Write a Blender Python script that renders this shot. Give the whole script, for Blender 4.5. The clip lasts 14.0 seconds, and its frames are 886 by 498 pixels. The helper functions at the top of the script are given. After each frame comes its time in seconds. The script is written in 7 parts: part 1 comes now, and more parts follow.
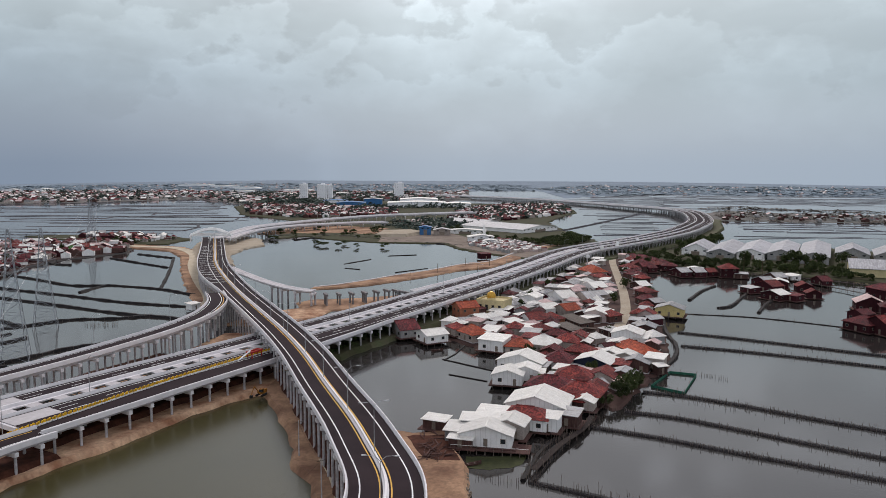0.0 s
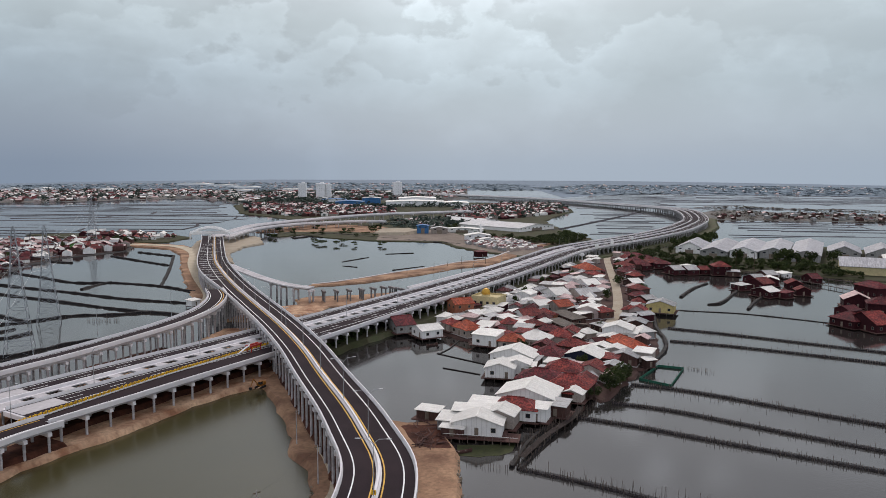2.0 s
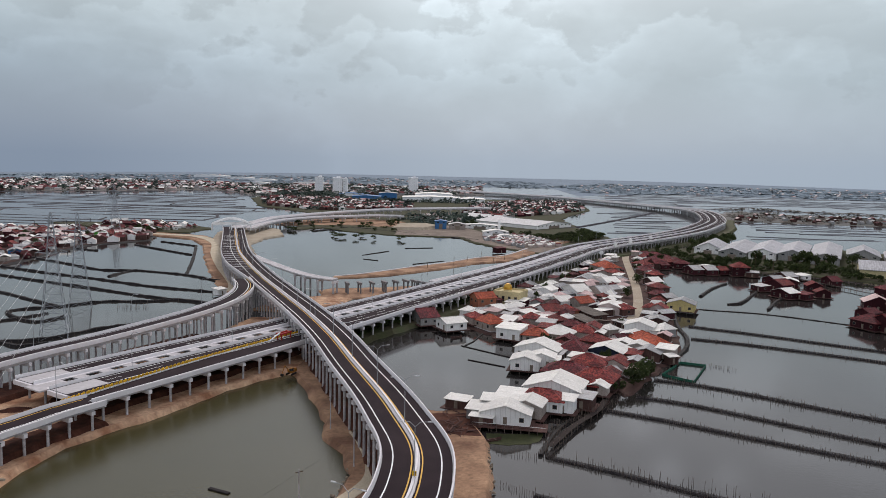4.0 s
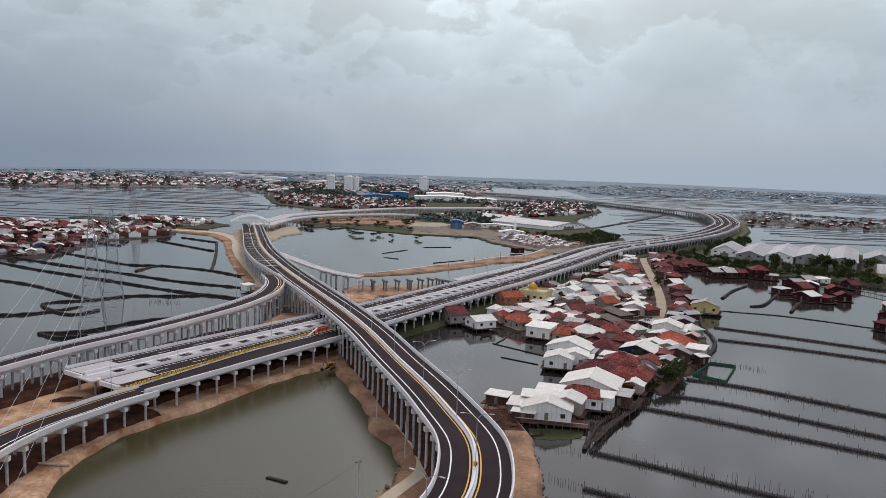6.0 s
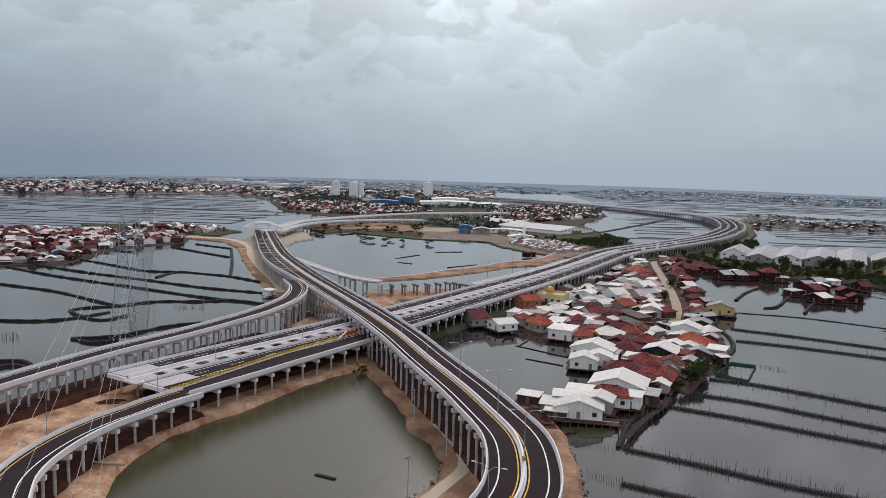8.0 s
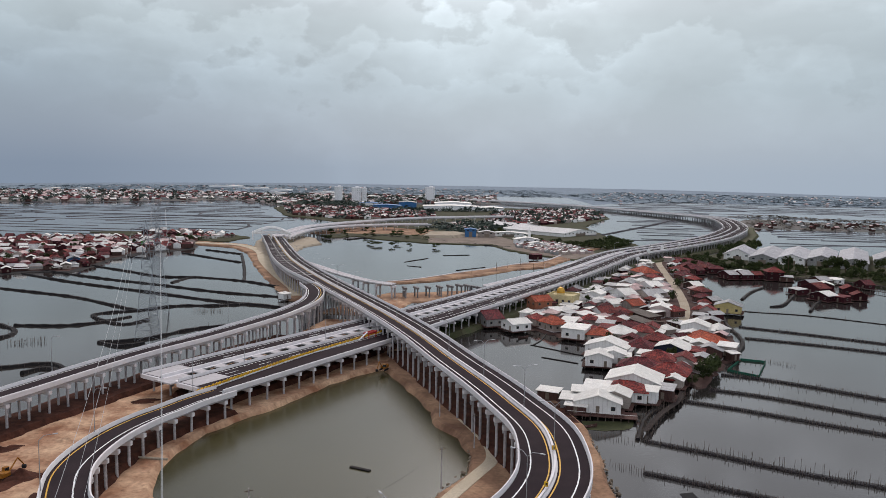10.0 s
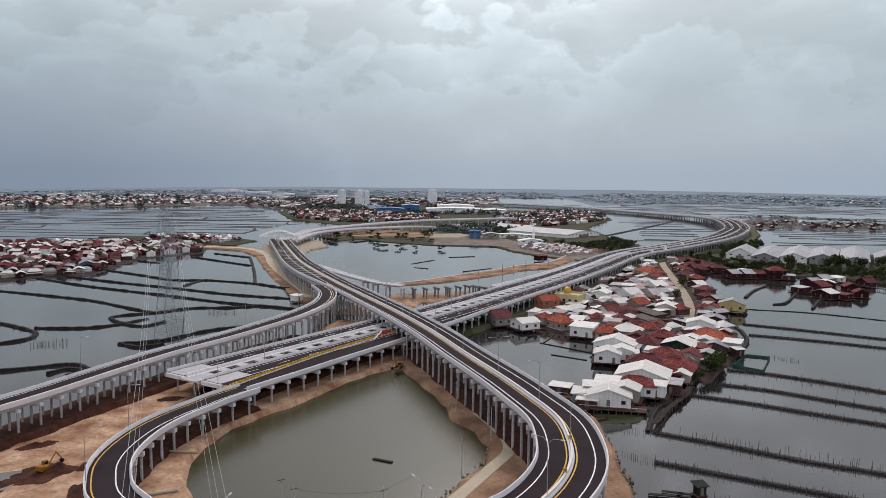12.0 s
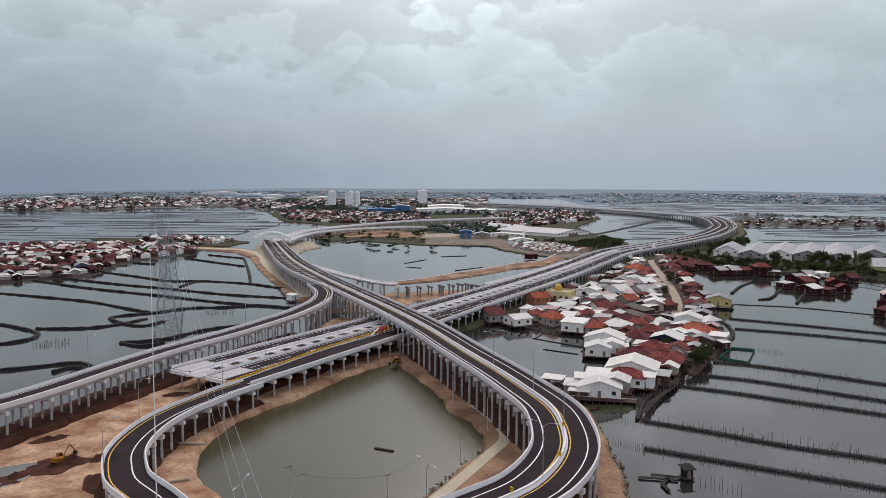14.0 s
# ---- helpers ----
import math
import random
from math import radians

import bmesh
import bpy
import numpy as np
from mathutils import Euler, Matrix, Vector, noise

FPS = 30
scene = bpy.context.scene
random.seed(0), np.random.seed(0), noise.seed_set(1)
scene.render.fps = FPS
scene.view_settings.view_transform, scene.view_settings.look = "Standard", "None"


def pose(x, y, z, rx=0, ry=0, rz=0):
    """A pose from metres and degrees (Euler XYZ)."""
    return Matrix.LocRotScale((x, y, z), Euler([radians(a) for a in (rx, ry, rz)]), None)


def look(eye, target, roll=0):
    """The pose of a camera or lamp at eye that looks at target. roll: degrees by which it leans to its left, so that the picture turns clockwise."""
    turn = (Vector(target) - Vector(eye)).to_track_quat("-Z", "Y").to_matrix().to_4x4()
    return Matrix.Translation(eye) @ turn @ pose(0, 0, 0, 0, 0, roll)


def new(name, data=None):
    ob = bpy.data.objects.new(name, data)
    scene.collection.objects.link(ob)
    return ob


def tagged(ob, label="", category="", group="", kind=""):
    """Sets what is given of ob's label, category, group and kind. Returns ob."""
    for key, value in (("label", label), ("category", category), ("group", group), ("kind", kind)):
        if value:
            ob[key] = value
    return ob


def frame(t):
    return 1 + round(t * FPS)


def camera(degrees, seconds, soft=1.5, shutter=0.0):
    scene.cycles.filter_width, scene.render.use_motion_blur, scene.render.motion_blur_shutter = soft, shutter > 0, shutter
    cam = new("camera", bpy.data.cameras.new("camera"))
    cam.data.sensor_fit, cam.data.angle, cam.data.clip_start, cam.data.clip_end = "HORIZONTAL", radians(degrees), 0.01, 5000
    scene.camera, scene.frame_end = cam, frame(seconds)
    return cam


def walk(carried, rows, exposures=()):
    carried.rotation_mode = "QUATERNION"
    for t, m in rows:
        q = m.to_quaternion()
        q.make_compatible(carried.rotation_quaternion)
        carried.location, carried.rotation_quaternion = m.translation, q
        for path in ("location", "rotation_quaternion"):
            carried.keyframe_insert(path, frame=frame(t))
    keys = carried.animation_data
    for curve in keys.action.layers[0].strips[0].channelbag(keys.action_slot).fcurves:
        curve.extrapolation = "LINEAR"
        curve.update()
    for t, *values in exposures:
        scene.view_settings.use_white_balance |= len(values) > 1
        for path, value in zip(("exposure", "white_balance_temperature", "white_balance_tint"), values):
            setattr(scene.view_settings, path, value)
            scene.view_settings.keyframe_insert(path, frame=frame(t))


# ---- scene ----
cam = camera(59.9, 14.0, soft=0.5)
# seconds, eye, target, roll
PATH = [
    (0, (0.00, -0.00, 68.00), (0.00, 99.40, 57.04), 0.11),
    (0.5, (0.68, -1.84, 67.98), (0.72, 97.55, 57.02), 0.02),
    (1, (1.24, -3.60, 67.98), (1.32, 95.80, 57.03), 0.02),
    (1.5, (1.57, -5.27, 67.99), (1.75, 94.12, 56.97), 0.08),
    (2, (1.58, -6.88, 67.95), (1.71, 92.51, 56.90), 0.14),
    (2.5, (1.24, -8.45, 67.90), (1.59, 90.93, 56.80), 0.35),
    (3.125, (0.02, -10.02, 67.74), (0.03, 89.34, 56.54), 0.61),
    (3.75, (-2.42, -11.08, 67.48), (-3.36, 88.25, 56.07), 1.03),
    (4.375, (-5.55, -12.04, 67.22), (-7.53, 87.27, 55.63), 1.44),
    (5, (-8.85, -13.29, 67.09), (-11.42, 86.00, 55.43), 1.67),
    (5.5, (-11.41, -14.52, 67.07), (-14.30, 84.76, 55.43), 1.82),
    (6, (-13.93, -15.81, 67.10), (-15.96, 83.51, 55.57), 1.88),
    (6.5, (-16.35, -17.21, 67.13), (-18.42, 82.12, 55.75), 1.86),
    (7, (-18.57, -18.67, 67.20), (-20.66, 80.67, 55.97), 1.79),
    (7.5, (-20.67, -20.23, 67.23), (-22.77, 79.13, 56.19), 1.70),
    (8, (-22.66, -21.94, 67.26), (-24.74, 77.45, 56.39), 1.51),
    (8.625, (-24.96, -24.22, 67.26), (-27.02, 75.19, 56.54), 1.36),
    (9.25, (-26.90, -26.69, 67.23), (-28.93, 72.75, 56.70), 1.17),
    (9.875, (-28.51, -29.19, 67.19), (-30.52, 70.26, 56.85), 0.99),
    (10.5, (-29.81, -31.57, 67.19), (-31.85, 67.89, 56.97), 0.85),
    (11, (-30.74, -33.39, 67.22), (-32.85, 66.08, 57.11), 0.69),
    (11.5, (-31.65, -35.31, 67.24), (-33.81, 64.17, 57.21), 0.56),
    (12, (-32.51, -37.23, 67.30), (-34.65, 62.25, 57.33), 0.48),
    (12.5, (-33.25, -39.19, 67.31), (-34.68, 60.30, 57.34), 0.41),
    (13, (-33.74, -41.13, 67.33), (-34.28, 58.38, 57.38), 0.28),
    (13.5, (-34.02, -43.11, 67.28), (-34.64, 56.39, 57.38), 0.15),
    (14, (-34.20, -45.10, 67.25), (-34.99, 54.41, 57.36), 0.10),
]
walk(cam, [(t, look(eye, target, roll)) for t, eye, target, roll in PATH], exposures=[(0.0, 0.02, 6740, 16), (14.0, 0.02, 6740, 16)])

# ---------------------------------------------------------------- light
SUN_AZ, SUN_EL = 4.0, 38.0      # degrees; azimuth from +y towards +x
world = bpy.data.worlds.new("overcast_sky")
scene.world = world
world.use_nodes = True
wn, wl = world.node_tree.nodes, world.node_tree.links
wn.clear()


def wnode(kind, **kw):
    n = wn.new(kind)
    for k, v in kw.items():
        n.inputs[k].default_value = v
    return n


def wmath(op, a, b=None, c=None):
    n = wn.new("ShaderNodeMath")
    n.operation = op
    for i, v in enumerate((a, b, c)):
        if v is None:
            continue
        if isinstance(v, (int, float)):
            n.inputs[i].default_value = v
        else:
            wl.new(v, n.inputs[i])
    return n.outputs[0]


def wramp(value, stops):
    n = wn.new("ShaderNodeValToRGB")
    wl.new(value, n.inputs[0])
    while len(n.color_ramp.elements) < len(stops):
        n.color_ramp.elements.new(0.5)
    for e, (p, col) in zip(n.color_ramp.elements, stops):
        e.position, e.color = p, (*col, 1)
    return n.outputs[0]


def wmix(f, a, b, blend="MIX"):
    n = wn.new("ShaderNodeMix")
    n.data_type, n.blend_type = "RGBA", blend
    for s, v in ((n.inputs[0], f), (n.inputs[6], a), (n.inputs[7], b)):
        if isinstance(v, (int, float)):
            s.default_value = v
        elif isinstance(v, tuple):
            s.default_value = (*v, 1)
        else:
            wl.new(v, s)
    return n.outputs[2]


sky = wn.new("ShaderNodeTexSky")
sky.sky_type, sky.sun_disc = "NISHITA", False
sky.sun_elevation, sky.sun_rotation = radians(SUN_EL), radians(SUN_AZ)
sky.air_density, sky.dust_density = 1.5, 3.0
tc = wn.new("ShaderNodeTexCoord")
sep = wn.new("ShaderNodeSeparateXYZ")
wl.new(tc.outputs["Generated"], sep.inputs[0])
dx, dy, dz = sep.outputs
up = wmath("MAXIMUM", dz, 0.0)
# cloud deck: billows by bearing and height, lit from above
bearing = wmath("ARCTAN2", dx, dy)


def cloud(lift, wide, tall, **kw):
    c = wn.new("ShaderNodeCombineXYZ")
    wl.new(wmath("MULTIPLY", bearing, wide), c.inputs[0])
    wl.new(wmath("MULTIPLY", wmath("ADD", up, lift), tall), c.inputs[1])
    n = wnode("ShaderNodeTexNoise", **kw)
    wl.new(c.outputs[0], n.inputs["Vector"])
    return n.outputs[0]


BILLOW = dict(Scale=1.0, Detail=6.0, Roughness=0.5, Distortion=0.0)
here, above = cloud(0.0, 9.0, 17.0, **BILLOW), cloud(0.014, 9.0, 17.0, **BILLOW)
relief = wmath("MINIMUM", wmath("MAXIMUM", wmath("MULTIPLY", wmath("SUBTRACT", here, above), 1.5), -0.05), 0.26)
patchy = cloud(0.3, 3.0, 6.0, Scale=1.0, Detail=2.0, Roughness=0.5)
broad = cloud(1.3, 2.2, 7.0, Scale=1.0, Detail=4.0, Roughness=0.5)
belt = wramp(up, [(0.0, (0, 0, 0)), (0.07, (0.08, 0.08, 0.08)), (0.125, (1, 1, 1)), (0.2, (0.95, 0.95, 0.95)), (0.26, (0.55, 0.55, 0.55)), (1.0, (0.3, 0.3, 0.3))])
patches = wramp(patchy, [(0.40, (0.05, 0.05, 0.05)), (0.60, (1, 1, 1))])


def bank(crest, lift, strength):
    """A cloud bank with a crisp lit crest that fades downwards."""
    d = wmath("ADD", cloud(lift, 9.0, 13.0, Scale=1.0, Detail=7.0, Roughness=0.52), wmath("MULTIPLY", wmath("SUBTRACT", crest, up), 4.0))
    body = wramp(d, [(0.485, (0, 0, 0)), (0.525, (1, 1, 1)), (0.60, (0.72, 0.72, 0.72)), (0.90, (0, 0, 0))])
    where = wramp(cloud(lift + 5.0, 3.2, 1.0, Scale=1.0, Detail=1.0), [(0.40, (0.15, 0.15, 0.15)), (0.58, (1, 1, 1))])
    return wmath("MULTIPLY", wmath("MULTIPLY", body, where), strength)


banks = wmath("ADD", wmath("ADD", bank(0.165, 1.0, 0.25), bank(0.225, 2.6, 0.19)), bank(0.115, 4.2, 0.13))
billows = wmath("ADD", banks, wmath("MULTIPLY", wmath("MULTIPLY", wmath("MULTIPLY", relief, belt), patches), 0.45))
breaks = wmath("MULTIPLY", wramp(here, [(0.53, (0, 0, 0)), (0.60, (1, 1, 1))]), wramp(up, [(0.19, (0, 0, 0)), (0.225, (1, 1, 1))]))
level = wmath("ADD", wmath("ADD", 0.93, billows), wmath("MULTIPLY", wmath("SUBTRACT", broad, 0.5), wmath("MULTIPLY", belt, 0.55)))
height = wramp(up, [(0.0, (0.365, 0.474, 0.580)), (0.03, (0.368, 0.480, 0.578)), (0.10, (0.352, 0.466, 0.542)), (0.18, (0.420, 0.530, 0.588)), (0.30, (0.595, 0.672, 0.735)), (1.0, (0.70, 0.725, 0.82))])
glow_dot = wn.new("ShaderNodeVectorMath")           # brighter round the hidden sun
glow_dot.operation = "DOT_PRODUCT"
wl.new(tc.outputs["Generated"], glow_dot.inputs[0])
glow_dot.inputs[1].default_value = (math.sin(radians(SUN_AZ)) * math.cos(radians(SUN_EL)), math.cos(radians(SUN_AZ)) * math.cos(radians(SUN_EL)), math.sin(radians(SUN_EL)))
glow = wmath("MULTIPLY", wmath("POWER", wmath("MAXIMUM", glow_dot.outputs["Value"], 0.0), 10.0), 0.72)
west_dark = wmath("ADD", wmath("MULTIPLY_ADD", dx, 0.06, 0.99), wmath("ADD", glow, wmath("MULTIPLY", wmath("MAXIMUM", wmath("MULTIPLY", dy, -1.0), 0.0), 0.45)))      # thicker towards the west; the unseen south is raised to light camera-facing walls
thick = wmath("MAXIMUM", wmath("MINIMUM", west_dark, 1.7), 0.75)
grey = wn.new("ShaderNodeCombineColor")
lit = wmath("ADD", wmath("MULTIPLY", thick, level), wmath("MULTIPLY", wmath("MULTIPLY", breaks, glow), 1.6))
for k in range(3):
    wl.new(lit, grey.inputs[k])
low_west = wmath("MULTIPLY", wmath("MINIMUM", wmath("MAXIMUM", wmath("MULTIPLY", dx, -2.2), 0.0), 1.0), wmath("MAXIMUM", wmath("SUBTRACT", 1.0, wmath("MULTIPLY", up, 6.0)), 0.0))
height = wmix(wmath("MULTIPLY", low_west, 0.75), height, (0.20, 0.285, 0.40))   # rain haze, low in the west
clouds = wmix(1.0, height, grey.outputs[0], "MULTIPLY")
bg = wn.new("ShaderNodeBackground")
bg.inputs[1].default_value = 0.10
cl = wn.new("ShaderNodeBackground")
cl.inputs[1].default_value = 0.98
wl.new(sky.outputs[0], bg.inputs[0])
wl.new(clouds, cl.inputs[0])
both = wn.new("ShaderNodeMixShader")
both.inputs[0].default_value = 0.94
wl.new(bg.outputs[0], both.inputs[1])
wl.new(cl.outputs[0], both.inputs[2])
out = wn.new("ShaderNodeOutputWorld")
wl.new(both.outputs[0], out.inputs[0])

sun = new("sun", bpy.data.lights.new("sun", "SUN"))
sun.data.energy, sun.data.angle, sun.data.color = 1.45, radians(14), (1.0, 0.96, 0.9)
_az, _el = radians(SUN_AZ), radians(SUN_EL)
sun.matrix_world = look((0, 0, 300), (-math.sin(_az) * math.cos(_el), -math.cos(_az) * math.cos(_el), 300 - math.sin(_el)))

# ---------------------------------------------------------------- materials


def material(name, base, second=None, scale=0.4, fine=6.0, rough=0.8, metal=0.0, bump=0.2, mixing=0.5, random_tint=0.0, spec=0.12, stretch=None, stain=None, grain=0.2):
    """A surface with broad blotches, fine grain, relief, and a shift from one object to the next."""
    m = bpy.data.materials.new(name)
    m.use_nodes = True
    n, l = m.node_tree.nodes, m.node_tree.links
    p = n["Principled BSDF"]
    geo = n.new("ShaderNodeNewGeometry")
    vec = geo.outputs["Position"]
    if stretch:
        mp = n.new("ShaderNodeMapping")
        mp.inputs["Scale"].default_value = stretch
        l.new(vec, mp.inputs[0])
        vec = mp.outputs[0]
    a, b = n.new("ShaderNodeTexNoise"), n.new("ShaderNodeTexNoise")
    a.inputs["Scale"].default_value, a.inputs["Detail"].default_value = scale, 5.0
    b.inputs["Scale"].default_value, b.inputs["Detail"].default_value = fine, 4.0
    for t in (a, b):
        l.new(vec, t.inputs["Vector"])
    second = second or tuple(c * 0.7 for c in base)
    ra = n.new("ShaderNodeValToRGB")
    ra.color_ramp.elements[0].position, ra.color_ramp.elements[1].position = 0.5 - mixing * 0.4, 0.5 + mixing * 0.4
    ra.color_ramp.elements[0].color, ra.color_ramp.elements[1].color = (*second, 1), (*base, 1)
    l.new(a.outputs[0], ra.inputs[0])
    rb = n.new("ShaderNodeValToRGB")
    rb.color_ramp.elements[0].position, rb.color_ramp.elements[1].position = 0.3, 0.7
    rb.color_ramp.elements[0].color, rb.color_ramp.elements[1].color = (1 - grain, 1 - grain, 1 - grain, 1), (1 + grain * 0.6, 1 + grain * 0.6, 1 + grain * 0.6, 1)
    l.new(b.outputs[0], rb.inputs[0])
    mx = n.new("ShaderNodeMix")
    mx.data_type, mx.blend_type = "RGBA", "MULTIPLY"
    mx.inputs[0].default_value = 1.0
    l.new(ra.outputs[0], mx.inputs[6])
    l.new(rb.outputs[0], mx.inputs[7])
    col = mx.outputs[2]
    if stain:
        w = n.new("ShaderNodeTexNoise")
        w.inputs["Scale"].default_value, w.inputs["Detail"].default_value = 0.9, 6.0
        mp2 = n.new("ShaderNodeMapping")
        mp2.inputs["Scale"].default_value = (1.0, 1.0, 0.25)
        l.new(geo.outputs["Position"], mp2.inputs[0])
        l.new(mp2.outputs[0], w.inputs["Vector"])
        rw = n.new("ShaderNodeValToRGB")
        rw.color_ramp.elements[0].position, rw.color_ramp.elements[1].position = 0.5, 0.8
        rw.color_ramp.elements[0].color, rw.color_ramp.elements[1].color = (0, 0, 0, 1), (0.5, 0.5, 0.5, 1)
        l.new(w.outputs[0], rw.inputs[0])
        ms = n.new("ShaderNodeMix")
        ms.data_type = "RGBA"
        ms.inputs[7].default_value = (*stain, 1)
        l.new(rw.outputs[0], ms.inputs[0])
        l.new(col, ms.inputs[6])
        col = ms.outputs[2]
    if random_tint:
        oi = n.new("ShaderNodeObjectInfo")
        hs = n.new("ShaderNodeHueSaturation")
        mr = n.new("ShaderNodeMapRange")
        mr.inputs["To Min"].default_value, mr.inputs["To Max"].default_value = 1 - random_tint, 1 + random_tint
        l.new(oi.outputs["Random"], mr.inputs["Value"])
        l.new(mr.outputs[0], hs.inputs["Value"])
        l.new(col, hs.inputs["Color"])
        col = hs.outputs[0]
    l.new(col, p.inputs["Base Color"])
    p.inputs["Roughness"].default_value, p.inputs["Metallic"].default_value = rough, metal
    p.inputs["Specular IOR Level"].default_value = spec
    if bump:
        bp = n.new("ShaderNodeBump")
        bp.inputs["Strength"].default_value, bp.inputs["Distance"].default_value = bump, 0.1
        l.new(b.outputs[0], bp.inputs["Height"])
        l.new(bp.outputs[0], p.inputs["Normal"])
    return m


def roof_material(name, base, second, pitch, rough=0.7, tint=0.15, metal=0.0, stain=None, streak=0.14, spots=0.1, mottle=0.8):
    """Roofing with ribs or tile rows across the slope (object space x and y)."""
    m = material(name, base, second, 0.35, 5.0, rough, metal, 0.0, 0.6, tint, 0.35, stain=stain)
    n, l = m.node_tree.nodes, m.node_tree.links
    p = n["Principled BSDF"]
    tcn = n.new("ShaderNodeTexCoord")
    w = n.new("ShaderNodeTexWave")
    w.inputs["Scale"].default_value = pitch
    w.bands_direction = "Y"
    w.inputs["Distortion"].default_value = 0.4
    l.new(tcn.outputs["Object"], w.inputs["Vector"])
    # sheets and tile courses weather unevenly: streaks down the slope, mottling by the tile
    mp = n.new("ShaderNodeMapping")
    mp.inputs["Scale"].default_value = (0.12, 1.3, 0.12)
    l.new(tcn.outputs["Object"], mp.inputs[0])
    st, mo = n.new("ShaderNodeTexNoise"), n.new("ShaderNodeTexNoise")
    st.inputs["Scale"].default_value, st.inputs["Detail"].default_value = 1.0, 3.0
    l.new(mp.outputs[0], st.inputs["Vector"])
    mo.inputs["Scale"].default_value, mo.inputs["Detail"].default_value = mottle, 3.0
    l.new(tcn.outputs["Object"], mo.inputs["Vector"])
    old = p.inputs["Base Color"].links[0].from_socket
    for tex, depth in ((st, streak), (mo, spots)):
        rr = n.new("ShaderNodeValToRGB")
        rr.color_ramp.elements[0].position, rr.color_ramp.elements[1].position = 0.40, 0.60
        rr.color_ramp.elements[0].color, rr.color_ramp.elements[1].color = (1 - depth, 1 - depth, 1 - depth, 1), (1 + depth * 0.6, 1 + depth * 0.6, 1 + depth * 0.6, 1)
        l.new(tex.outputs[0], rr.inputs[0])
        mm = n.new("ShaderNodeMix")
        mm.data_type, mm.blend_type = "RGBA", "MULTIPLY"
        mm.inputs[0].default_value = 1.0
        l.new(old, mm.inputs[6])
        l.new(rr.outputs[0], mm.inputs[7])
        old = mm.outputs[2]
    l.new(old, p.inputs["Base Color"])
    bp = n.new("ShaderNodeBump")
    bp.inputs["Strength"].default_value, bp.inputs["Distance"].default_value = 0.6, 0.08
    l.new(w.outputs[1], bp.inputs["Height"])
    l.new(bp.outputs[0], p.inputs["Normal"])
    return m


def panel_wall(m, gap=1.25):
    """Thin dark cover strips on the upright panels of a wall (object space)."""
    n, l = m.node_tree.nodes, m.node_tree.links
    p = n["Principled BSDF"]
    tcn, s1, s2 = n.new("ShaderNodeTexCoord"), n.new("ShaderNodeSeparateXYZ"), n.new("ShaderNodeSeparateXYZ")
    l.new(tcn.outputs["Object"], s1.inputs[0])
    l.new(tcn.outputs["Normal"], s2.inputs[0])

    def calc(op, a, b):
        q = n.new("ShaderNodeMath")
        q.operation = op
        for i, v in enumerate((a, b)):
            if isinstance(v, (int, float)):
                q.inputs[i].default_value = v
            else:
                l.new(v, q.inputs[i])
        return q.outputs[0]

    side = calc("GREATER_THAN", calc("ABSOLUTE", s2.outputs[0], 0.0), 0.5)
    along = calc("ADD", calc("MULTIPLY", s1.outputs[1], side), calc("MULTIPLY", s1.outputs[0], calc("SUBTRACT", 1.0, side)))
    strip = calc("LESS_THAN", calc("FRACT", calc("MULTIPLY", along, 1 / gap), 0.0), 0.1)
    mm = n.new("ShaderNodeMix")
    mm.data_type, mm.blend_type = "RGBA", "MULTIPLY"
    mm.inputs[7].default_value = (0.82, 0.81, 0.81, 1)
    l.new(strip, mm.inputs[0])
    l.new(p.inputs["Base Color"].links[0].from_socket, mm.inputs[6])
    l.new(mm.outputs[2], p.inputs["Base Color"])
    return m


def water_material(name, deep, shallow, ripple=0.045):
    m = bpy.data.materials.new(name)
    m.use_nodes = True
    n, l = m.node_tree.nodes, m.node_tree.links
    p = n["Principled BSDF"]
    geo = n.new("ShaderNodeNewGeometry")
    a = n.new("ShaderNodeTexNoise")
    a.inputs["Scale"].default_value, a.inputs["Detail"].default_value = 0.018, 5.0
    l.new(geo.outputs["Position"], a.inputs["Vector"])
    r = n.new("ShaderNodeValToRGB")
    r.color_ramp.elements[0].position, r.color_ramp.elements[1].position = 0.38, 0.64
    r.color_ramp.elements[0].color, r.color_ramp.elements[1].color = (*deep, 1), (*shallow, 1)
    l.new(a.outputs[0], r.inputs[0])
    l.new(r.outputs[0], p.inputs["Base Color"])
    p.inputs["Roughness"].default_value, p.inputs["IOR"].default_value = 0.07, 1.46
    b = n.new("ShaderNodeTexNoise")
    b.inputs["Scale"].default_value, b.inputs["Detail"].default_value = 0.9, 3.0
    l.new(geo.outputs["Position"], b.inputs["Vector"])
    bp = n.new("ShaderNodeBump")
    bp.inputs["Strength"].default_value, bp.inputs["Distance"].default_value = ripple, 0.3
    l.new(b.outputs[0], bp.inputs["Height"])
    l.new(bp.outputs[0], p.inputs["Normal"])
    return m


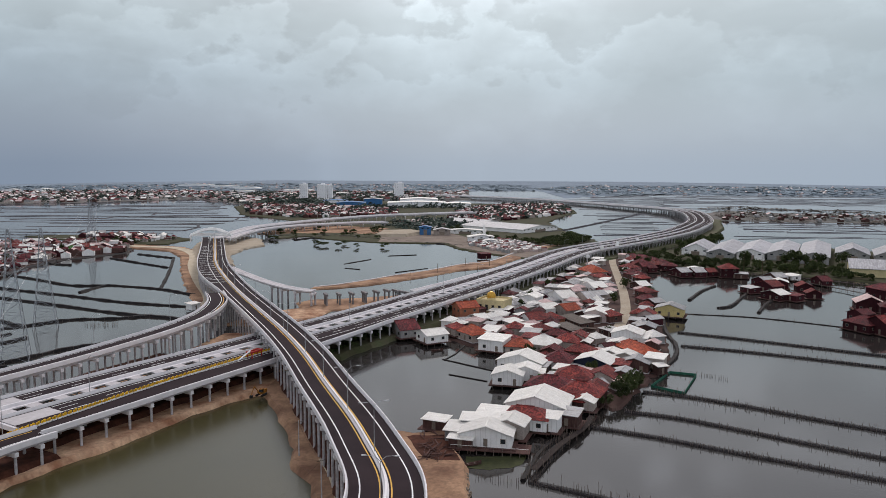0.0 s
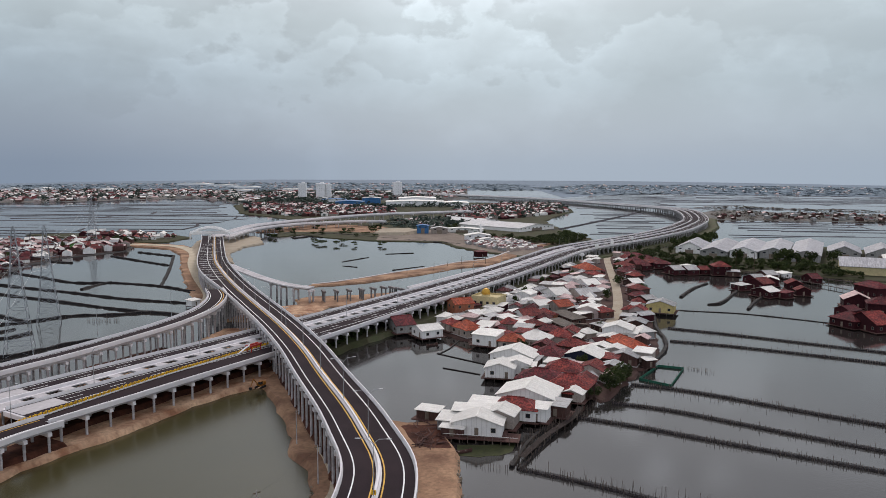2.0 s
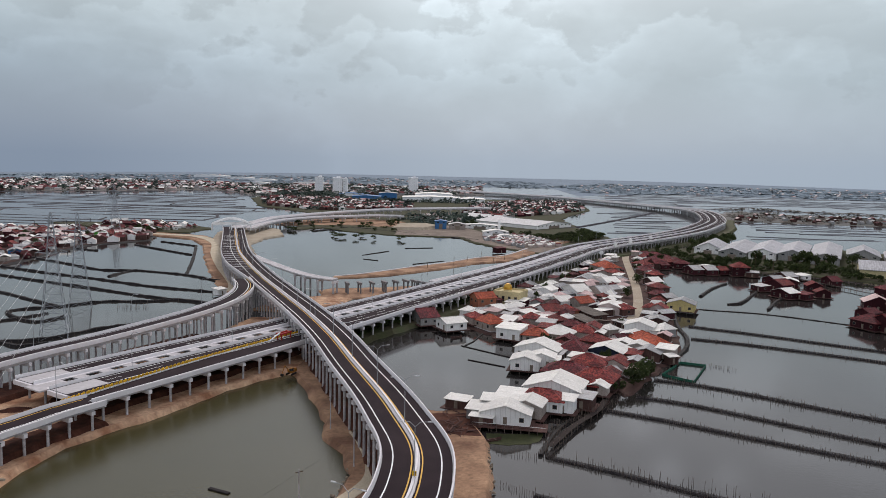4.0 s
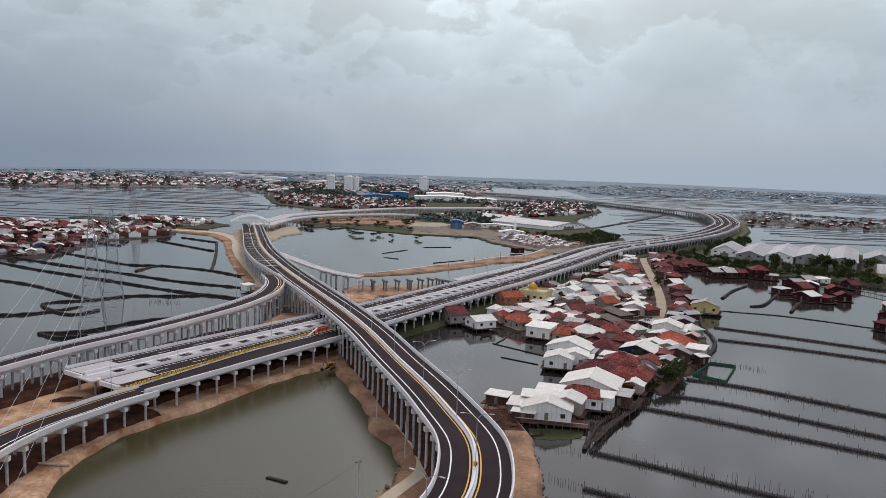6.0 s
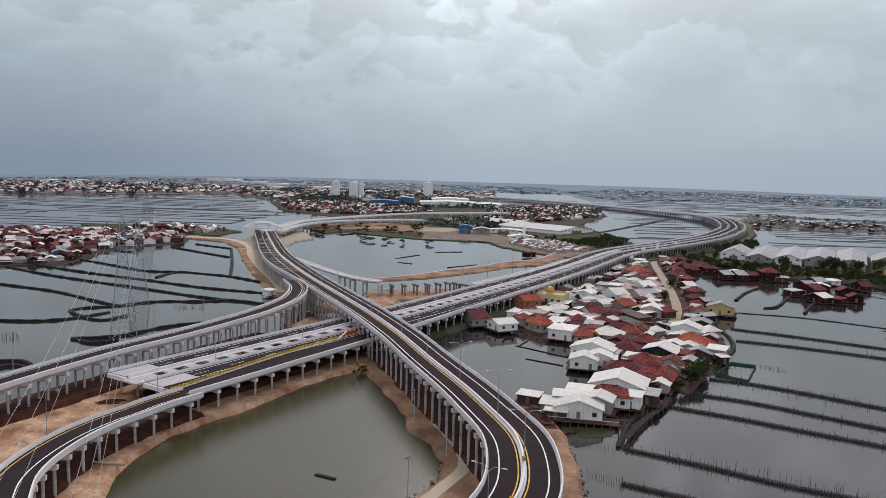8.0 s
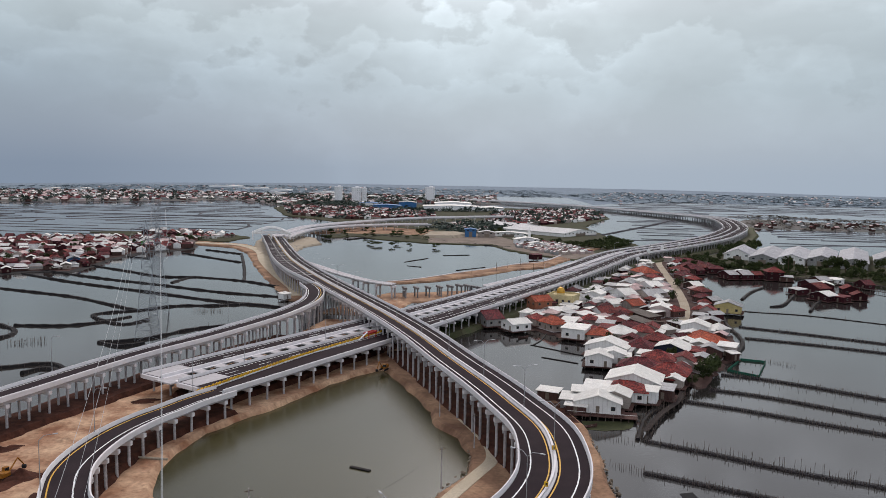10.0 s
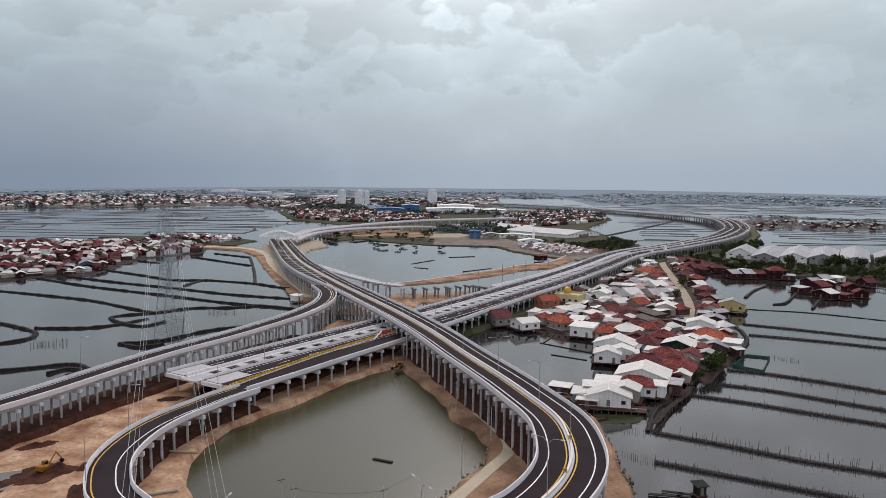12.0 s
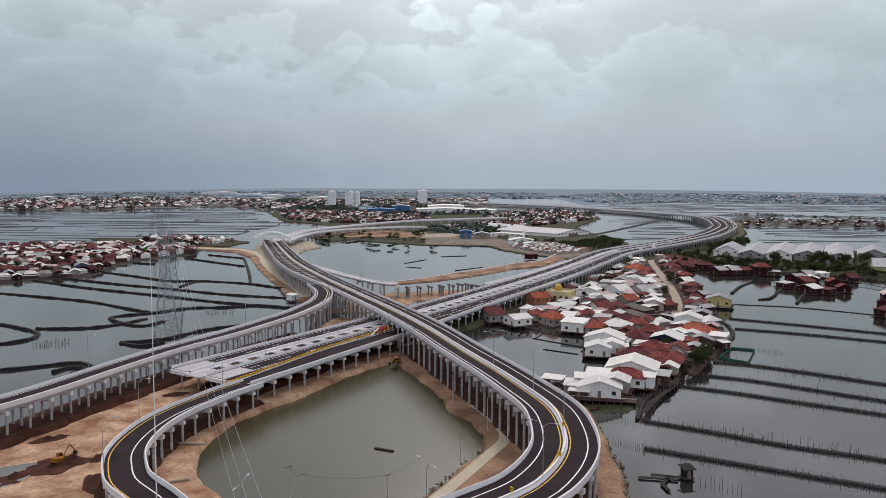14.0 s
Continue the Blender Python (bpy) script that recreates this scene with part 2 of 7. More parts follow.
M = {
    "water": water_material("pond_water", (0.022, 0.0195, 0.0185), (0.036, 0.033, 0.030)),
    "murk": water_material("murky_water", (0.038, 0.035, 0.012), (0.054, 0.048, 0.020)),
    "asphalt": material("fresh_asphalt", (0.033, 0.0215, 0.0245), (0.021, 0.0135, 0.0165), 0.12, 9.0, 0.95, bump=0.15),
    "concrete": material("pale_concrete", (0.78, 0.75, 0.755), (0.70, 0.67, 0.675), 0.08, 0.5, 0.8, bump=0.02, stain=(0.66, 0.64, 0.63), grain=0.06),
    "girder": material("grey_concrete", (0.51, 0.485, 0.49), (0.42, 0.395, 0.40), 0.12, 0.8, 0.85, bump=0.02, stain=(0.38, 0.365, 0.355), grain=0.1),
    "column": material("pile_concrete", (0.53, 0.505, 0.515), (0.35, 0.33, 0.335), 0.5, 2.0, 0.85, bump=0.05, random_tint=0.1, stain=(0.2, 0.18, 0.15)),
    "white_line": material("white_road_paint", (0.85, 0.85, 0.84), (0.7, 0.7, 0.69), 0.6, 8.0, 0.6),
    "yellow_line": material("yellow_road_paint", (0.72, 0.42, 0.07), (0.6, 0.34, 0.06), 0.6, 8.0, 0.6),
    "soil": material("raw_soil", (0.58, 0.385, 0.25), (0.27, 0.13, 0.075), 0.16, 1.1, 0.95, bump=1.0, mixing=0.4, stain=(0.075, 0.034, 0.024)),
    "raw_pier": material("raw_pier_concrete", (0.24, 0.225, 0.225), (0.15, 0.14, 0.14), 0.5, 2.0, 0.9, bump=0.05, random_tint=0.12, stain=(0.12, 0.11, 0.1)),
    "bank": material("old_earth_bank", (0.43, 0.265, 0.165), (0.17, 0.092, 0.06), 0.09, 1.2, 0.95, bump=0.6, mixing=0.4, stain=(0.08, 0.06, 0.04)),
    # dug earth, also laid under the decks as a painted stand-in for shade
    "dug_and_shaded_soil": material("dark_dug_and_shaded_earth", (0.10, 0.038, 0.024), (0.035, 0.014, 0.01), 0.4, 2.0, 0.95, bump=0.6),
    "puddle": water_material("muddy_puddle", (0.16, 0.165, 0.155), (0.22, 0.225, 0.21)),
    "far_ground": material("reedy_ground", (0.19, 0.17, 0.155), (0.10, 0.105, 0.10), 0.02, 0.3, 0.95, bump=0.0),
    "far_soil": material("trampled_earth", (0.27, 0.215, 0.175), (0.15, 0.12, 0.10), 0.08, 0.9, 0.95, bump=0.2, mixing=0.6, stain=(0.09, 0.08, 0.06)),
    "dark_bank": material("dark_mud_bank", (0.085, 0.08, 0.088), (0.05, 0.048, 0.054), 0.05, 0.5, 0.95, bump=0.0),
    "old_plank": material("old_dark_plank", (0.05, 0.036, 0.032), (0.028, 0.021, 0.02), 0.7, 5.0, 0.9, random_tint=0.2, stretch=(4, 4, 0.6)),
    # bank colour lightened and blued in place of distance haze
    "far_bank": material("hazed_bank", (0.18, 0.18, 0.195), (0.115, 0.118, 0.13), 0.05, 0.5, 0.95, bump=0.0),
    # distance haze is mixed into the base colours of far land and woods
    "haze_leaf": material("haze_coloured_land", (0.20, 0.25, 0.30), (0.165, 0.21, 0.255), 0.01, 0.08, 0.95, bump=0.0),
    "haze_tree": material("haze_coloured_woods", (0.24, 0.30, 0.34), (0.18, 0.23, 0.27), 0.01, 0.08, 0.95, bump=0.0),
    "yard": material("garden_ground", (0.045, 0.058, 0.024), (0.06, 0.045, 0.03), 0.1, 1.5, 0.95, bump=0.5, mixing=0.8),
    "weed": material("water_weed", (0.055, 0.06, 0.025), (0.035, 0.04, 0.02), 0.4, 2.0, 0.9, bump=0.2),
    "sand": material("pale_track", (0.42, 0.36, 0.28), (0.33, 0.27, 0.2), 0.12, 2.0, 0.95, bump=0.3),
    "track": material("concrete_lane", (0.56, 0.48, 0.36), (0.45, 0.38, 0.28), 0.2, 3.0, 0.9),
    "mud": material("wet_mud", (0.022, 0.018, 0.018), (0.010, 0.009, 0.010), 0.3, 2.0, 0.75, bump=0.5),
    "village_soil": material("village_ground", (0.10, 0.058, 0.048), (0.035, 0.02, 0.019), 0.12, 1.5, 0.95, bump=0.4),
    "grass": material("wild_grass", (0.075, 0.095, 0.045), (0.11, 0.085, 0.06), 0.15, 2.0, 0.95, bump=0.6, mixing=0.7),
    "leaf": material("foliage", (0.068, 0.085, 0.026), (0.024, 0.036, 0.014), 0.5, 3.0, 0.75, bump=0.0, random_tint=0.3),
    # green of the far belts, with a blue-grey haze tint put in
    "far_leaf": material("haze_tinted_foliage", (0.07, 0.09, 0.07), (0.045, 0.06, 0.055), 0.05, 0.5, 0.9, bump=0.0, random_tint=0.2),
    "trunk": material("bark", (0.12, 0.085, 0.055), None, 1.5, 8.0, 0.95),
    "bamboo": material("weathered_bamboo", (0.19, 0.15, 0.125), (0.09, 0.07, 0.06), 1.0, 6.0, 0.9),
    "net": material("fish_net", (0.105, 0.09, 0.094), (0.055, 0.047, 0.05), 0.6, 5.0, 0.95),
    "green_net": material("green_net", (0.03, 0.15, 0.10), (0.02, 0.09, 0.06), 0.6, 5.0, 0.9),
    "steel": material("galvanised_steel", (0.46, 0.47, 0.48), (0.36, 0.37, 0.38), 0.8, 6.0, 0.5, 0.6, bump=0.05),
    "lattice": material("pylon_steel", (0.34, 0.36, 0.38), (0.26, 0.28, 0.3), 0.8, 6.0, 0.6, 0.4, bump=0.05),
    "red_steel": material("red_steel_paint", (0.50, 0.045, 0.035), (0.36, 0.03, 0.025), 0.6, 6.0, 0.5, bump=0.05),
    "yellow_plastic": material("yellow_plastic", (0.74, 0.44, 0.03), (0.6, 0.33, 0.025), 0.6, 6.0, 0.5, bump=0.05, random_tint=0.15),
    "digger_yellow": material("machine_yellow", (0.40, 0.16, 0.02), (0.22, 0.09, 0.018), 0.8, 6.0, 0.5),
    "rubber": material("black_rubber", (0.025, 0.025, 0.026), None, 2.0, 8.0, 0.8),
    "glass": material("dark_glass", (0.03, 0.035, 0.04), (0.02, 0.022, 0.025), 1.0, 4.0, 0.15, bump=0.0, spec=0.6),
    "lamp_head": material("lamp_housing", (0.55, 0.56, 0.57), None, 1.0, 6.0, 0.5),
    "gold": material("gilded_dome", (0.62, 0.36, 0.07), (0.5, 0.28, 0.05), 1.0, 5.0, 0.35, 0.6, bump=0.05),
    "stone": material("rubble_stone", (0.33, 0.27, 0.21), (0.2, 0.16, 0.12), 0.5, 4.0, 0.95, bump=0.4, random_tint=0.25),
    "blue": material("blue_sheet", (0.05, 0.17, 0.36), (0.04, 0.12, 0.27), 0.3, 4.0, 0.6),
    "frame": material("window_frame", (0.25, 0.2, 0.16), None, 1.0, 6.0, 0.7),
    # roofs
    "white": roof_material("white_zinc_sheet", (0.78, 0.76, 0.71), (0.70, 0.675, 0.625), 1.6, 0.6, 0.1, stain=(0.60, 0.54, 0.47), streak=0.05, spots=0.05),
    "zinc": roof_material("grey_zinc_sheet", (0.36, 0.36, 0.365), (0.26, 0.255, 0.255), 1.6, 0.5, 0.2, stain=(0.25, 0.19, 0.15)),
    "red": roof_material("red_clay_tile", (0.31, 0.044, 0.032), (0.10, 0.014, 0.017), 2.6, 0.85, 0.22, stain=(0.05, 0.02, 0.022), spots=0.55, mottle=1.7, streak=0.2),
    "dark": roof_material("old_clay_tile", (0.17, 0.018, 0.022), (0.06, 0.009, 0.013), 2.6, 0.85, 0.25, stain=(0.03, 0.015, 0.017), spots=0.55, mottle=1.7, streak=0.2),
    "orange": roof_material("new_clay_tile", (0.50, 0.10, 0.04), (0.30, 0.05, 0.028), 2.6, 0.85, 0.15, stain=(0.12, 0.04, 0.03), spots=0.35, mottle=1.4, streak=0.2),
    "pink": roof_material("faded_sheet", (0.60, 0.42, 0.40), (0.5, 0.34, 0.32), 1.6, 0.6, 0.1),
    "plank": roof_material("plank_roof", (0.14, 0.115, 0.095), (0.085, 0.07, 0.06), 2.0, 0.9, 0.2),
    "reed": material("dry_reeds", (0.19, 0.155, 0.14), (0.10, 0.10, 0.08), 0.03, 0.3, 0.95, bump=0.0),
    "pale_sheet": roof_material("pale_worn_sheet", (0.56, 0.55, 0.545), (0.44, 0.43, 0.425), 1.2, 0.7, 0.05, stain=(0.36, 0.35, 0.35), streak=0.12),
    "shed_roof": roof_material("weathered_grey_sheet", (0.52, 0.515, 0.53), (0.40, 0.395, 0.41), 1.6, 0.6, 0.1, stain=(0.2, 0.17, 0.15), streak=0.2),
    # walls
    "w_white": panel_wall(material("white_wall", (0.86, 0.85, 0.83), (0.78, 0.765, 0.745), 0.5, 3.0, 0.85, random_tint=0.06, stain=(0.60, 0.56, 0.52), grain=0.06)),
    "w_plaster": material("plain_plaster", (0.44, 0.38, 0.34), (0.30, 0.25, 0.225), 0.5, 3.0, 0.9, random_tint=0.28, stain=(0.22, 0.18, 0.14)),
    "w_wood": material("board_wall", (0.115, 0.062, 0.052), (0.055, 0.03, 0.028), 0.7, 5.0, 0.9, random_tint=0.35, stretch=(4, 4, 0.6)),
    "w_redwood": material("red_board_wall", (0.062, 0.015, 0.019), (0.03, 0.01, 0.013), 0.7, 5.0, 0.9, random_tint=0.3, stretch=(4, 4, 0.6)),
    "w_brick": material("brick_wall", (0.36, 0.145, 0.085), (0.27, 0.10, 0.06), 0.6, 6.0, 0.9, stain=(0.16, 0.08, 0.06)),
    "w_bright": material("bright_cladding", (0.84, 0.84, 0.85), (0.76, 0.76, 0.77), 0.1, 1.0, 0.7, random_tint=0.04),
    "w_navy": material("navy_wall", (0.022, 0.03, 0.055), (0.016, 0.02, 0.036), 0.6, 4.0, 0.7),
    "w_yellow": material("yellow_wall", (0.60, 0.49, 0.22), (0.48, 0.38, 0.17), 0.5, 3.0, 0.85),
    "w_pink": material("mauve_wall", (0.52, 0.42, 0.40), (0.42, 0.33, 0.31), 0.5, 3.0, 0.85, random_tint=0.1),
    "w_zincwall": material("zinc_wall", (0.34, 0.34, 0.335), (0.24, 0.235, 0.23), 0.5, 4.0, 0.6, stretch=(3, 3, 0.5)),
    "w_green": material("bright_green_wall", (0.10, 0.42, 0.06), (0.08, 0.32, 0.05), 0.5, 4.0, 0.8),
    "w_cream": material("cream_wall", (0.62, 0.52, 0.30), (0.5, 0.42, 0.24), 0.5, 4.0, 0.85),
}
M["net"].node_tree.nodes["Principled BSDF"].inputs["Alpha"].default_value = 0.42     # an open mesh
M["murk"].node_tree.nodes["Principled BSDF"].inputs["Roughness"].default_value = 0.22
M["murk"].node_tree.nodes["Principled BSDF"].inputs["Specular IOR Level"].default_value = 0.36   # weaker reflection than the open water
M["shed_roof"].node_tree.nodes["Principled BSDF"].inputs["Specular IOR Level"].default_value = 0.1

# ---------------------------------------------------------------- building helpers
rnd = random.Random(7)


def link_mesh(name, bm, mat, parent=None, label="", smooth=False):
    me = bpy.data.meshes.new(name)
    bm.to_mesh(me)
    bm.free()
    if smooth:
        me.shade_smooth()
    if mat:
        me.materials.append(M[mat])
    ob = new(name, me)
    if parent:
        ob.parent = parent
    if label:
        ob["label"] = label
    return ob


def part(name, bm, mat, parent, label="", smooth=False):
    return link_mesh(name, bm, mat, parent, label, smooth)


def shared(name, mesh, parent, m, label=""):
    """One more object on a mesh that is there already, placed in its parent's space."""
    ob = new(name, mesh)
    ob.parent, ob.matrix_basis = parent, m
    if label:
        ob["label"] = label
    return ob


def empty(name, m, label, category, group="", kind=""):
    ob = new(name)
    ob.matrix_basis = m
    ob.empty_display_size = 0.5
    return tagged(ob, label, category, group, kind)


def box(bm, cx, cy, cz, sx, sy, sz, turn=0.0, bevel=0.0):
    m = Matrix.Translation((cx, cy, cz)) @ Matrix.Rotation(turn, 4, "Z") @ Matrix.Diagonal((sx, sy, sz, 1))
    made = bmesh.ops.create_cube(bm, size=1.0, matrix=m)
    if bevel:
        edges = {e for v in made["verts"] for e in v.link_edges}
        bmesh.ops.bevel(bm, geom=list(edges), offset=bevel, segments=1, affect="EDGES")


def rod(bm, a, b, r, seg=6, r2=None):
    a, b = Vector(a), Vector(b)
    d = b - a
    m = Matrix.Translation((a + b) / 2) @ d.to_track_quat("Z", "Y").to_matrix().to_4x4()
    bmesh.ops.create_cone(bm, cap_ends=True, segments=seg, radius1=r, radius2=r if r2 is None else r2, depth=d.length, matrix=m)


def mesh_of(name, build, mat, smooth=False):
    bm = bmesh.new()
    build(bm)
    me = bpy.data.meshes.new(name)
    bm.to_mesh(me)
    bm.free()
    if smooth:
        me.shade_smooth()
    me.materials.append(M[mat])
    return me


UNIT_COLUMN = mesh_of("pile_mesh", lambda bm: bmesh.ops.create_cone(bm, cap_ends=True, segments=10, radius1=0.5, radius2=0.5, depth=1.0, matrix=Matrix.Translation((0, 0, 0.5))), "column", True)
UNIT_CAP = mesh_of("cap_mesh", lambda bm: box(bm, 0, 0, 0, 1, 1, 1, bevel=0.04), "concrete")
UNIT_BEAM = mesh_of("cross_beam_mesh", lambda bm: box(bm, 0, 0, 0, 1, 1, 1, bevel=0.01), "girder")


def smooth_line(ctrl, step):
    """Catmull-Rom through the control points, resampled at even steps. Extra columns (widths) glide along."""
    c = np.array(ctrl, float)
    c = np.vstack([2 * c[0] - c[1], c, 2 * c[-1] - c[-2]])
    fine = []
    for i in range(1, len(c) - 2):
        p0, p1, p2, p3 = c[i - 1 : i + 3]
        for s in np.linspace(0, 1, 24, endpoint=False):
            fine.append(0.5 * (2 * p1 + (p2 - p0) * s + (2 * p0 - 5 * p1 + 4 * p2 - p3) * s**2 + (3 * p1 - p0 - 3 * p2 + p3) * s**3))
    fine.append(c[-2])
    fine = np.array(fine)
    run = np.r_[0, np.cumsum(np.linalg.norm(np.diff(fine[:, :2], axis=0), axis=1))]
    at = np.linspace(0, run[-1], max(2, int(run[-1] / step) + 1))
    return np.stack([np.interp(at, run, fine[:, k]) for k in range(fine.shape[1])], 1), at


def lefts(line):
    t = np.gradient(line[:, :2], axis=0)
    t /= np.linalg.norm(t, axis=1)[:, None]
    return np.stack([-t[:, 1], t[:, 0]], 1)


def sweep(line, profile, closed=True):
    """A bmesh of a cross-section carried along a line. profile(i) gives (offset to the left, height) pairs."""
    n = lefts(line)
    rings = []
    for i in range(len(line)):
        rings.append([(line[i, 0] + n[i, 0] * o, line[i, 1] + n[i, 1] * o, line[i, 2] + z) for o, z in profile(i)])
    k = len(rings[0])
    verts = [v for ring in rings for v in ring]
    faces = []
    for i in range(len(rings) - 1):
        for j in range(k if closed else k - 1):
            a, b = i * k + j, i * k + (j + 1) % k
            faces.append((b, a, a + k, b + k))
    if closed:
        faces.append(tuple(range(k)))
        faces.append(tuple(reversed(range((len(rings) - 1) * k, len(rings) * k))))
    me = bpy.data.meshes.new("sweep")
    me.from_pydata(verts, [], faces)
    bm = bmesh.new()
    bm.from_mesh(me)
    bpy.data.meshes.remove(me)
    bmesh.ops.recalc_face_normals(bm, faces=bm.faces)
    return bm


def rect(o0, o1, z0, z1):
    return lambda i: [(o0, z0), (o1, z0), (o1, z1), (o0, z1)]


def dashes(line, at, offset, width, z, on, gap):
    """Short painted strokes along a line, in one bmesh."""
    n = lefts(line)
    bm = bmesh.new()
    s = 0.0
    while s + on < at[-1]:
        pts = []
        for u in (s, s + on):
            p = [np.interp(u, at, line[:, k]) for k in range(3)]
            q = [np.interp(u, at, n[:, k]) for k in range(2)]
            for o in (offset - width / 2, offset + width / 2):
                pts.append(bm.verts.new((p[0] + q[0] * o, p[1] + q[1] * o, p[2] + z)))
        bm.faces.new((pts[0], pts[2], pts[3], pts[1]))
        s += on + gap
    return bm


def viaduct(name, label, ctrl, left, right, spacing, piles, ground=0.3, pile_r=0.32, first=0.0, last=1e9, girder=1.7, lines=(), step=3.0, median=None, left_fn=None, right_fn=None, paving="asphalt", rail=0.95):
    """A road on pile bents: deck, pavement, parapets, painted lines, and under it caps with their piles."""
    line, at = smooth_line(ctrl, step)
    road = empty(name, Matrix.Identity(4), label, "viaduct", kind="structure")
    lf = left_fn or (lambda s: left)
    rf = right_fn or (lambda s: right)
    L, R = [lf(s) for s in at], [rf(s) for s in at]
    part("deck", sweep(line, lambda i: [(-R[i], -0.03), (L[i], -0.03), (L[i], -0.43), (L[i] - 0.9, -0.5), (L[i] - 0.9, -girder), (-R[i] + 0.9, -girder), (-R[i] + 0.9, -0.5), (-R[i], -0.43)]), "girder", road, "grey concrete deck and girders")
    part("pavement", sweep(line, lambda i: [(-R[i] + 0.45, -0.02), (L[i] - 0.45, -0.02), (L[i] - 0.45, 0.04), (-R[i] + 0.45, 0.04)]), paving, road, "dark new asphalt" if paving == "asphalt" else "bare pale concrete")
    for side, f in ((1, lambda i: L[i]), (-1, lambda i: R[i])):
        part("parapet", sweep(line, lambda i, side=side, f=f: [(side * f(i), -0.45), (side * (f(i) + 0.06), -0.45), (side * (f(i) + 0.06), rail - 0.1), (side * (f(i) - 0.16), rail), (side * (f(i) - 0.22), rail), (side * (f(i) - 0.42), min(0.25, rail - 0.1)), (side * (f(i) - 0.44), -0.025), (side * f(i), -0.025)]), "concrete", road, "pale concrete parapet")
    if median is not None:
        part("median_barrier", sweep(line, lambda i: [(median - 0.55, 0.03), (median - 0.5, 0.25), (median - 0.22, 0.5), (median - 0.2, 0.95), (median + 0.2, 0.95), (median + 0.22, 0.5), (median + 0.5, 0.25), (median + 0.55, 0.03)]), "concrete", road, "white concrete median barrier")
    for off, kind, dash in lines:
        if dash:
            part("lane_marking", dashes(line, at, off, 0.2, 0.055, 5.0, 8.0), kind, road)
        else:
            o = off if callable(off) else (lambda i, off=off: off)
            part("edge_line", sweep(line, lambda i, o=o: [(o(i) - 0.13, 0.055), (o(i) + 0.13, 0.055)], closed=False), kind, road)
    n = lefts(line)
    s, k = first + spacing / 2, 0
    while s < min(last, at[-1]):
        p = [np.interp(s, at, line[:, c]) for c in range(3)]
        q = [np.interp(s, at, n[:, c]) for c in range(2)]
        lw, rw = lf(s), rf(s)
        ang = math.atan2(q[1], q[0])
        g = ground
        top = p[2] - girder - 0.95
        if top > g + 0.8:
            mid, wide = (lw - rw) / 2, lw + rw - 0.2
            cap = shared("pier_cap", UNIT_CAP, road, Matrix.Translation((p[0] + q[0] * mid, p[1] + q[1] * mid, top + 0.5)) @ Matrix.Rotation(ang, 4, "Z") @ Matrix.Diagonal((wide, 2.2 * pile_r + 0.3, 1.0, 1)))
            inv = cap.matrix_basis.inverted()
            for j in range(piles):
                o = -rw + 0.75 + (lw + rw - 1.5) * j / max(1, piles - 1)
                shared("pile", UNIT_COLUMN, cap, inv @ Matrix.Translation((p[0] + q[0] * o, p[1] + q[1] * o, g - 1.2)) @ Matrix.Rotation(ang, 4, "Z") @ Matrix.Diagonal((2 * pile_r, 2 * pile_r, top + 0.05 - g + 1.2, 1)))
        s += spacing
        k += 1
    return road, line, at


def blob_outline(outline, jitter, seed, step=3.0):
    """A closed outline smoothed and roughened."""
    r = random.Random(seed)
    c = list(outline) + [outline[0]]
    out = []
    for (x0, y0), (x1, y1) in zip(c[:-1], c[1:]):
        k = max(1, int(math.hypot(x1 - x0, y1 - y0) / step))
        for i in range(k):
            u = i / k
            x, y = x0 + (x1 - x0) * u, y0 + (y1 - y0) * u
            w = noise.noise((x * 0.11, y * 0.11, seed)) * jitter * 1.3 + r.uniform(-0.35, 0.35) * jitter
            v = noise.noise((x * 0.11 + 40, y * 0.11, seed)) * jitter * 1.3 + r.uniform(-0.35, 0.35) * jitter
            out.append((x + w, y + v))
    return out


def land(name, label, outline, z, mat, jitter=0.8, slope=1.6, seed=1, category="ground", relief=0.0):
    """A bank of earth: a flat or uneven top and sides that slope under the water."""
    pts = blob_outline(outline, jitter, seed)
    area = sum(a[0] * b[1] - b[0] * a[1] for a, b in zip(pts, pts[1:] + pts[:1]))
    if area < 0:
        pts.reverse()
    bm = bmesh.new()
    top = [bm.verts.new((x, y, z)) for x, y in pts]
    n = len(pts)
    low = []
    for i in range(n):
        ax, ay = pts[i - 1]
        bx, by = pts[(i + 1) % n]
        tx, ty = bx - ax, by - ay
        d = math.hypot(tx, ty) or 1
        low.append(bm.verts.new((pts[i][0] + ty / d * slope, pts[i][1] - tx / d * slope, -0.6)))
    edges = [bm.edges.new((top[i], top[(i + 1) % n])) for i in range(n)]
    bmesh.ops.triangle_fill(bm, use_beauty=True, use_dissolve=False, edges=edges)
    for i in range(n):
        j = (i + 1) % n
        bm.faces.new((top[i], low[i], low[j], top[j]))
    bmesh.ops.recalc_face_normals(bm, faces=bm.faces)
    ob = link_mesh(name, bm, mat)
    return tagged(ob, label, category, kind="structure")


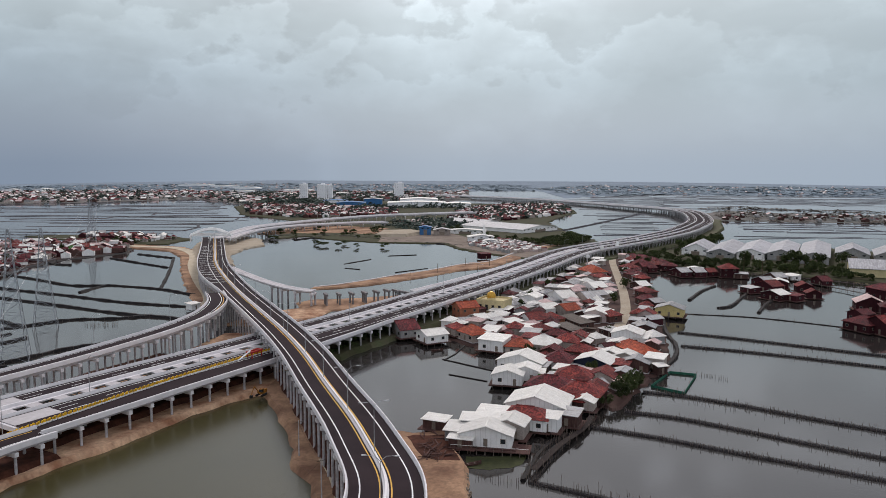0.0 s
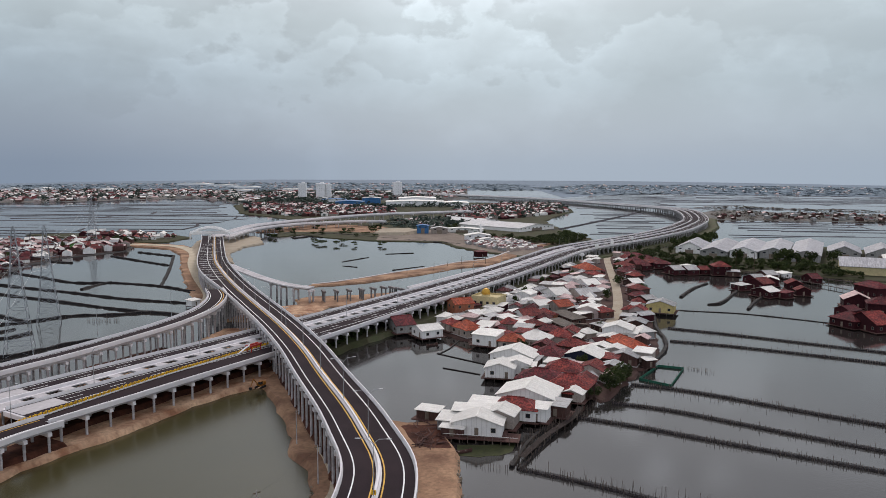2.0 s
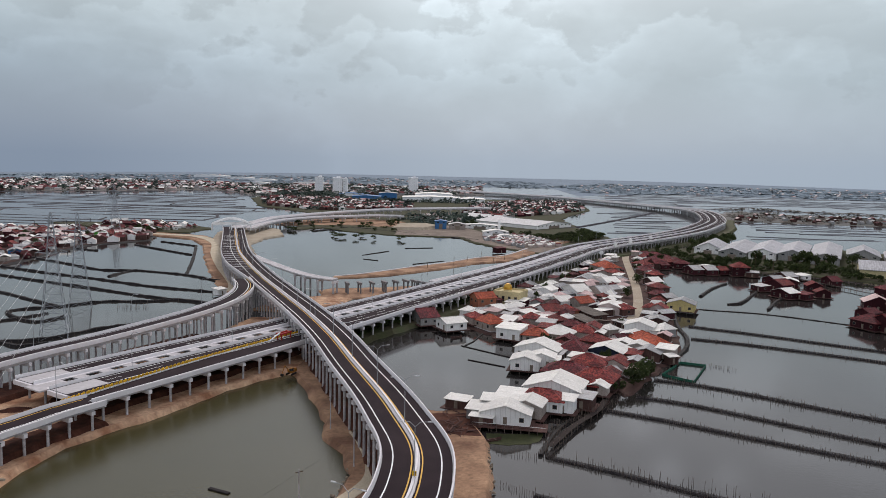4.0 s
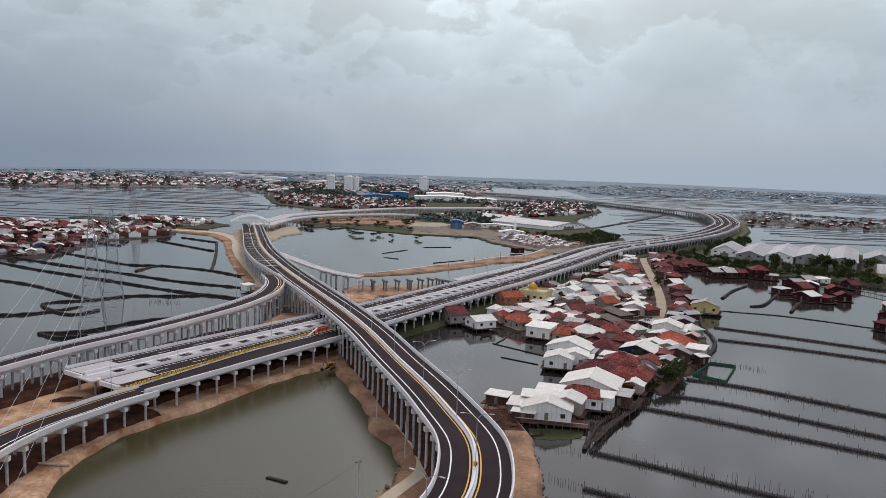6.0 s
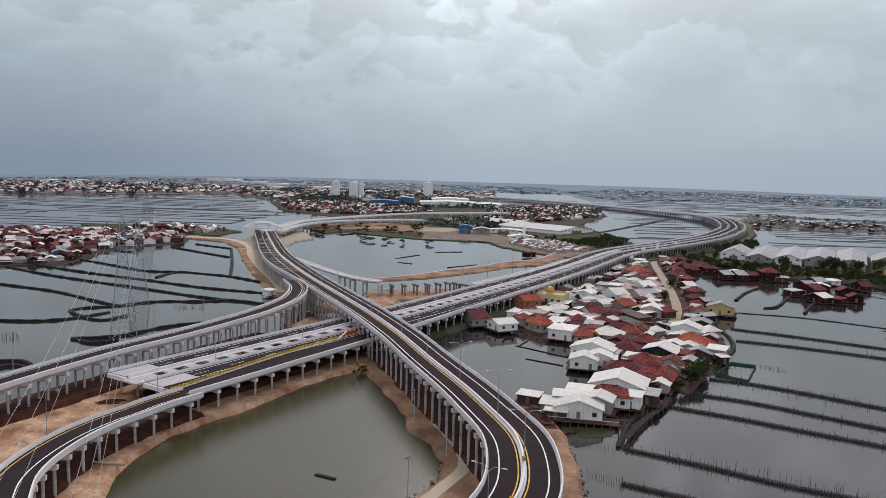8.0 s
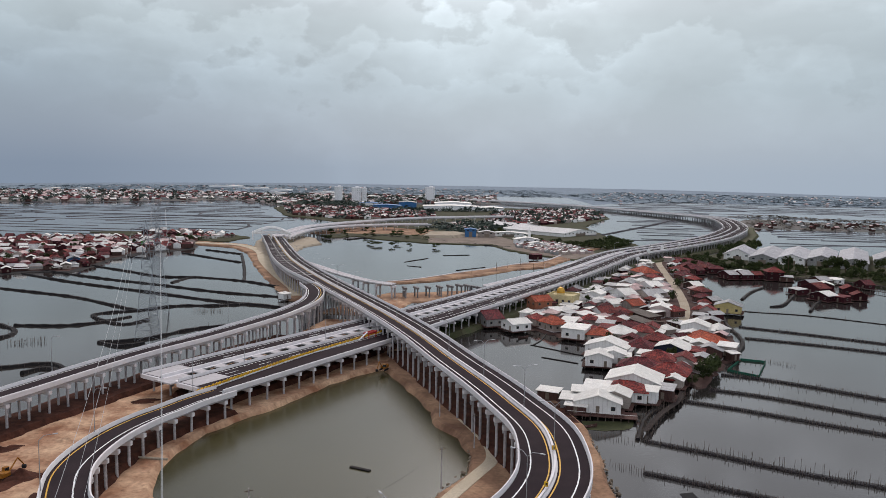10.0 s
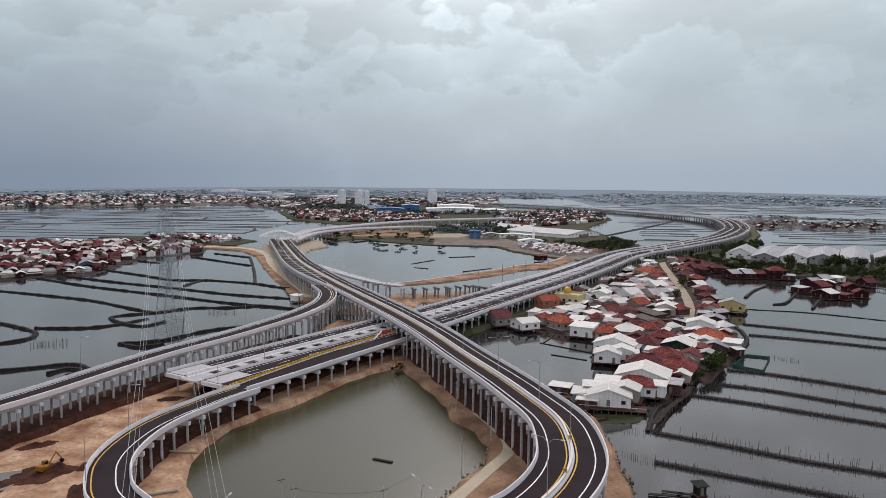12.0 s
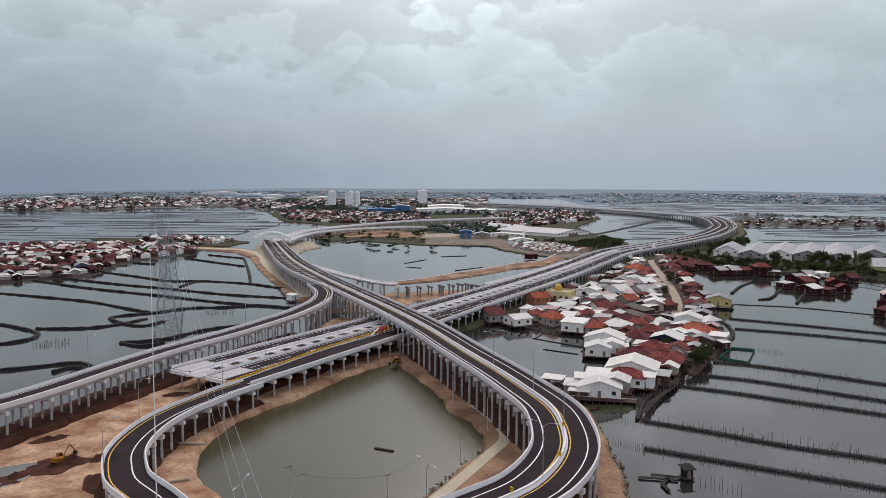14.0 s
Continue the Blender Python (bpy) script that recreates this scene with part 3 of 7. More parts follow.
def dyke(ctrl, width=2.0, height=0.6, mat="mud", posts=0.0, post_h=1.2, label="dark mud dyke between fish ponds", seed=1, net=False):
    """A low bank through the water, with a row of stakes where there is one."""
    pts = [(x, y, 0.0) for x, y in ctrl]
    line, at = smooth_line(pts, 3.0)
    r = random.Random(seed)
    hs = [height * r.uniform(0.7, 1.25) for _ in at]
    ws = [width * r.uniform(0.75, 1.2) for _ in at]
    bm = sweep(line, lambda i: [(-ws[i] * 0.8, -0.4), (ws[i] * 0.8, -0.4), (ws[i] * 0.35, hs[i]), (-ws[i] * 0.35, hs[i])])
    ob = tagged(link_mesh("dyke", bm, mat), label, "dyke", kind="structure")
    if posts:
        bm = bmesh.new()
        n = lefts(line)
        s = 0.0
        while s < at[-1]:
            p = [np.interp(s, at, line[:, k]) for k in range(2)]
            q = [np.interp(s, at, n[:, k]) for k in range(2)]
            for side in (-1, 1):
                o = side * width * 0.55 + r.uniform(-0.2, 0.2)
                h = post_h * (r.uniform(0.45, 0.8) if r.random() < 0.85 else r.uniform(0.9, 1.4))
                x, y = p[0] + q[0] * o, p[1] + q[1] * o
                rod(bm, (x, y, -0.5), (x + r.uniform(-0.15, 0.15), y + r.uniform(-0.15, 0.15), h), 0.055, 4)
            s += posts * r.uniform(0.7, 1.3)
        link_mesh("stakes", bm, "bamboo", ob, "thin weathered bamboo stakes")["kind"] = "stuff"
        if net:
            for side in (-1, 1):
                part("net", sweep(line, rect(side * width * 0.55 - 0.02, side * width * 0.55 + 0.02, -0.3, post_h * 0.5)), "net", ob, "dark fishing net on stakes")
    return ob

# ---------------------------------------------------------------- water and land
bm = bmesh.new()
HORIZON = [(-4600, 900), (-2600, 1500), (-1450, 2430), (-1150, 2830), (-700, 3180), (0, 3130), (680, 3060), (1050, 2840), (1400, 2500), (2600, 1800), (4600, 1000)]
bm.faces.new([bm.verts.new((x, y, 0)) for x, y in [(4600, -800)] + HORIZON[::-1] + [(-4600, -800)]])
bmesh.ops.recalc_face_normals(bm, faces=bm.faces)
tagged(link_mesh("water", bm, "water"), "grey still water of the flooded fish ponds", "water", kind="structure")

# the murky pond inside the loop lies between the two banks
bm = bmesh.new()
loop = [bm.verts.new((x, y, 0.03)) for x, y in ((-50, 232), (-70, 212), (-100, 166), (-102, 120), (-85, 90), (-40, 80), (-20, 130), (-25, 165), (-40, 205))]
bm.faces.new(loop)
bmesh.ops.recalc_face_normals(bm, faces=bm.faces)
tagged(link_mesh("pond", bm, "murk"), "murky green-brown pond inside the road loop", "pond", kind="structure")

land("ground_west", "bare brown construction ground under the ramps", [(-160, 90), (-152, 140), (-143, 160), (-133, 186), (-118, 215), (-102, 242), (-92, 268), (-86, 300), (-60, 300), (-45, 290), (-40, 262), (-50, 232), (-53, 223), (-61, 214.5), (-68.6, 203), (-73.2, 193), (-78, 182), (-84, 171.5), (-92, 156.5), (-95.4, 142.7), (-94.5, 132), (-92, 122), (-88, 113), (-82, 107.5), (-74, 97), (-60, 85), (-70, 40), (-120, 30), (-165, 50)], 1.3, "soil", 0.9, seed=3)
land("ground_east", "narrow brown bank with rubble edge beneath the ramp", [(-53, 222), (-44.4, 204), (-34.9, 178), (-33.3, 166), (-27.5, 158), (-23.6, 146), (-25.2, 133.7), (-33.4, 116.4), (-38, 107), (-52, 88), (-45, 55), (0, 55), (1.4, 90), (2.0, 109), (4.2, 122), (4.3, 136), (4.4, 155), (4.4, 166), (3.2, 170), (2, 180), (0, 188), (-8, 186), (-16, 190), (-30, 216), (-42, 255), (-50, 262)], 1.32, "bank", 0.8, seed=5)
# wet dug and tyre-churned earth; below the decks, shade painted into the soil
land("dug_shade_strip", "freshly dug soil along the west ramp, darkened for the shade under it", [(-166, 112), (-152, 137), (-145, 156), (-137, 180), (-126, 204), (-116, 228), (-105, 248), (-98, 262), (-92, 258), (-100, 240), (-109, 220), (-117, 198), (-126, 174), (-134, 152), (-141, 134), (-156, 106)], 2.6, "dug_and_shaded_soil", 1.3, 2.4, seed=16)
land("shade_floor", "raised soil below the main viaduct, darkened for shade", [(-105, 176), (-110, 185), (-99, 208), (-83, 233), (-65, 263), (-53, 280), (-44, 272), (-52, 249), (-66, 223), (-77, 203), (-87, 186), (-96, 172)], 2.6, "dug_and_shaded_soil", 1.0, 2.6, seed=17)
arc, _ = smooth_line([(-93.5, 92.0, 1.3), (-98.2, 101.2, 1.3), (-100.9, 108.2, 1.3), (-102.7, 116.7, 1.3), (-103.4, 126.4, 1.3), (-102.9, 135.5, 1.3), (-101.1, 144.7, 1.3), (-98.4, 152.5, 1.3), (-95.4, 160.5, 1.3), (-90.2, 169.5, 1.3)], 2.0)
land("shade_arc", "raised soil below the loop ramp, darkened for shade", [(p[0] + q[0] * 5.0, p[1] + q[1] * 5.0) for p, q in zip(arc, lefts(arc))] + [(p[0] - q[0] * 2.6, p[1] - q[1] * 2.6) for p, q in reversed(list(zip(arc, lefts(arc))))], 2.5, "dug_and_shaded_soil", 0.9, 2.2, seed=19)
arc, _ = smooth_line([(-23.3, 80.6, 1.3), (-16.0, 90.6, 1.3), (-11.0, 103.9, 1.3), (-9.5, 118.0, 1.3), (-10.4, 131.9, 1.3), (-15.2, 149.4, 1.3), (-20.6, 166.6, 1.3), (-30.2, 193.0, 1.3), (-41.6, 224.8, 1.3), (-48, 240, 1.3)], 3.0)
land("shade_bed", "raised soil below the main ramp, darkened for shade", [(p[0] + q[0] * 5.2, p[1] + q[1] * 5.2) for p, q in zip(arc, lefts(arc))] + [(p[0] - q[0] * 5.6, p[1] - q[1] * 5.6) for p, q in reversed(list(zip(arc, lefts(arc))))], 2.6, "dug_and_shaded_soil", 0.9, 2.4, seed=20)
land("dug_tip", "dark churned soil with debris at the village end of the bank", [(-9, 184), (0, 185), (2, 178), (3, 168), (-2, 168), (-8, 176)], 1.35, "dug_and_shaded_soil", 1.4, 0.4, seed=22)
# pale service lane on the east bank
lane, lane_at = smooth_line([(-38.0, 103.2, 1.4), (-34.6, 109.3, 1.4), (-29.7, 119.4, 1.4), (-24.0, 131.5, 1.4), (-20.3, 140.1, 1.4), (-20.4, 149.0, 1.4), (-23.6, 160.8, 1.4), (-26.8, 169.0, 1.4)], 2.0)
tagged(link_mesh("service_lane", sweep(lane, lambda i: [(-1.6, -0.2), (1.6, -0.2), (1.5, 0.02), (-1.5, 0.02)]), "track"), "pale concrete service lane along the pond bank", "lane", kind="structure")

# strip beneath the main viaduct, then banks within the interchange
land("ground_strip", "grassy earth strip beside the main viaduct", [(-46, 250), (-24, 284), (6, 334), (36, 390), (66, 450), (88, 496), (124, 550), (160, 594), (190, 634), (232, 690), (268, 750), (296, 812), (318, 880), (336, 930), (330, 945), (300, 935), (276, 860), (246, 795), (208, 728), (166, 666), (118, 604), (88, 560), (58, 502), (22, 430), (-6, 380), (-36, 330), (-60, 290)], 1.7, "grass", 1.6, seed=9)
land("grass_bank", "overgrown green bank at the foot of the viaduct", [(-42, 262), (-36, 262), (-24, 288), (-10, 318), (-4, 332), (-10, 334), (-30, 292)], 2.0, "yard", 0.8, seed=10)
land("ground_islet", "brown earth islet below the low ramp", [(-92, 320), (-75, 318), (-58, 335), (-52, 352), (-66, 358), (-84, 345)], 0.6, "soil", 1.2, seed=11)
land("causeway", "narrow earth causeway along the lagoon", [(-72, 414), (-62, 417), (-43, 428), (-26, 445), (-9, 464), (11, 490), (31, 503), (70, 585), (100, 650), (92, 655), (60, 600), (34, 538), (12.5, 519), (-8, 490), (-27, 469), (-44, 447), (-60, 429), (-70, 420)], 0.7, "bank", 1.0, seed=12)
rim_line, _ = smooth_line([(-71, 419, 0.8), (-60, 427, 0.8), (-44, 445, 0.8), (-27, 467, 0.8), (-8, 488, 0.8), (12, 516, 0.8), (34, 536, 0.8), (60, 597, 0.8), (93, 650, 0.8)], 4.0)
tagged(link_mesh("causeway_wall", sweep(rim_line, rect(-0.8, 0.8, -1.2, 0.12)), "girder"), "pale concrete retaining wall along the causeway", "wall", kind="structure")
land("ramp_islet", "brown earth below the joining ramp", [(-72, 371), (-64, 352), (-56, 352), (-44, 356), (-34, 371), (-22, 382), (-8, 396), (-14, 398), (-34, 388), (-50, 382), (-66, 380)], 0.5, "bank", 1.5, seed=18)
land("ground_gate", "sandy land around the toll gate", [(-139, 509), (-158, 560), (-160, 610), (-150, 640), (-165, 690), (-190, 720), (-215, 720), (-208, 650), (-202, 620), (-195, 590), (-175, 540)], 1.0, "sand", 2.0, seed=13)
land("embankment", "earth embankment of the service road", [(-106, 352), (-114, 392), (-137, 452), (-163, 520), (-188, 590), (-212, 622), (-250, 638), (-300, 652), (-302, 638), (-250, 616), (-214, 598), (-192, 560), (-173, 505), (-150, 440), (-126, 383), (-114, 352)], 0.8, "bank", 1.2, seed=14)
road2, _ = smooth_line([(-112, 362, 0.95), (-118, 386, 0.95), (-142, 444, 0.95), (-165, 505, 0.95), (-186, 570, 0.95), (-214, 612, 0.95), (-250, 625, 0.95), (-300, 645, 0.95)], 4.0)
tagged(link_mesh("service_road", sweep(road2, lambda i: [(-4.0, -0.2), (4.0, -0.2), (3.9, 0.04), (-3.9, 0.04)]), "track"), "pale concrete service road on the embankment", "road", kind="structure")
land("village_ground", "trodden earth and rubbish between the stilt houses", [(4, 292), (15, 276), (28, 258), (36, 240), (42, 222), (47, 208), (58, 224), (70, 246), (80, 264), (90, 312), (100, 360), (114, 426), (136, 512), (140, 572), (104, 560), (66, 478), (30, 398), (4, 334), (-2, 312)], 0.55, "village_soil", 2.0, seed=15)
vill_road, _ = smooth_line([(68, 300, 0.62), (83, 345, 0.62), (95, 399, 0.62), (105, 456, 0.62), (117, 526, 0.62), (122, 548, 0.62)], 4.0)
tagged(link_mesh("village_lane", sweep(vill_road, lambda i: [(-2.3, -0.1), (2.3, -0.1), (2.3, 0.03), (-2.3, 0.03)]), "sand"), "pale straight lane through the village", "lane", kind="structure")

# ---------------------------------------------------------------- viaducts
RAMP = [(-80, 66, 11.2, 6.9), (-60, 62.5, 11.8, 6.9), (-40, 68, 12.2, 6.9), (-23.3, 80.6, 12.4, 6.9), (-16.0, 90.6, 12.4, 6.9), (-11.0, 103.9, 12.4, 6.9), (-9.5, 118.0, 12.4, 6.9), (-10.4, 131.9, 12.4, 6.9), (-15.2, 149.4, 12.2, 6.9), (-20.6, 166.6, 12.0, 6.9), (-30.2, 193.0, 11.9, 6.9), (-41.6, 224.8, 12.0, 6.9), (-55.6, 258.7, 12.0, 6.9), (-73.7, 299.0, 11.8, 6.9), (-93.1, 343.5, 11.2, 7.8), (-114.2, 396.5, 10.2, 11.0), (-137.0, 460, 8.8, 10.8), (-163.4, 547.1, 7.2, 10.0), (-185.9, 623.6, 6.0, 10.0), (-195, 652, 6.0, 10.0)]
_line, _at = smooth_line(RAMP, 3.0)
ramp, ramp_line, ramp_at = viaduct("ramp_viaduct", "two-way elevated ramp with dark asphalt and pale parapets", [p[:3] for p in RAMP], 6.9, 6.9, 6.0, 3, ground=1.2, girder=1.5, left_fn=lambda s: float(np.interp(s, _at, _line[:, 3])), median=0.0,
    lines=[(1.0, "yellow_line", False), (-1.0, "yellow_line", False), (4.5, "white_line", False), (-4.5, "white_line", False)])
west, west_line, west_at = viaduct("west_ramp", "single-lane elevated ramp on slender piles", [(-174, 88, 10), (-159, 115, 10), (-145.8, 140.4, 10), (-139.5, 155.8, 10), (-133, 175.8, 10), (-124.7, 198.8, 10), (-113.3, 222.5, 10), (-103, 246, 10.3), (-96.0, 264, 10.7), (-91.3, 285, 11.1), (-91.6, 303, 11.3), (-95, 320, 11.3), (-101.5, 337, 11.15)], 4.0, 4.0, 6.2, 3, ground=1.0, girder=1.5,
    lines=[(2.9, "white_line", False), (-1.6, "white_line", False), (-2.5, "yellow_line", False)])
loop_road, loop_line, loop_at = viaduct("loop_ramp", "curved single-lane ramp round the pond", [(-78, 74, 11.1), (-86, 83.5, 10.8), (-93.5, 92.0, 10.4), (-98.2, 101.2, 9.9), (-100.9, 108.2, 9.5), (-102.7, 116.7, 9.0), (-103.4, 126.4, 8.5), (-102.9, 135.5, 8.1), (-101.1, 144.7, 7.7), (-98.4, 152.5, 7.4), (-95.4, 160.5, 7.3), (-90.2, 169.5, 7.27)], 4.1, 4.1, 6.2, 2, ground=1.2, girder=1.2,
    lines=[(2.9, "yellow_line", False), (-1.3, "white_line", False)])
MAIN = [(-109, 179, 7.3), (-95.8, 200.5, 7.3), (-86.4, 215.6, 7.3), (-77.4, 229.5, 7.3), (-58, 260, 7.3), (-40, 289, 7.3), (-31, 304.5, 7.3), (-14, 334, 7.3), (3, 364, 7.3), (20, 395, 7.3), (41, 436, 7.3), (63, 482, 7.3), (84, 526, 7.3), (105, 559, 7.3), (130, 588, 7.4), (170, 638, 7.4), (213, 698, 7.6), (249, 765, 7.8), (276, 825, 8), (301, 912, 8), (317, 990, 7.6), (321, 1060, 6.6), (311, 1118, 5.6), (290, 1180, 4.8), (252, 1272, 4.3), (214, 1352, 4.3), (165, 1425, 4.3), (104, 1496, 4.3), (22, 1580, 4.3), (-60, 1675, 4.3)]


def main_side(name, label, side, lines, right_fn=None, piles=2):
    line, at = smooth_line(MAIN, 6.0)
    n = lefts(line)
    mid = line.copy()
    mid[:, :2] += n * side * 7.9
    return viaduct(name, label, mid[::3], 4.3, 4.7, 6.7, piles, ground=0.9, pile_r=0.33, girder=1.2, last=1700, step=6.0, lines=lines, right_fn=right_fn)


north, north_line, north_at = main_side("north_carriageway", "elevated main carriageway on piles, far side", 1, [(2.8, "white_line", False), (-2.8, "white_line", False), (0.0, "white_line", True)])
south, south_line, south_at = main_side("south_carriageway", "elevated main carriageway on piles, near side", -1, [(2.8, "white_line", False), (-2.8, "white_line", False), (0.0, "white_line", True), (lambda i: -float(np.interp(i * 6.0, [0, 24, 75, 110, 150, 200], [12.6, 12.3, 10.0, 7.4, 5.2, 4.4])), "white_line", False)], right_fn=lambda s: float(np.interp(s, [0, 24, 75, 110, 140, 200], [14.0, 13.7, 11.6, 9.0, 7.0, 6.0])), piles=3)
# slabs that bridge the open strip between the two carriageways
line, at = smooth_line(MAIN, 3.0)
n = lefts(line)
s, k = 2.0, 0
while s < 425:
    p = [np.interp(s, at, line[:, c]) for c in range(3)]
    q = [np.interp(s, at, n[:, c]) for c in range(2)]
    shared("cross_slab", UNIT_BEAM, south, Matrix.Translation((p[0], p[1], p[2] - 0.2)) @ Matrix.Rotation(math.atan2(q[1], q[0]), 4, "Z") @ Matrix.Diagonal((6.9, 3.4 if k else 9.0, 0.4, 1)))
    s += 7.5 if k else 9.5
    k += 1
# black sheet added under the slots, to make them as dark as shade
part("formwork", sweep(line[: int(430 / 3)], rect(-2.2, 2.2, -0.86, -0.80)), "rubber", south, "near-black sheet standing for the shade in the open slots")
for e in (-1, 1):
    part("edge_beam", sweep(line[: int(430 / 3)], rect(e * 2.85 - 0.75, e * 2.85 + 0.75, -0.3, 0.03)), "concrete", south, "pale concrete beam beside the open slots")
part("median_pavement", sweep(line[int(430 / 3):], rect(-3.3, 3.3, -0.3, 0.035)), "asphalt", south, "dark asphalt between the carriageways")
low, low_line, low_at = viaduct("low_ramp", "pale unpaved ramp deck that ends in the air", [(-124, 442, 8.6), (-115, 424, 9.2), (-104.5, 407, 9.2), (-92, 389, 8.8), (-79, 374.5, 8.2), (-70, 367.5, 7.9), (-62, 364, 7.7)], 2.5, 2.5, 9.0, 2, ground=0.3, girder=1.1, pile_r=0.5, paving="girder", rail=0.25, first=70)
join, join_line, join_at = viaduct("joining_deck", "pale bare deck joining the main viaduct", [(-13.5, 366, 7.25), (2, 391, 7.25), (16, 416, 7.25), (32, 446, 7.25), (50, 482, 7.25)], 2.6, 2.6, 6.9, 2, ground=0.3, girder=1.2, paving="girder", rail=0.5, right_fn=lambda s: float(np.interp(s, [0, 60, 130], [2.6, 1.8, 0.8])), left_fn=lambda s: float(np.interp(s, [0, 60, 130], [2.8, 2.6, 1.0])))
PIER_CAP, PIER_PILE = UNIT_BEAM.copy(), UNIT_COLUMN.copy()
for me in (PIER_CAP, PIER_PILE):
    me.materials.clear()
    me.materials.append(M["raw_pier"])
# bare bents of the unfinished ramp, standing with their caps in the shallows
for k, (x, y) in enumerate(((-56.5, 366), (-50.5, 367.5), (-44.5, 369.5), (-38.5, 372), (-33, 375), (-28, 378.5), (-23.5, 378), (-20, 374.5), (-17, 371))):
    turn = math.atan2(0.35 + 0.05 * k, 1.0)
    pier = empty("bridge_pier", pose(x, y, -0.8, 0, 0, math.degrees(turn) + 90), "bare grey concrete pier with its cap and no deck", "bridge pier", "piers of the unfinished ramp")
    shared("cap", PIER_CAP, pier, Matrix.Translation((0, 0, 6.2)) @ Matrix.Diagonal((6.4, 1.3, 1.0, 1)))
    for o in (-2.3, 2.3) if k % 3 else (-2.4, 0.0, 2.4):
        shared("pile", PIER_PILE, pier, Matrix.Translation((o, 0, -1.2)) @ Matrix.Diagonal((0.85, 0.85, 6.95, 1)))
# white cloth-wrapped signs on posts along the main viaduct
for x, y, h_ in ((92.2, 495.3, 2.2), (111.9, 546.1, 3.4), (128.9, 573.5, 4.2), (152.6, 608.2, 2.6)):
    sign = empty("wrapped_sign", pose(x + 1.5, y - 1, 7.2, 0, 0, 25), "white cloth-wrapped sign beside the viaduct", "road sign", "wrapped signs")
    bm = bmesh.new()
    bmesh.ops.create_uvsphere(bm, u_segments=14, v_segments=10, radius=1.0, matrix=Matrix.Diagonal((1.7, 0.55, h_ * 0.62, 1)))
    for v in bm.verts:
        v.co.x *= 1.0 - 0.3 * v.co.z / h_
    part("cover", bm, "w_white", sign, "white cloth cover", True).location.z = 1.6
    bm = bmesh.new()
    rod(bm, (0, 0, -6.8), (0, 0, 1.0), 0.25, 8)
    part("post", bm, "column", sign)
gate_road, gate_line, gate_at = viaduct("far_viaduct", "distant curving viaduct beyond the toll gate", [(-190, 640, 6.2), (-188, 668, 6.6), (-185, 700, 7.2), (-180, 732, 8), (-166, 767, 8), (-148, 802, 8), (-123, 843, 8), (-95, 882, 8), (-63, 913, 8), (-8, 945, 8), (40, 968, 8)], 5.0, 5.0, 14.0, 3, step=5.0, paving="girder", ground=0.6)
gate_road2, _l, _a = viaduct("far_ramp", "second distant ramp curving from the toll gate", [(-178, 640, 6.2), (-178, 672, 6.2), (-174, 712, 6.2), (-164, 746, 6.2), (-145, 776, 6.2), (-118, 798, 6.2), (-89, 820, 6.0), (-62, 842, 4.5)], 3.6, 3.6, 14.0, 2, step=5.0, paving="girder", ground=0.6)

# ---------------------------------------------------------------- houses
WALLS = {"white": "w_white", "plaster": "w_plaster", "wood": "w_wood", "redwood": "w_redwood", "brick": "w_brick", "navy": "w_navy", "yellow": "w_yellow", "pink": "w_pink", "zincwall": "w_zincwall", "green": "w_green"}
ROOF_WORDS = {"white": "white sheet-metal", "zinc": "grey zinc", "red": "red clay-tile", "dark": "dark old clay-tile", "orange": "orange clay-tile", "pink": "faded pink sheet", "wood": "grey plank"}
WALL_WORDS = {"white": "white walls", "plaster": "plastered walls", "wood": "weathered board walls", "redwood": "dark red board walls", "brick": "bare brick walls", "navy": "dark navy walls", "yellow": "yellow walls", "pink": "mauve walls", "zincwall": "zinc-clad walls", "green": "bright green walls"}
STILT = mesh_of("stilt_mesh", lambda bm: rod(bm, (0, 0, 0), (0, 0, 1), 0.11, 5), "bamboo")
PANE = mesh_of("window_mesh", lambda bm: box(bm, 0, 0, 0, 1, 0.08, 1), "glass")
DOOR = mesh_of("door_mesh", lambda bm: box(bm, 0, 0, 0, 1, 0.10, 1), "frame")


def gable_roof(bm, w, d, h, over=0.5, t=0.14):
    """Two slabs meeting at a ridge along y, with overhanging eaves."""
    x, y = w / 2 + over, d / 2 + over
    drop = -over * h / (w / 2)
    for s in (-1, 1):
        a = [(0, -y, h + 0.02), (s * x, -y, drop), (s * x, y, drop), (0, y, h + 0.02)]
        v = [bm.verts.new(p) for p in a] + [bm.verts.new((p[0], p[1], p[2] + t)) for p in a]
        for f in ((0, 1, 2, 3), (4, 5, 6, 7), (0, 1, 5, 4), (1, 2, 6, 5), (2, 3, 7, 6)):
            bm.faces.new([v[i] for i in f])
    bmesh.ops.recalc_face_normals(bm, faces=bm.faces)


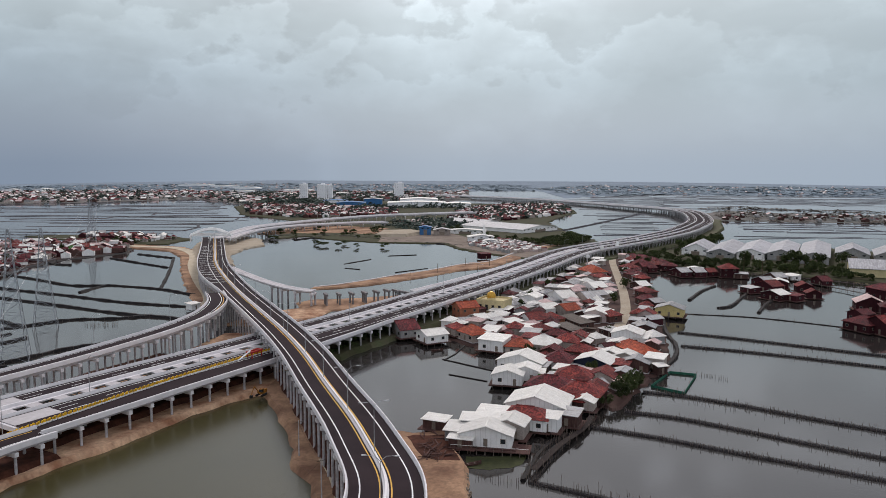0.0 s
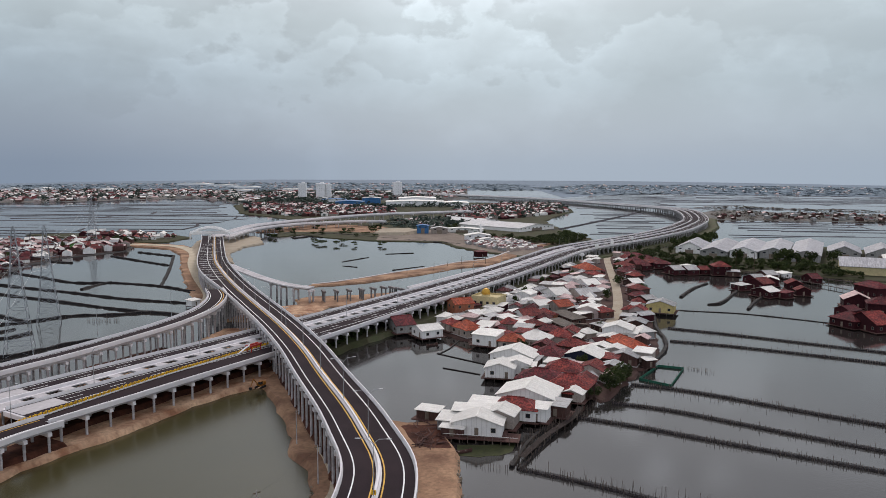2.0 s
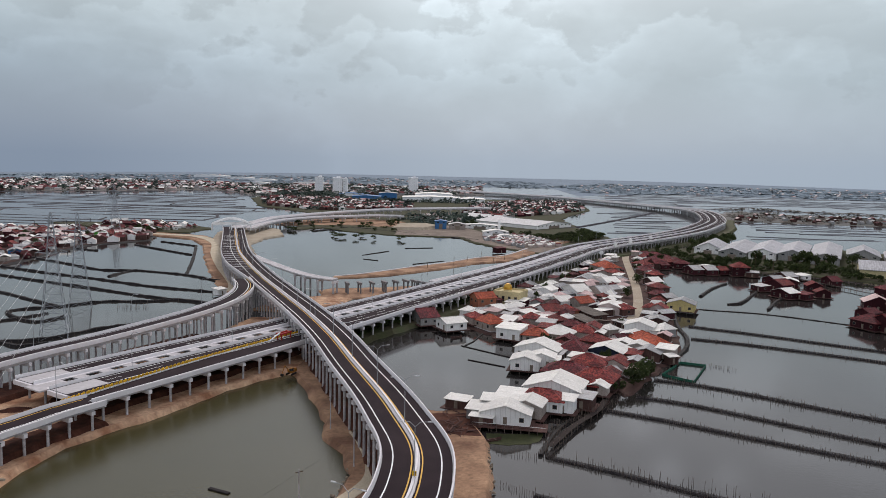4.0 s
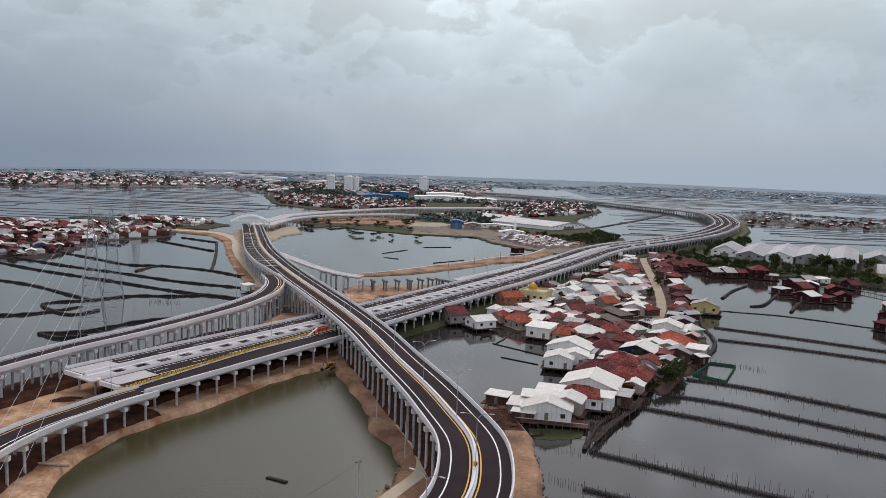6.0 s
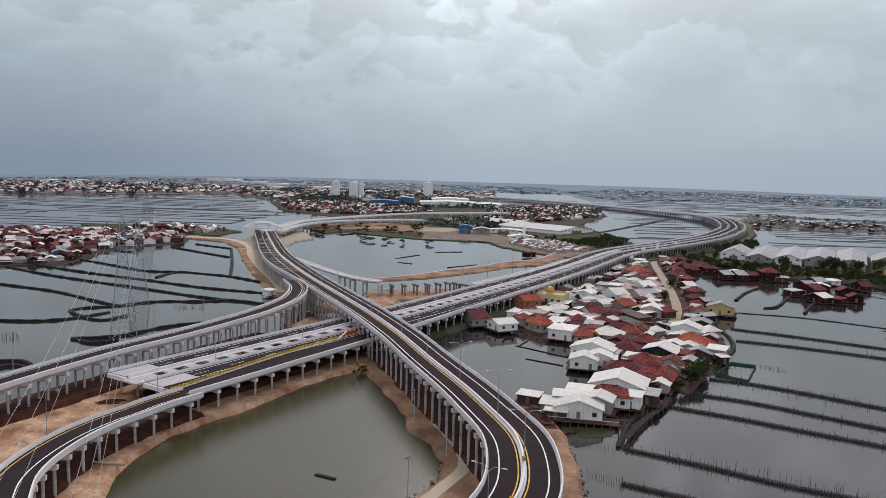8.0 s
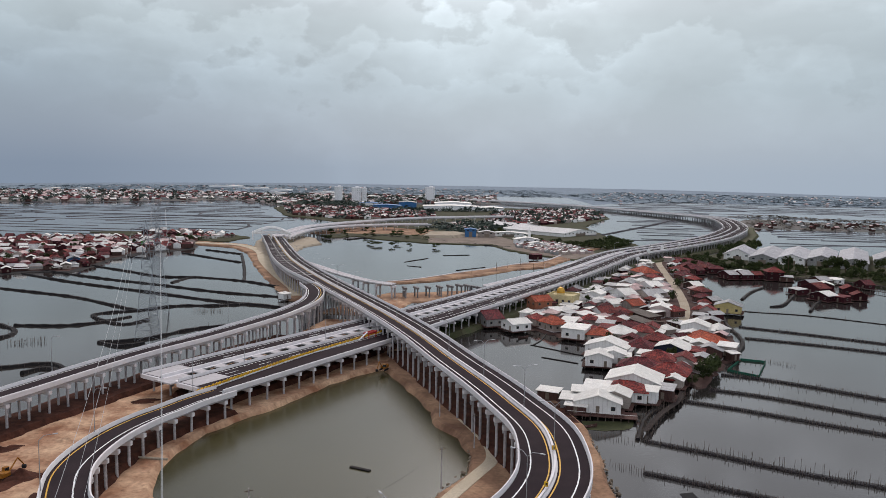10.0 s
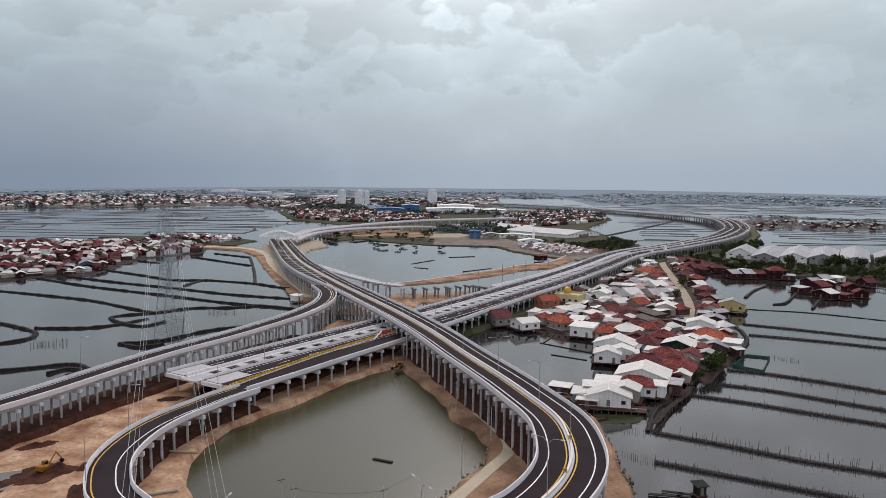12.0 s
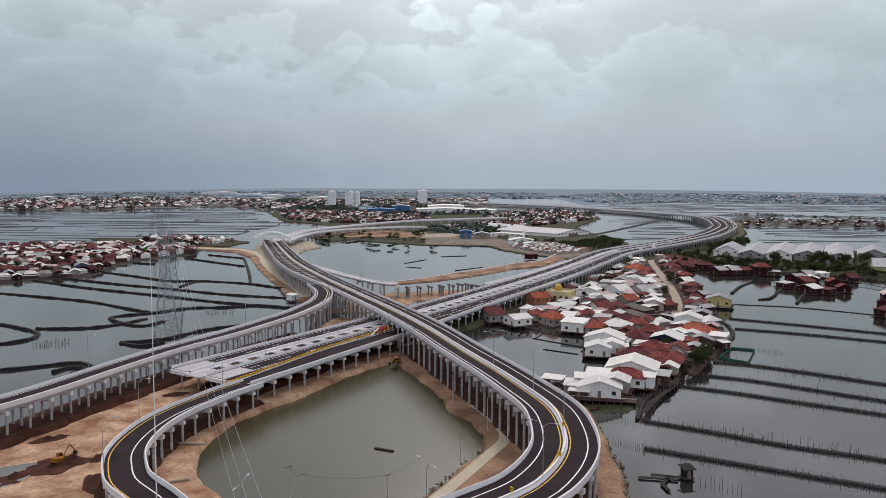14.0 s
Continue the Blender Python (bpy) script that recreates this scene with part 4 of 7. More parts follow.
def hip_roof(bm, w, d, h, over=0.6, t=0.14):
    x, y = w / 2 + over, d / 2 + over
    r = max(0.4, (d - w) / 2) if d >= w else 0
    q = max(0.4, (w - d) / 2) if w > d else 0
    ridge = [(0, -r, h), (0, r, h)] if d >= w else [(-q, 0, h), (q, 0, h)]
    base = [(-x, -y, -0.2), (x, -y, -0.2), (x, y, -0.2), (-x, y, -0.2)]
    b = [bm.verts.new(p) for p in base]
    u = [bm.verts.new((p[0], p[1], p[2] + t)) for p in base]
    k = [bm.verts.new(p) for p in ridge]
    if d >= w:
        quads = [(u[0], u[1], k[0]), (u[1], u[2], k[1], k[0]), (u[2], u[3], k[1]), (u[3], u[0], k[0], k[1])]
    else:
        quads = [(u[0], u[1], k[1], k[0]), (u[1], u[2], k[1]), (u[2], u[3], k[0], k[1]), (u[3], u[0], k[0])]
    for f in quads:
        bm.faces.new(f)
    for i in range(4):
        bm.faces.new((b[i], b[(i + 1) % 4], u[(i + 1) % 4], u[i]))
    bm.faces.new(b)
    bmesh.ops.recalc_face_normals(bm, faces=bm.faces)


def shed_roof(bm, w, d, h, over=0.5, t=0.12):
    x, y = w / 2 + over, d / 2 + over
    a = [(-x, -y, 0.05), (x, -y, 0.05), (x, y, h), (-x, y, h)]
    v = [bm.verts.new(p) for p in a] + [bm.verts.new((p[0], p[1], p[2] + t)) for p in a]
    for f in ((3, 2, 1, 0), (4, 5, 6, 7), (0, 1, 5, 4), (1, 2, 6, 5), (2, 3, 7, 6), (3, 0, 4, 7)):
        bm.faces.new([v[i] for i in f])
    bmesh.ops.recalc_face_normals(bm, faces=bm.faces)


VILLAGE = [(8, 292), (18, 276), (31, 258), (39, 240), (44, 224), (48, 213), (56, 226), (68, 248), (77, 266), (87, 312), (97, 360), (110, 426), (132, 512), (136, 566), (106, 554), (70, 476), (34, 398), (6, 332), (1, 312)]
HOMES = []


def in_village(x, y):
    hit = False
    for (x0, y0), (x1, y1) in zip(VILLAGE, VILLAGE[1:] + VILLAGE[:1]):
        if (y0 > y) != (y1 > y) and x < x0 + (y - y0) * (x1 - x0) / (y1 - y0):
            hit = not hit
    return hit


def home(x, y, w, d, yaw, h, shape, roof, wall, base=1.3, group="stilt village houses", detail=True, category="house", jetty=True):
    """A village house on stilts: floor, walls, roof, windows, door, posts."""
    r = random.Random(int(x * 13 + y * 7))
    HOMES.append((x, y))
    ashore = in_village(x, y)
    if ashore:
        base = 0.8
    elif x > 130:
        base = 0.6          # the eastern houses sit low on the water
    yaw += r.uniform(-5, 5)
    ob = empty("house", pose(x, y, base, 0, 0, yaw), f"{ROOF_WORDS[roof]} roofed house with {WALL_WORDS[wall]}{'' if ashore else ', on stilts'}", category, group)
    rh = {"gable": w * 0.22, "hip": min(w, d) * 0.30, "shed": d * 0.10}[shape] * r.uniform(0.9, 1.1)
    if roof in ("white", "zinc") and shape == "gable":
        rh = w * 0.16
    bm = bmesh.new()
    box(bm, 0, 0, -0.2 if ashore else -0.12, w + (0.5 if ashore else 2.2), d + (0.5 if ashore else 2.2), 0.4 if ashore else 0.24)
    part("floor", bm, "girder" if ashore else "w_wood", ob, "low plinth" if ashore else "timber floor platform")
    bm = bmesh.new()
    box(bm, 0, 0, h / 2, w, d, h)
    if shape == "gable":
        for e in (-1, 1):
            v = [bm.verts.new((sx, e * (d / 2 - k), z)) for k in (0.0, 0.15) for sx, z in ((-w / 2, h - 0.01), (w / 2, h - 0.01), (0, h + rh - 0.02))]
            for f in ((0, 1, 2), (3, 5, 4), (0, 3, 4, 1), (1, 4, 5, 2), (2, 5, 3, 0)):
                bm.faces.new([v[i] for i in f])
        bmesh.ops.recalc_face_normals(bm, faces=bm.faces)
    elif shape == "shed":
        v = [bm.verts.new(p) for p in ((-w / 2, -d / 2, h - 0.01), (w / 2, -d / 2, h - 0.01), (w / 2, d / 2, h - 0.01), (-w / 2, d / 2, h - 0.01), (w / 2, d / 2, h + rh), (-w / 2, d / 2, h + rh))]
        for f in ((0, 1, 4, 5), (1, 2, 4), (2, 3, 5, 4), (3, 0, 5)):
            bm.faces.new([v[i] for i in f])
        bmesh.ops.recalc_face_normals(bm, faces=bm.faces)
    part("wall", bm, WALLS[wall], ob)
    bm = bmesh.new()
    {"gable": gable_roof, "hip": hip_roof, "shed": shed_roof}[shape](bm, w, d, rh)
    rf = part("roof", bm, "plank" if roof == "wood" else roof, ob)
    rf.location.z = h
    if shape != "shed":
        bm = bmesh.new()
        if shape == "gable":
            box(bm, 0, 0, rh + 0.17, 0.35, d + 1.0, 0.12, bevel=0.03)
        elif d >= w:
            box(bm, 0, 0, rh + 0.04, 0.35, max(0.8, d - w) + 0.4, 0.14, bevel=0.03)
        else:
            box(bm, 0, 0, rh + 0.04, max(0.8, w - d) + 0.4, 0.35, 0.14, bevel=0.03)
        part("ridge_cap", bm, "plank" if roof == "wood" else roof, rf)
    def seen(nx_, ny_):
        """True for walls turned towards the camera; the others are left without windows."""
        c_, s_ = math.cos(radians(yaw)), math.sin(radians(yaw))
        return (nx_ * c_ - ny_ * s_) * (-30 - x) + (nx_ * s_ + ny_ * c_) * (110 - y) > 0

    if detail:
        floors = (0.0, 3.0) if h > 5 else (0.0,)
        for zf in floors:
            for side in (-1, 1):
                k = max(1, int(w / 3.6)) if seen(0, side) else 0
                for i in range(k):
                    xx = -w / 2 + w * (i + 0.5) / k
                    if zf == 0 and i == k // 2 and side < 0:
                        shared("door", DOOR, ob, Matrix.Translation((xx, side * d / 2, 1.02)) @ Matrix.Diagonal((1.0, 1, 2.0, 1)))
                    else:
                        wn_ = shared("window", DOOR, ob, Matrix.Translation((xx, side * d / 2, zf + 1.55)) @ Matrix.Diagonal((1.25, 0.9, 1.2, 1)))
                        shared("pane", PANE, wn_, Matrix.Translation((0, side * 0.03, 0)) @ Matrix.Diagonal((0.8, 1, 0.8, 1)))
                k = max(1, int(d / 3.6)) if seen(side, 0) else 0
                for i in range(k):
                    yy = -d / 2 + d * (i + 0.5) / k
                    wn_ = shared("window", DOOR, ob, Matrix.Translation((side * w / 2, yy, zf + 1.55)) @ Matrix.Rotation(radians(90), 4, "Z") @ Matrix.Diagonal((1.2, 0.9, 1.15, 1)))
                    shared("pane", PANE, wn_, Matrix.Translation((0, -side * 0.03, 0)) @ Matrix.Diagonal((0.8, 1, 0.8, 1)))
    if ashore:
        return ob
    nx, ny = max(2, int(w / 2.6)), max(2, int(d / 2.6))
    for i in range(nx + 1):
        for j in range(ny + 1):
            if 0 < i < nx and 0 < j < ny:
                continue
            shared("stilt", STILT, ob, Matrix.Translation((-w / 2 + w * i / nx, -d / 2 + d * j / ny, -base - 0.8)) @ Matrix.Diagonal((1, 1, base + 0.75, 1)))
    return ob


home(-15.1, 297.6, 12, 8, -60, 3.2, "gable", "dark", "zincwall")
home(-4.1, 287.6, 9, 9, -62, 3, "gable", "white", "white")
home(9.9, 330.1, 8.5, 9, -62, 6, "gable", "orange", "brick")
home(11.8, 292.3, 11, 8, -62, 3, "hip", "orange", "plaster")
home(5.6, 298.7, 7, 6, -62, 3, "hip", "red", "plaster")
home(15.3, 320.9, 8, 5, -62, 3, "gable", "white", "plaster")
home(18.7, 292.7, 6, 8, -20, 3.5, "shed", "white", "plaster")
home(18.9, 274.1, 9.5, 8, -25, 3.9, "shed", "white", "white")
home(27.6, 271.1, 9, 8, -20, 3, "hip", "orange", "plaster")
home(24.2, 280.3, 8, 7, -20, 3, "hip", "red", "plaster")
home(26.4, 246.7, 15, 9, -22, 3.4, "gable", "white", "white")
home(38.2, 248.2, 9, 9, -25, 3.6, "hip", "dark", "white")
home(36.5, 273.8, 11, 9, -25, 3.2, "hip", "white", "plaster")
home(50.6, 248.5, 12, 10, -25, 3.4, "gable", "white", "navy")
home(40.2, 229.8, 11, 9, -22, 2.9, "hip", "red", "plaster")
home(31.7, 219.5, 13, 9, -22, 3, "hip", "dark", "wood")
home(39.6, 213.6, 12, 9, -22, 2.8, "hip", "red", "wood")
home(49.6, 232.0, 8, 8, -22, 3, "gable", "red", "plaster")
home(63.9, 248.4, 9, 7, -25, 3, "gable", "zinc", "wood")
home(70.7, 249.7, 6, 6, -25, 3.4, "shed", "white", "plaster")
home(68.1, 264.1, 18, 8, -65, 3.2, "hip", "orange", "plaster")
home(64.1, 272.9, 9, 7, -25, 3, "gable", "white", "plaster")
home(70.5, 287.7, 11, 9, -25, 4, "gable", "white", "white")
home(81.3, 301.3, 7, 7, -25, 3.4, "gable", "zinc", "wood")
home(88.4, 328.1, 7, 6, -20, 3.4, "gable", "red", "pink")
home(85.6, 331.2, 6, 6, -20, 3, "hip", "red", "plaster")
home(101.6, 338.6, 12, 9, -25, 3.4, "gable", "zinc", "yellow")
home(67.3, 330.1, 9.5, 9, -25, 3.6, "gable", "white", "pink")
home(70.5, 369.3, 17, 7, -70, 3.2, "gable", "zinc", "plaster")
home(58.5, 372.5, 15, 8, -70, 3.4, "gable", "white", "white")
home(43.1, 367.6, 8, 9, -25, 4, "gable", "white", "white")
home(46.9, 342.3, 10, 8, -65, 3.4, "gable", "white", "white")
home(38.1, 317.6, 10, 8, -65, 3.4, "gable", "red", "white")
home(28.8, 312.7, 8, 6, -65, 2.8, "shed", "white", "plaster")
home(55.4, 337.7, 9, 8, -65, 3.6, "gable", "orange", "plaster")
home(46.3, 321.1, 9, 7, -65, 3, "hip", "red", "brick")
home(55.9, 317.1, 18, 6, -68, 2.6, "shed", "wood", "wood")
home(50.3, 302.4, 14, 5, -68, 2.6, "shed", "wood", "wood")
home(90.5, 461.3, 16, 11, -65, 3.6, "hip", "orange", "plaster")
home(91.0, 439.1, 9, 7, -65, 3.2, "hip", "red", "plaster")
home(68.6, 412.4, 8, 8, -25, 3.2, "gable", "zinc", "plaster")
home(58.6, 402.4, 7, 7, -25, 3, "shed", "zinc", "plaster")
home(64.2, 398.2, 7, 6, -25, 3.4, "shed", "white", "plaster")
home(80.4, 403.8, 13, 8, -65, 3.4, "gable", "white", "white")
home(76.8, 379.7, 9, 7, -65, 3.2, "gable", "zinc", "plaster")
home(46.3, 277.9, 9, 8, -25, 3.2, "hip", "red", "plaster")
home(50.6, 281.7, 6, 7, -25, 4, "gable", "red", "plaster")
home(48.3, 263.2, 9, 7, -25, 3, "hip", "red", "wood")
home(38.1, 262.7, 7, 6, -25, 3, "gable", "dark", "wood")
home(33.2, 301.5, 7, 6, -25, 3, "shed", "white", "plaster")
home(34.1, 292.2, 7, 6, -25, 3, "shed", "zinc", "plaster")
home(28.9, 301.3, 7, 6, -25, 3, "hip", "red", "plaster")
home(39.0, 299.1, 8, 7, -65, 3, "hip", "red", "wood")
home(43.7, 288.8, 8, 6, -25, 3, "hip", "dark", "wood")
home(66.2, 297.8, 8, 5, -65, 2.6, "shed", "zinc", "wood")
home(72.5, 327.3, 7, 7, -65, 3, "hip", "red", "wood")
home(107.0, 412.1, 11, 6, -70, 2.8, "gable", "white", "wood")
home(103.0, 385, 9, 7, -65, 3.2, "hip", "red", "wood")
home(97.9, 366.5, 8, 6, -65, 3, "hip", "dark", "wood")
home(99.5, 357, 8, 6, -65, 3, "gable", "zinc", "wood")
home(114.0, 450, 10, 7, -65, 3, "hip", "dark", "wood")
home(118.0, 482, 10, 8, -60, 3.2, "hip", "red", "wood")
home(131.6, 508, 9, 7, -60, 3.2, "hip", "dark", "wood")
home(113.0, 433, 8, 6, -65, 3, "hip", "red", "wood")
home(81.2, 315.5, 6, 5, -25, 3, "shed", "zinc", "wood")
home(56.3, 234.1, 7, 6, -25, 3, "gable", "zinc", "wood")
home(56.9, 245.2, 8, 6, -25, 3, "shed", "red", "wood")
home(62.2, 255.4, 9, 6, -25, 3, "gable", "white", "plaster")
home(58.0, 259.3, 8, 6, -25, 3, "gable", "white", "plaster")
home(40.1, 345.3, 7, 6, -65, 3, "shed", "zinc", "plaster")
home(35.4, 357.7, 9, 6, -65, 3, "gable", "zinc", "navy")
home(31.7, 242.1, 5, 5, -25, 2.6, "shed", "zinc", "wood")
home(38.8, 238.7, 6, 5, -25, 2.4, "shed", "white", "plaster")
home(35.7, 227.9, 8, 6, -25, 2.4, "shed", "zinc", "wood")
home(22.9, 316.8, 6, 5, -65, 2.6, "shed", "zinc", "wood")
home(36.1, 207.4, 7, 5, -25, 2.4, "hip", "red", "wood")
home(44.5, 218.4, 6, 6, -25, 2.6, "gable", "red", "wood")
home(172.7, 461.4, 10, 9, -10, 5.5, "hip", "red", "redwood")
home(145.5, 489.9, 9, 7, -20, 3.2, "hip", "dark", "redwood")
home(145.5, 465.3, 12, 7, -75, 3, "gable", "zinc", "redwood")
home(154.6, 465.9, 13, 7, -75, 3, "gable", "zinc", "redwood")
home(142.3, 516.8, 12, 8, -70, 3, "hip", "dark", "redwood")
home(145.5, 506.5, 9, 7, -70, 3, "hip", "dark", "redwood")
home(138.4, 531.1, 14, 8, -60, 3, "hip", "dark", "redwood")
home(175.9, 410.0, 12, 9, -60, 3.2, "gable", "red", "redwood")
home(180.4, 427.1, 13, 7, -75, 3, "gable", "zinc", "redwood")
home(185.6, 420.1, 9, 8, -20, 3.6, "gable", "white", "redwood")
home(192.9, 406.5, 8, 7, -10, 3.4, "gable", "red", "redwood")
home(163.4, 404.6, 8, 6, -70, 2.6, "shed", "zinc", "redwood")
home(199.5, 355.3, 12, 10, -15, 4, "gable", "pink", "redwood")
home(224.6, 385.9, 16, 9, -75, 5, "hip", "dark", "redwood")
home(173.5, 311.3, 12, 10, -70, 3.2, "hip", "dark", "redwood")
home(178.6, 305.4, 16, 9, -75, 3.4, "gable", "red", "redwood")
home(182.4, 330.5, 8, 7, -70, 3.4, "gable", "dark", "redwood")
home(201.6, 337.6, 12, 9, -20, 5, "hip", "dark", "redwood")
home(26.3, 203, 16, 12, -17, 3.3, "gable", "white", "white")
home(21.2, 191.5, 12, 7.5, -17, 3.2, "hip", "red", "white")
home(27.0, 189.4, 5.5, 5, -17, 3.4, "shed", "white", "white")
home(10.8, 179.8, 12.5, 7, -11, 3.0, "gable", "white", "white")
home(17.0, 185.5, 8, 7, -17, 3.4, "gable", "white", "plaster")
home(9.4, 186.6, 9, 5, -11, 3.6, "shed", "white", "zincwall")
home(4.2, 182.6, 6, 6, -11, 2.6, "shed", "white", "zincwall")
home(13.5, 192.0, 8, 5, -14, 3.8, "shed", "white", "zincwall")
home(4.5, 177.6, 5.5, 3.4, -20, 2.0, "shed", "white", "wood")
home(-1.5, 190.2, 6, 4, -20, 2.3, "shed", "white", "wood")
home(32.8, 193.6, 5.5, 5.5, -20, 2.8, "shed", "zinc", "wood")
home(39, 206, 6, 4.5, -25, 2.4, "gable", "white", "plaster")
home(20.4, 231.5, 9, 8, -14, 3.2, "gable", "white", "white")
home(26.2, 235.5, 8, 6.5, -14, 3.3, "gable", "white", "white")
home(30.3, 233.6, 2.6, 4.6, -14, 2.6, "shed", "white", "green")

home(126.0, 494, 9, 7, -60, 3, "hip", "red", "redwood")
home(131.0, 484, 8, 6, -65, 2.8, "gable", "dark", "redwood")
home(139.0, 500, 9, 7, -60, 3, "hip", "red", "redwood")
home(128, 486, 10, 7, -70, 3, "gable", "dark", "wood")
home(158, 479, 9, 6, -75, 2.8, "shed", "white", "redwood")
home(163, 466, 8, 6, -75, 2.8, "gable", "red", "redwood")
home(179, 457, 7, 6, -15, 2.6, "shed", "zinc", "wood")
home(168.5, 384.5, 11, 8, -60, 3.0, "gable", "white", "redwood")
home(176, 380.5, 7, 6, -60, 2.6, "shed", "dark", "redwood")
home(189, 388, 7, 6, -10, 2.8, "gable", "red", "redwood")
home(195, 446, 12, 7, -75, 2.8, "gable", "zinc", "wood")
home(206, 450, 9, 6, -75, 2.6, "shed", "white", "white")
home(215, 432, 10, 6, -75, 2.6, "gable", "dark", "redwood")


# lean-tos and back sheds that fill the gaps between the houses
HOMES += [(23.5, 347), (58, 312), (54, 303), (50, 310), (62, 303), (56, 296)]
fill = random.Random(99)
tries = 0
made = 0
while made < 130 and tries < 6000:
    tries += 1
    x, y = fill.uniform(-3, 136), fill.uniform(212, 560)
    lane_x = float(np.interp(y, [300, 345, 399, 456, 526], [68, 83, 95, 105, 117]))
    road_x = float(np.interp(y, [289, 334, 395, 482, 526, 559, 588], [-40, -14, 20, 63, 84, 105, 130])) + 19
    if not in_village(x, y) or x < road_x or (y > 296 and abs(x - lane_x) < 6) or any((x - a) ** 2 + (y - b) ** 2 < 27 for a, b in HOMES):
        continue
    home(x, y, fill.uniform(3.6, 6.4), fill.uniform(3.6, 7), fill.choice((-25, -65)), fill.uniform(2.2, 3.0), fill.choice(("gable", "hip", "hip", "shed")), fill.choice(("red", "dark", "zinc", "zinc", "white", "dark", "white", "pink")), fill.choice(("wood", "plaster", "plaster", "redwood", "white", "zincwall")), detail=False)
    made += 1

# the mosque: cream hall with a gilded dome
mosque = empty("mosque", pose(23.5, 347, 0.5, 0, 0, -26), "cream village mosque with a gilded dome", "mosque")
bm = bmesh.new()
box(bm, 0, 0, 3.0, 13, 11, 6.0, bevel=0.08)
part("wall", bm, "w_cream", mosque)
bm = bmesh.new()
for a, b, c, e in ((0, 5.4, 13.4, 0.35), (0, -5.4, 13.4, 0.35)):
    box(bm, a, b, 6.3, c, e, 0.9)
for a in (-6.5, 6.5):
    box(bm, a, 0, 6.3, 0.35, 10.5, 0.9)
part("roof_parapet", bm, "w_cream", mosque)
bm = bmesh.new()
bmesh.ops.create_uvsphere(bm, u_segments=20, v_segments=12, radius=2.1, matrix=Matrix.Translation((-1.5, 0, 7.6)) @ Matrix.Diagonal((1, 1, 1.05, 1)))
dome = part("dome", bm, "gold", mosque, "gilded dome", True)
bm = bmesh.new()
bmesh.ops.create_cone(bm, cap_ends=True, segments=16, radius1=2.0, radius2=2.0, depth=1.4, matrix=Matrix.Translation((-1.5, 0, 6.6)))
part("drum", bm, "w_cream", mosque)
bm = bmesh.new()
rod(bm, (-1.5, 0, 9.6), (-1.5, 0, 11.4), 0.09, 6, 0.03)
part("finial", bm, "gold", dome)
for i in range(4):
    wm = shared("window", DOOR, mosque, Matrix.Translation((-4.6 + 3.1 * i, -5.5, 3.2)) @ Matrix.Diagonal((1.4, 1, 2.6, 1)))
    shared("pane", PANE, wm, Matrix.Translation((0, -0.03, 0)) @ Matrix.Diagonal((0.8, 1, 0.85, 1)))

# timber platform in front of the shore houses, with posts and a rail
deckt = empty("stilt_platform", pose(11.5, 177, 1.1, 0, 0, -11), "dark timber platform with railing before the shore houses", "platform")
bm = bmesh.new()
box(bm, 0, 0, -0.1, 19, 6.0, 0.2)
part("floor", bm, "w_wood", deckt)
for i in range(10):
    for y_ in (-2.9, 2.9):
        shared("stilt", STILT, deckt, Matrix.Translation((-9.2 + 18.4 * i / 9, y_, -1.9)) @ Matrix.Diagonal((1.2, 1.2, 1.8, 1)))
    shared("rail_post", STILT, deckt, Matrix.Translation((-9.2 + 18.4 * i / 9, -2.85, 0)) @ Matrix.Diagonal((0.6, 0.6, 1.0, 1)))
bm = bmesh.new()
rod(bm, (-9.3, -2.85, 0.95), (9.3, -2.85, 0.95), 0.06, 5)
part("rail", bm, "w_white", deckt)
# green weed lying on the shallow water before the platform
bm = bmesh.new()
bm.faces.new([bm.verts.new((x, y, 0.05)) for x, y in blob_outline([(5, 174), (13, 173), (20, 175), (18.5, 169.5), (15, 166.5), (10.6, 165.2), (5, 167.5)], 0.8, 91, 1.2)])
bmesh.ops.recalc_face_normals(bm, faces=bm.faces)
tagged(link_mesh("water_weed", bm, "weed"), "olive-green weed on shallow water by the shore", "weed", kind="structure")
# driftwood and a small boat on the shore tip
for i in range(60):
    bm = bmesh.new()
    a = rnd.uniform(0, 3.14)
    ln_ = rnd.uniform(1.5, 4.5)
    box(bm, 0, 0, 0, ln_, rnd.uniform(0.12, 0.35), 0.1, 0, 0.02)
    ob = link_mesh("plank", bm, "w_wood")
    ob.matrix_basis = pose(rnd.uniform(-5, 3), rnd.uniform(168, 186), 1.4 + rnd.uniform(0, 0.35), rnd.uniform(-8, 8), rnd.uniform(-6, 6), math.degrees(a))
    tagged(ob, "loose weathered plank lying on the bank", "plank", "loose planks")


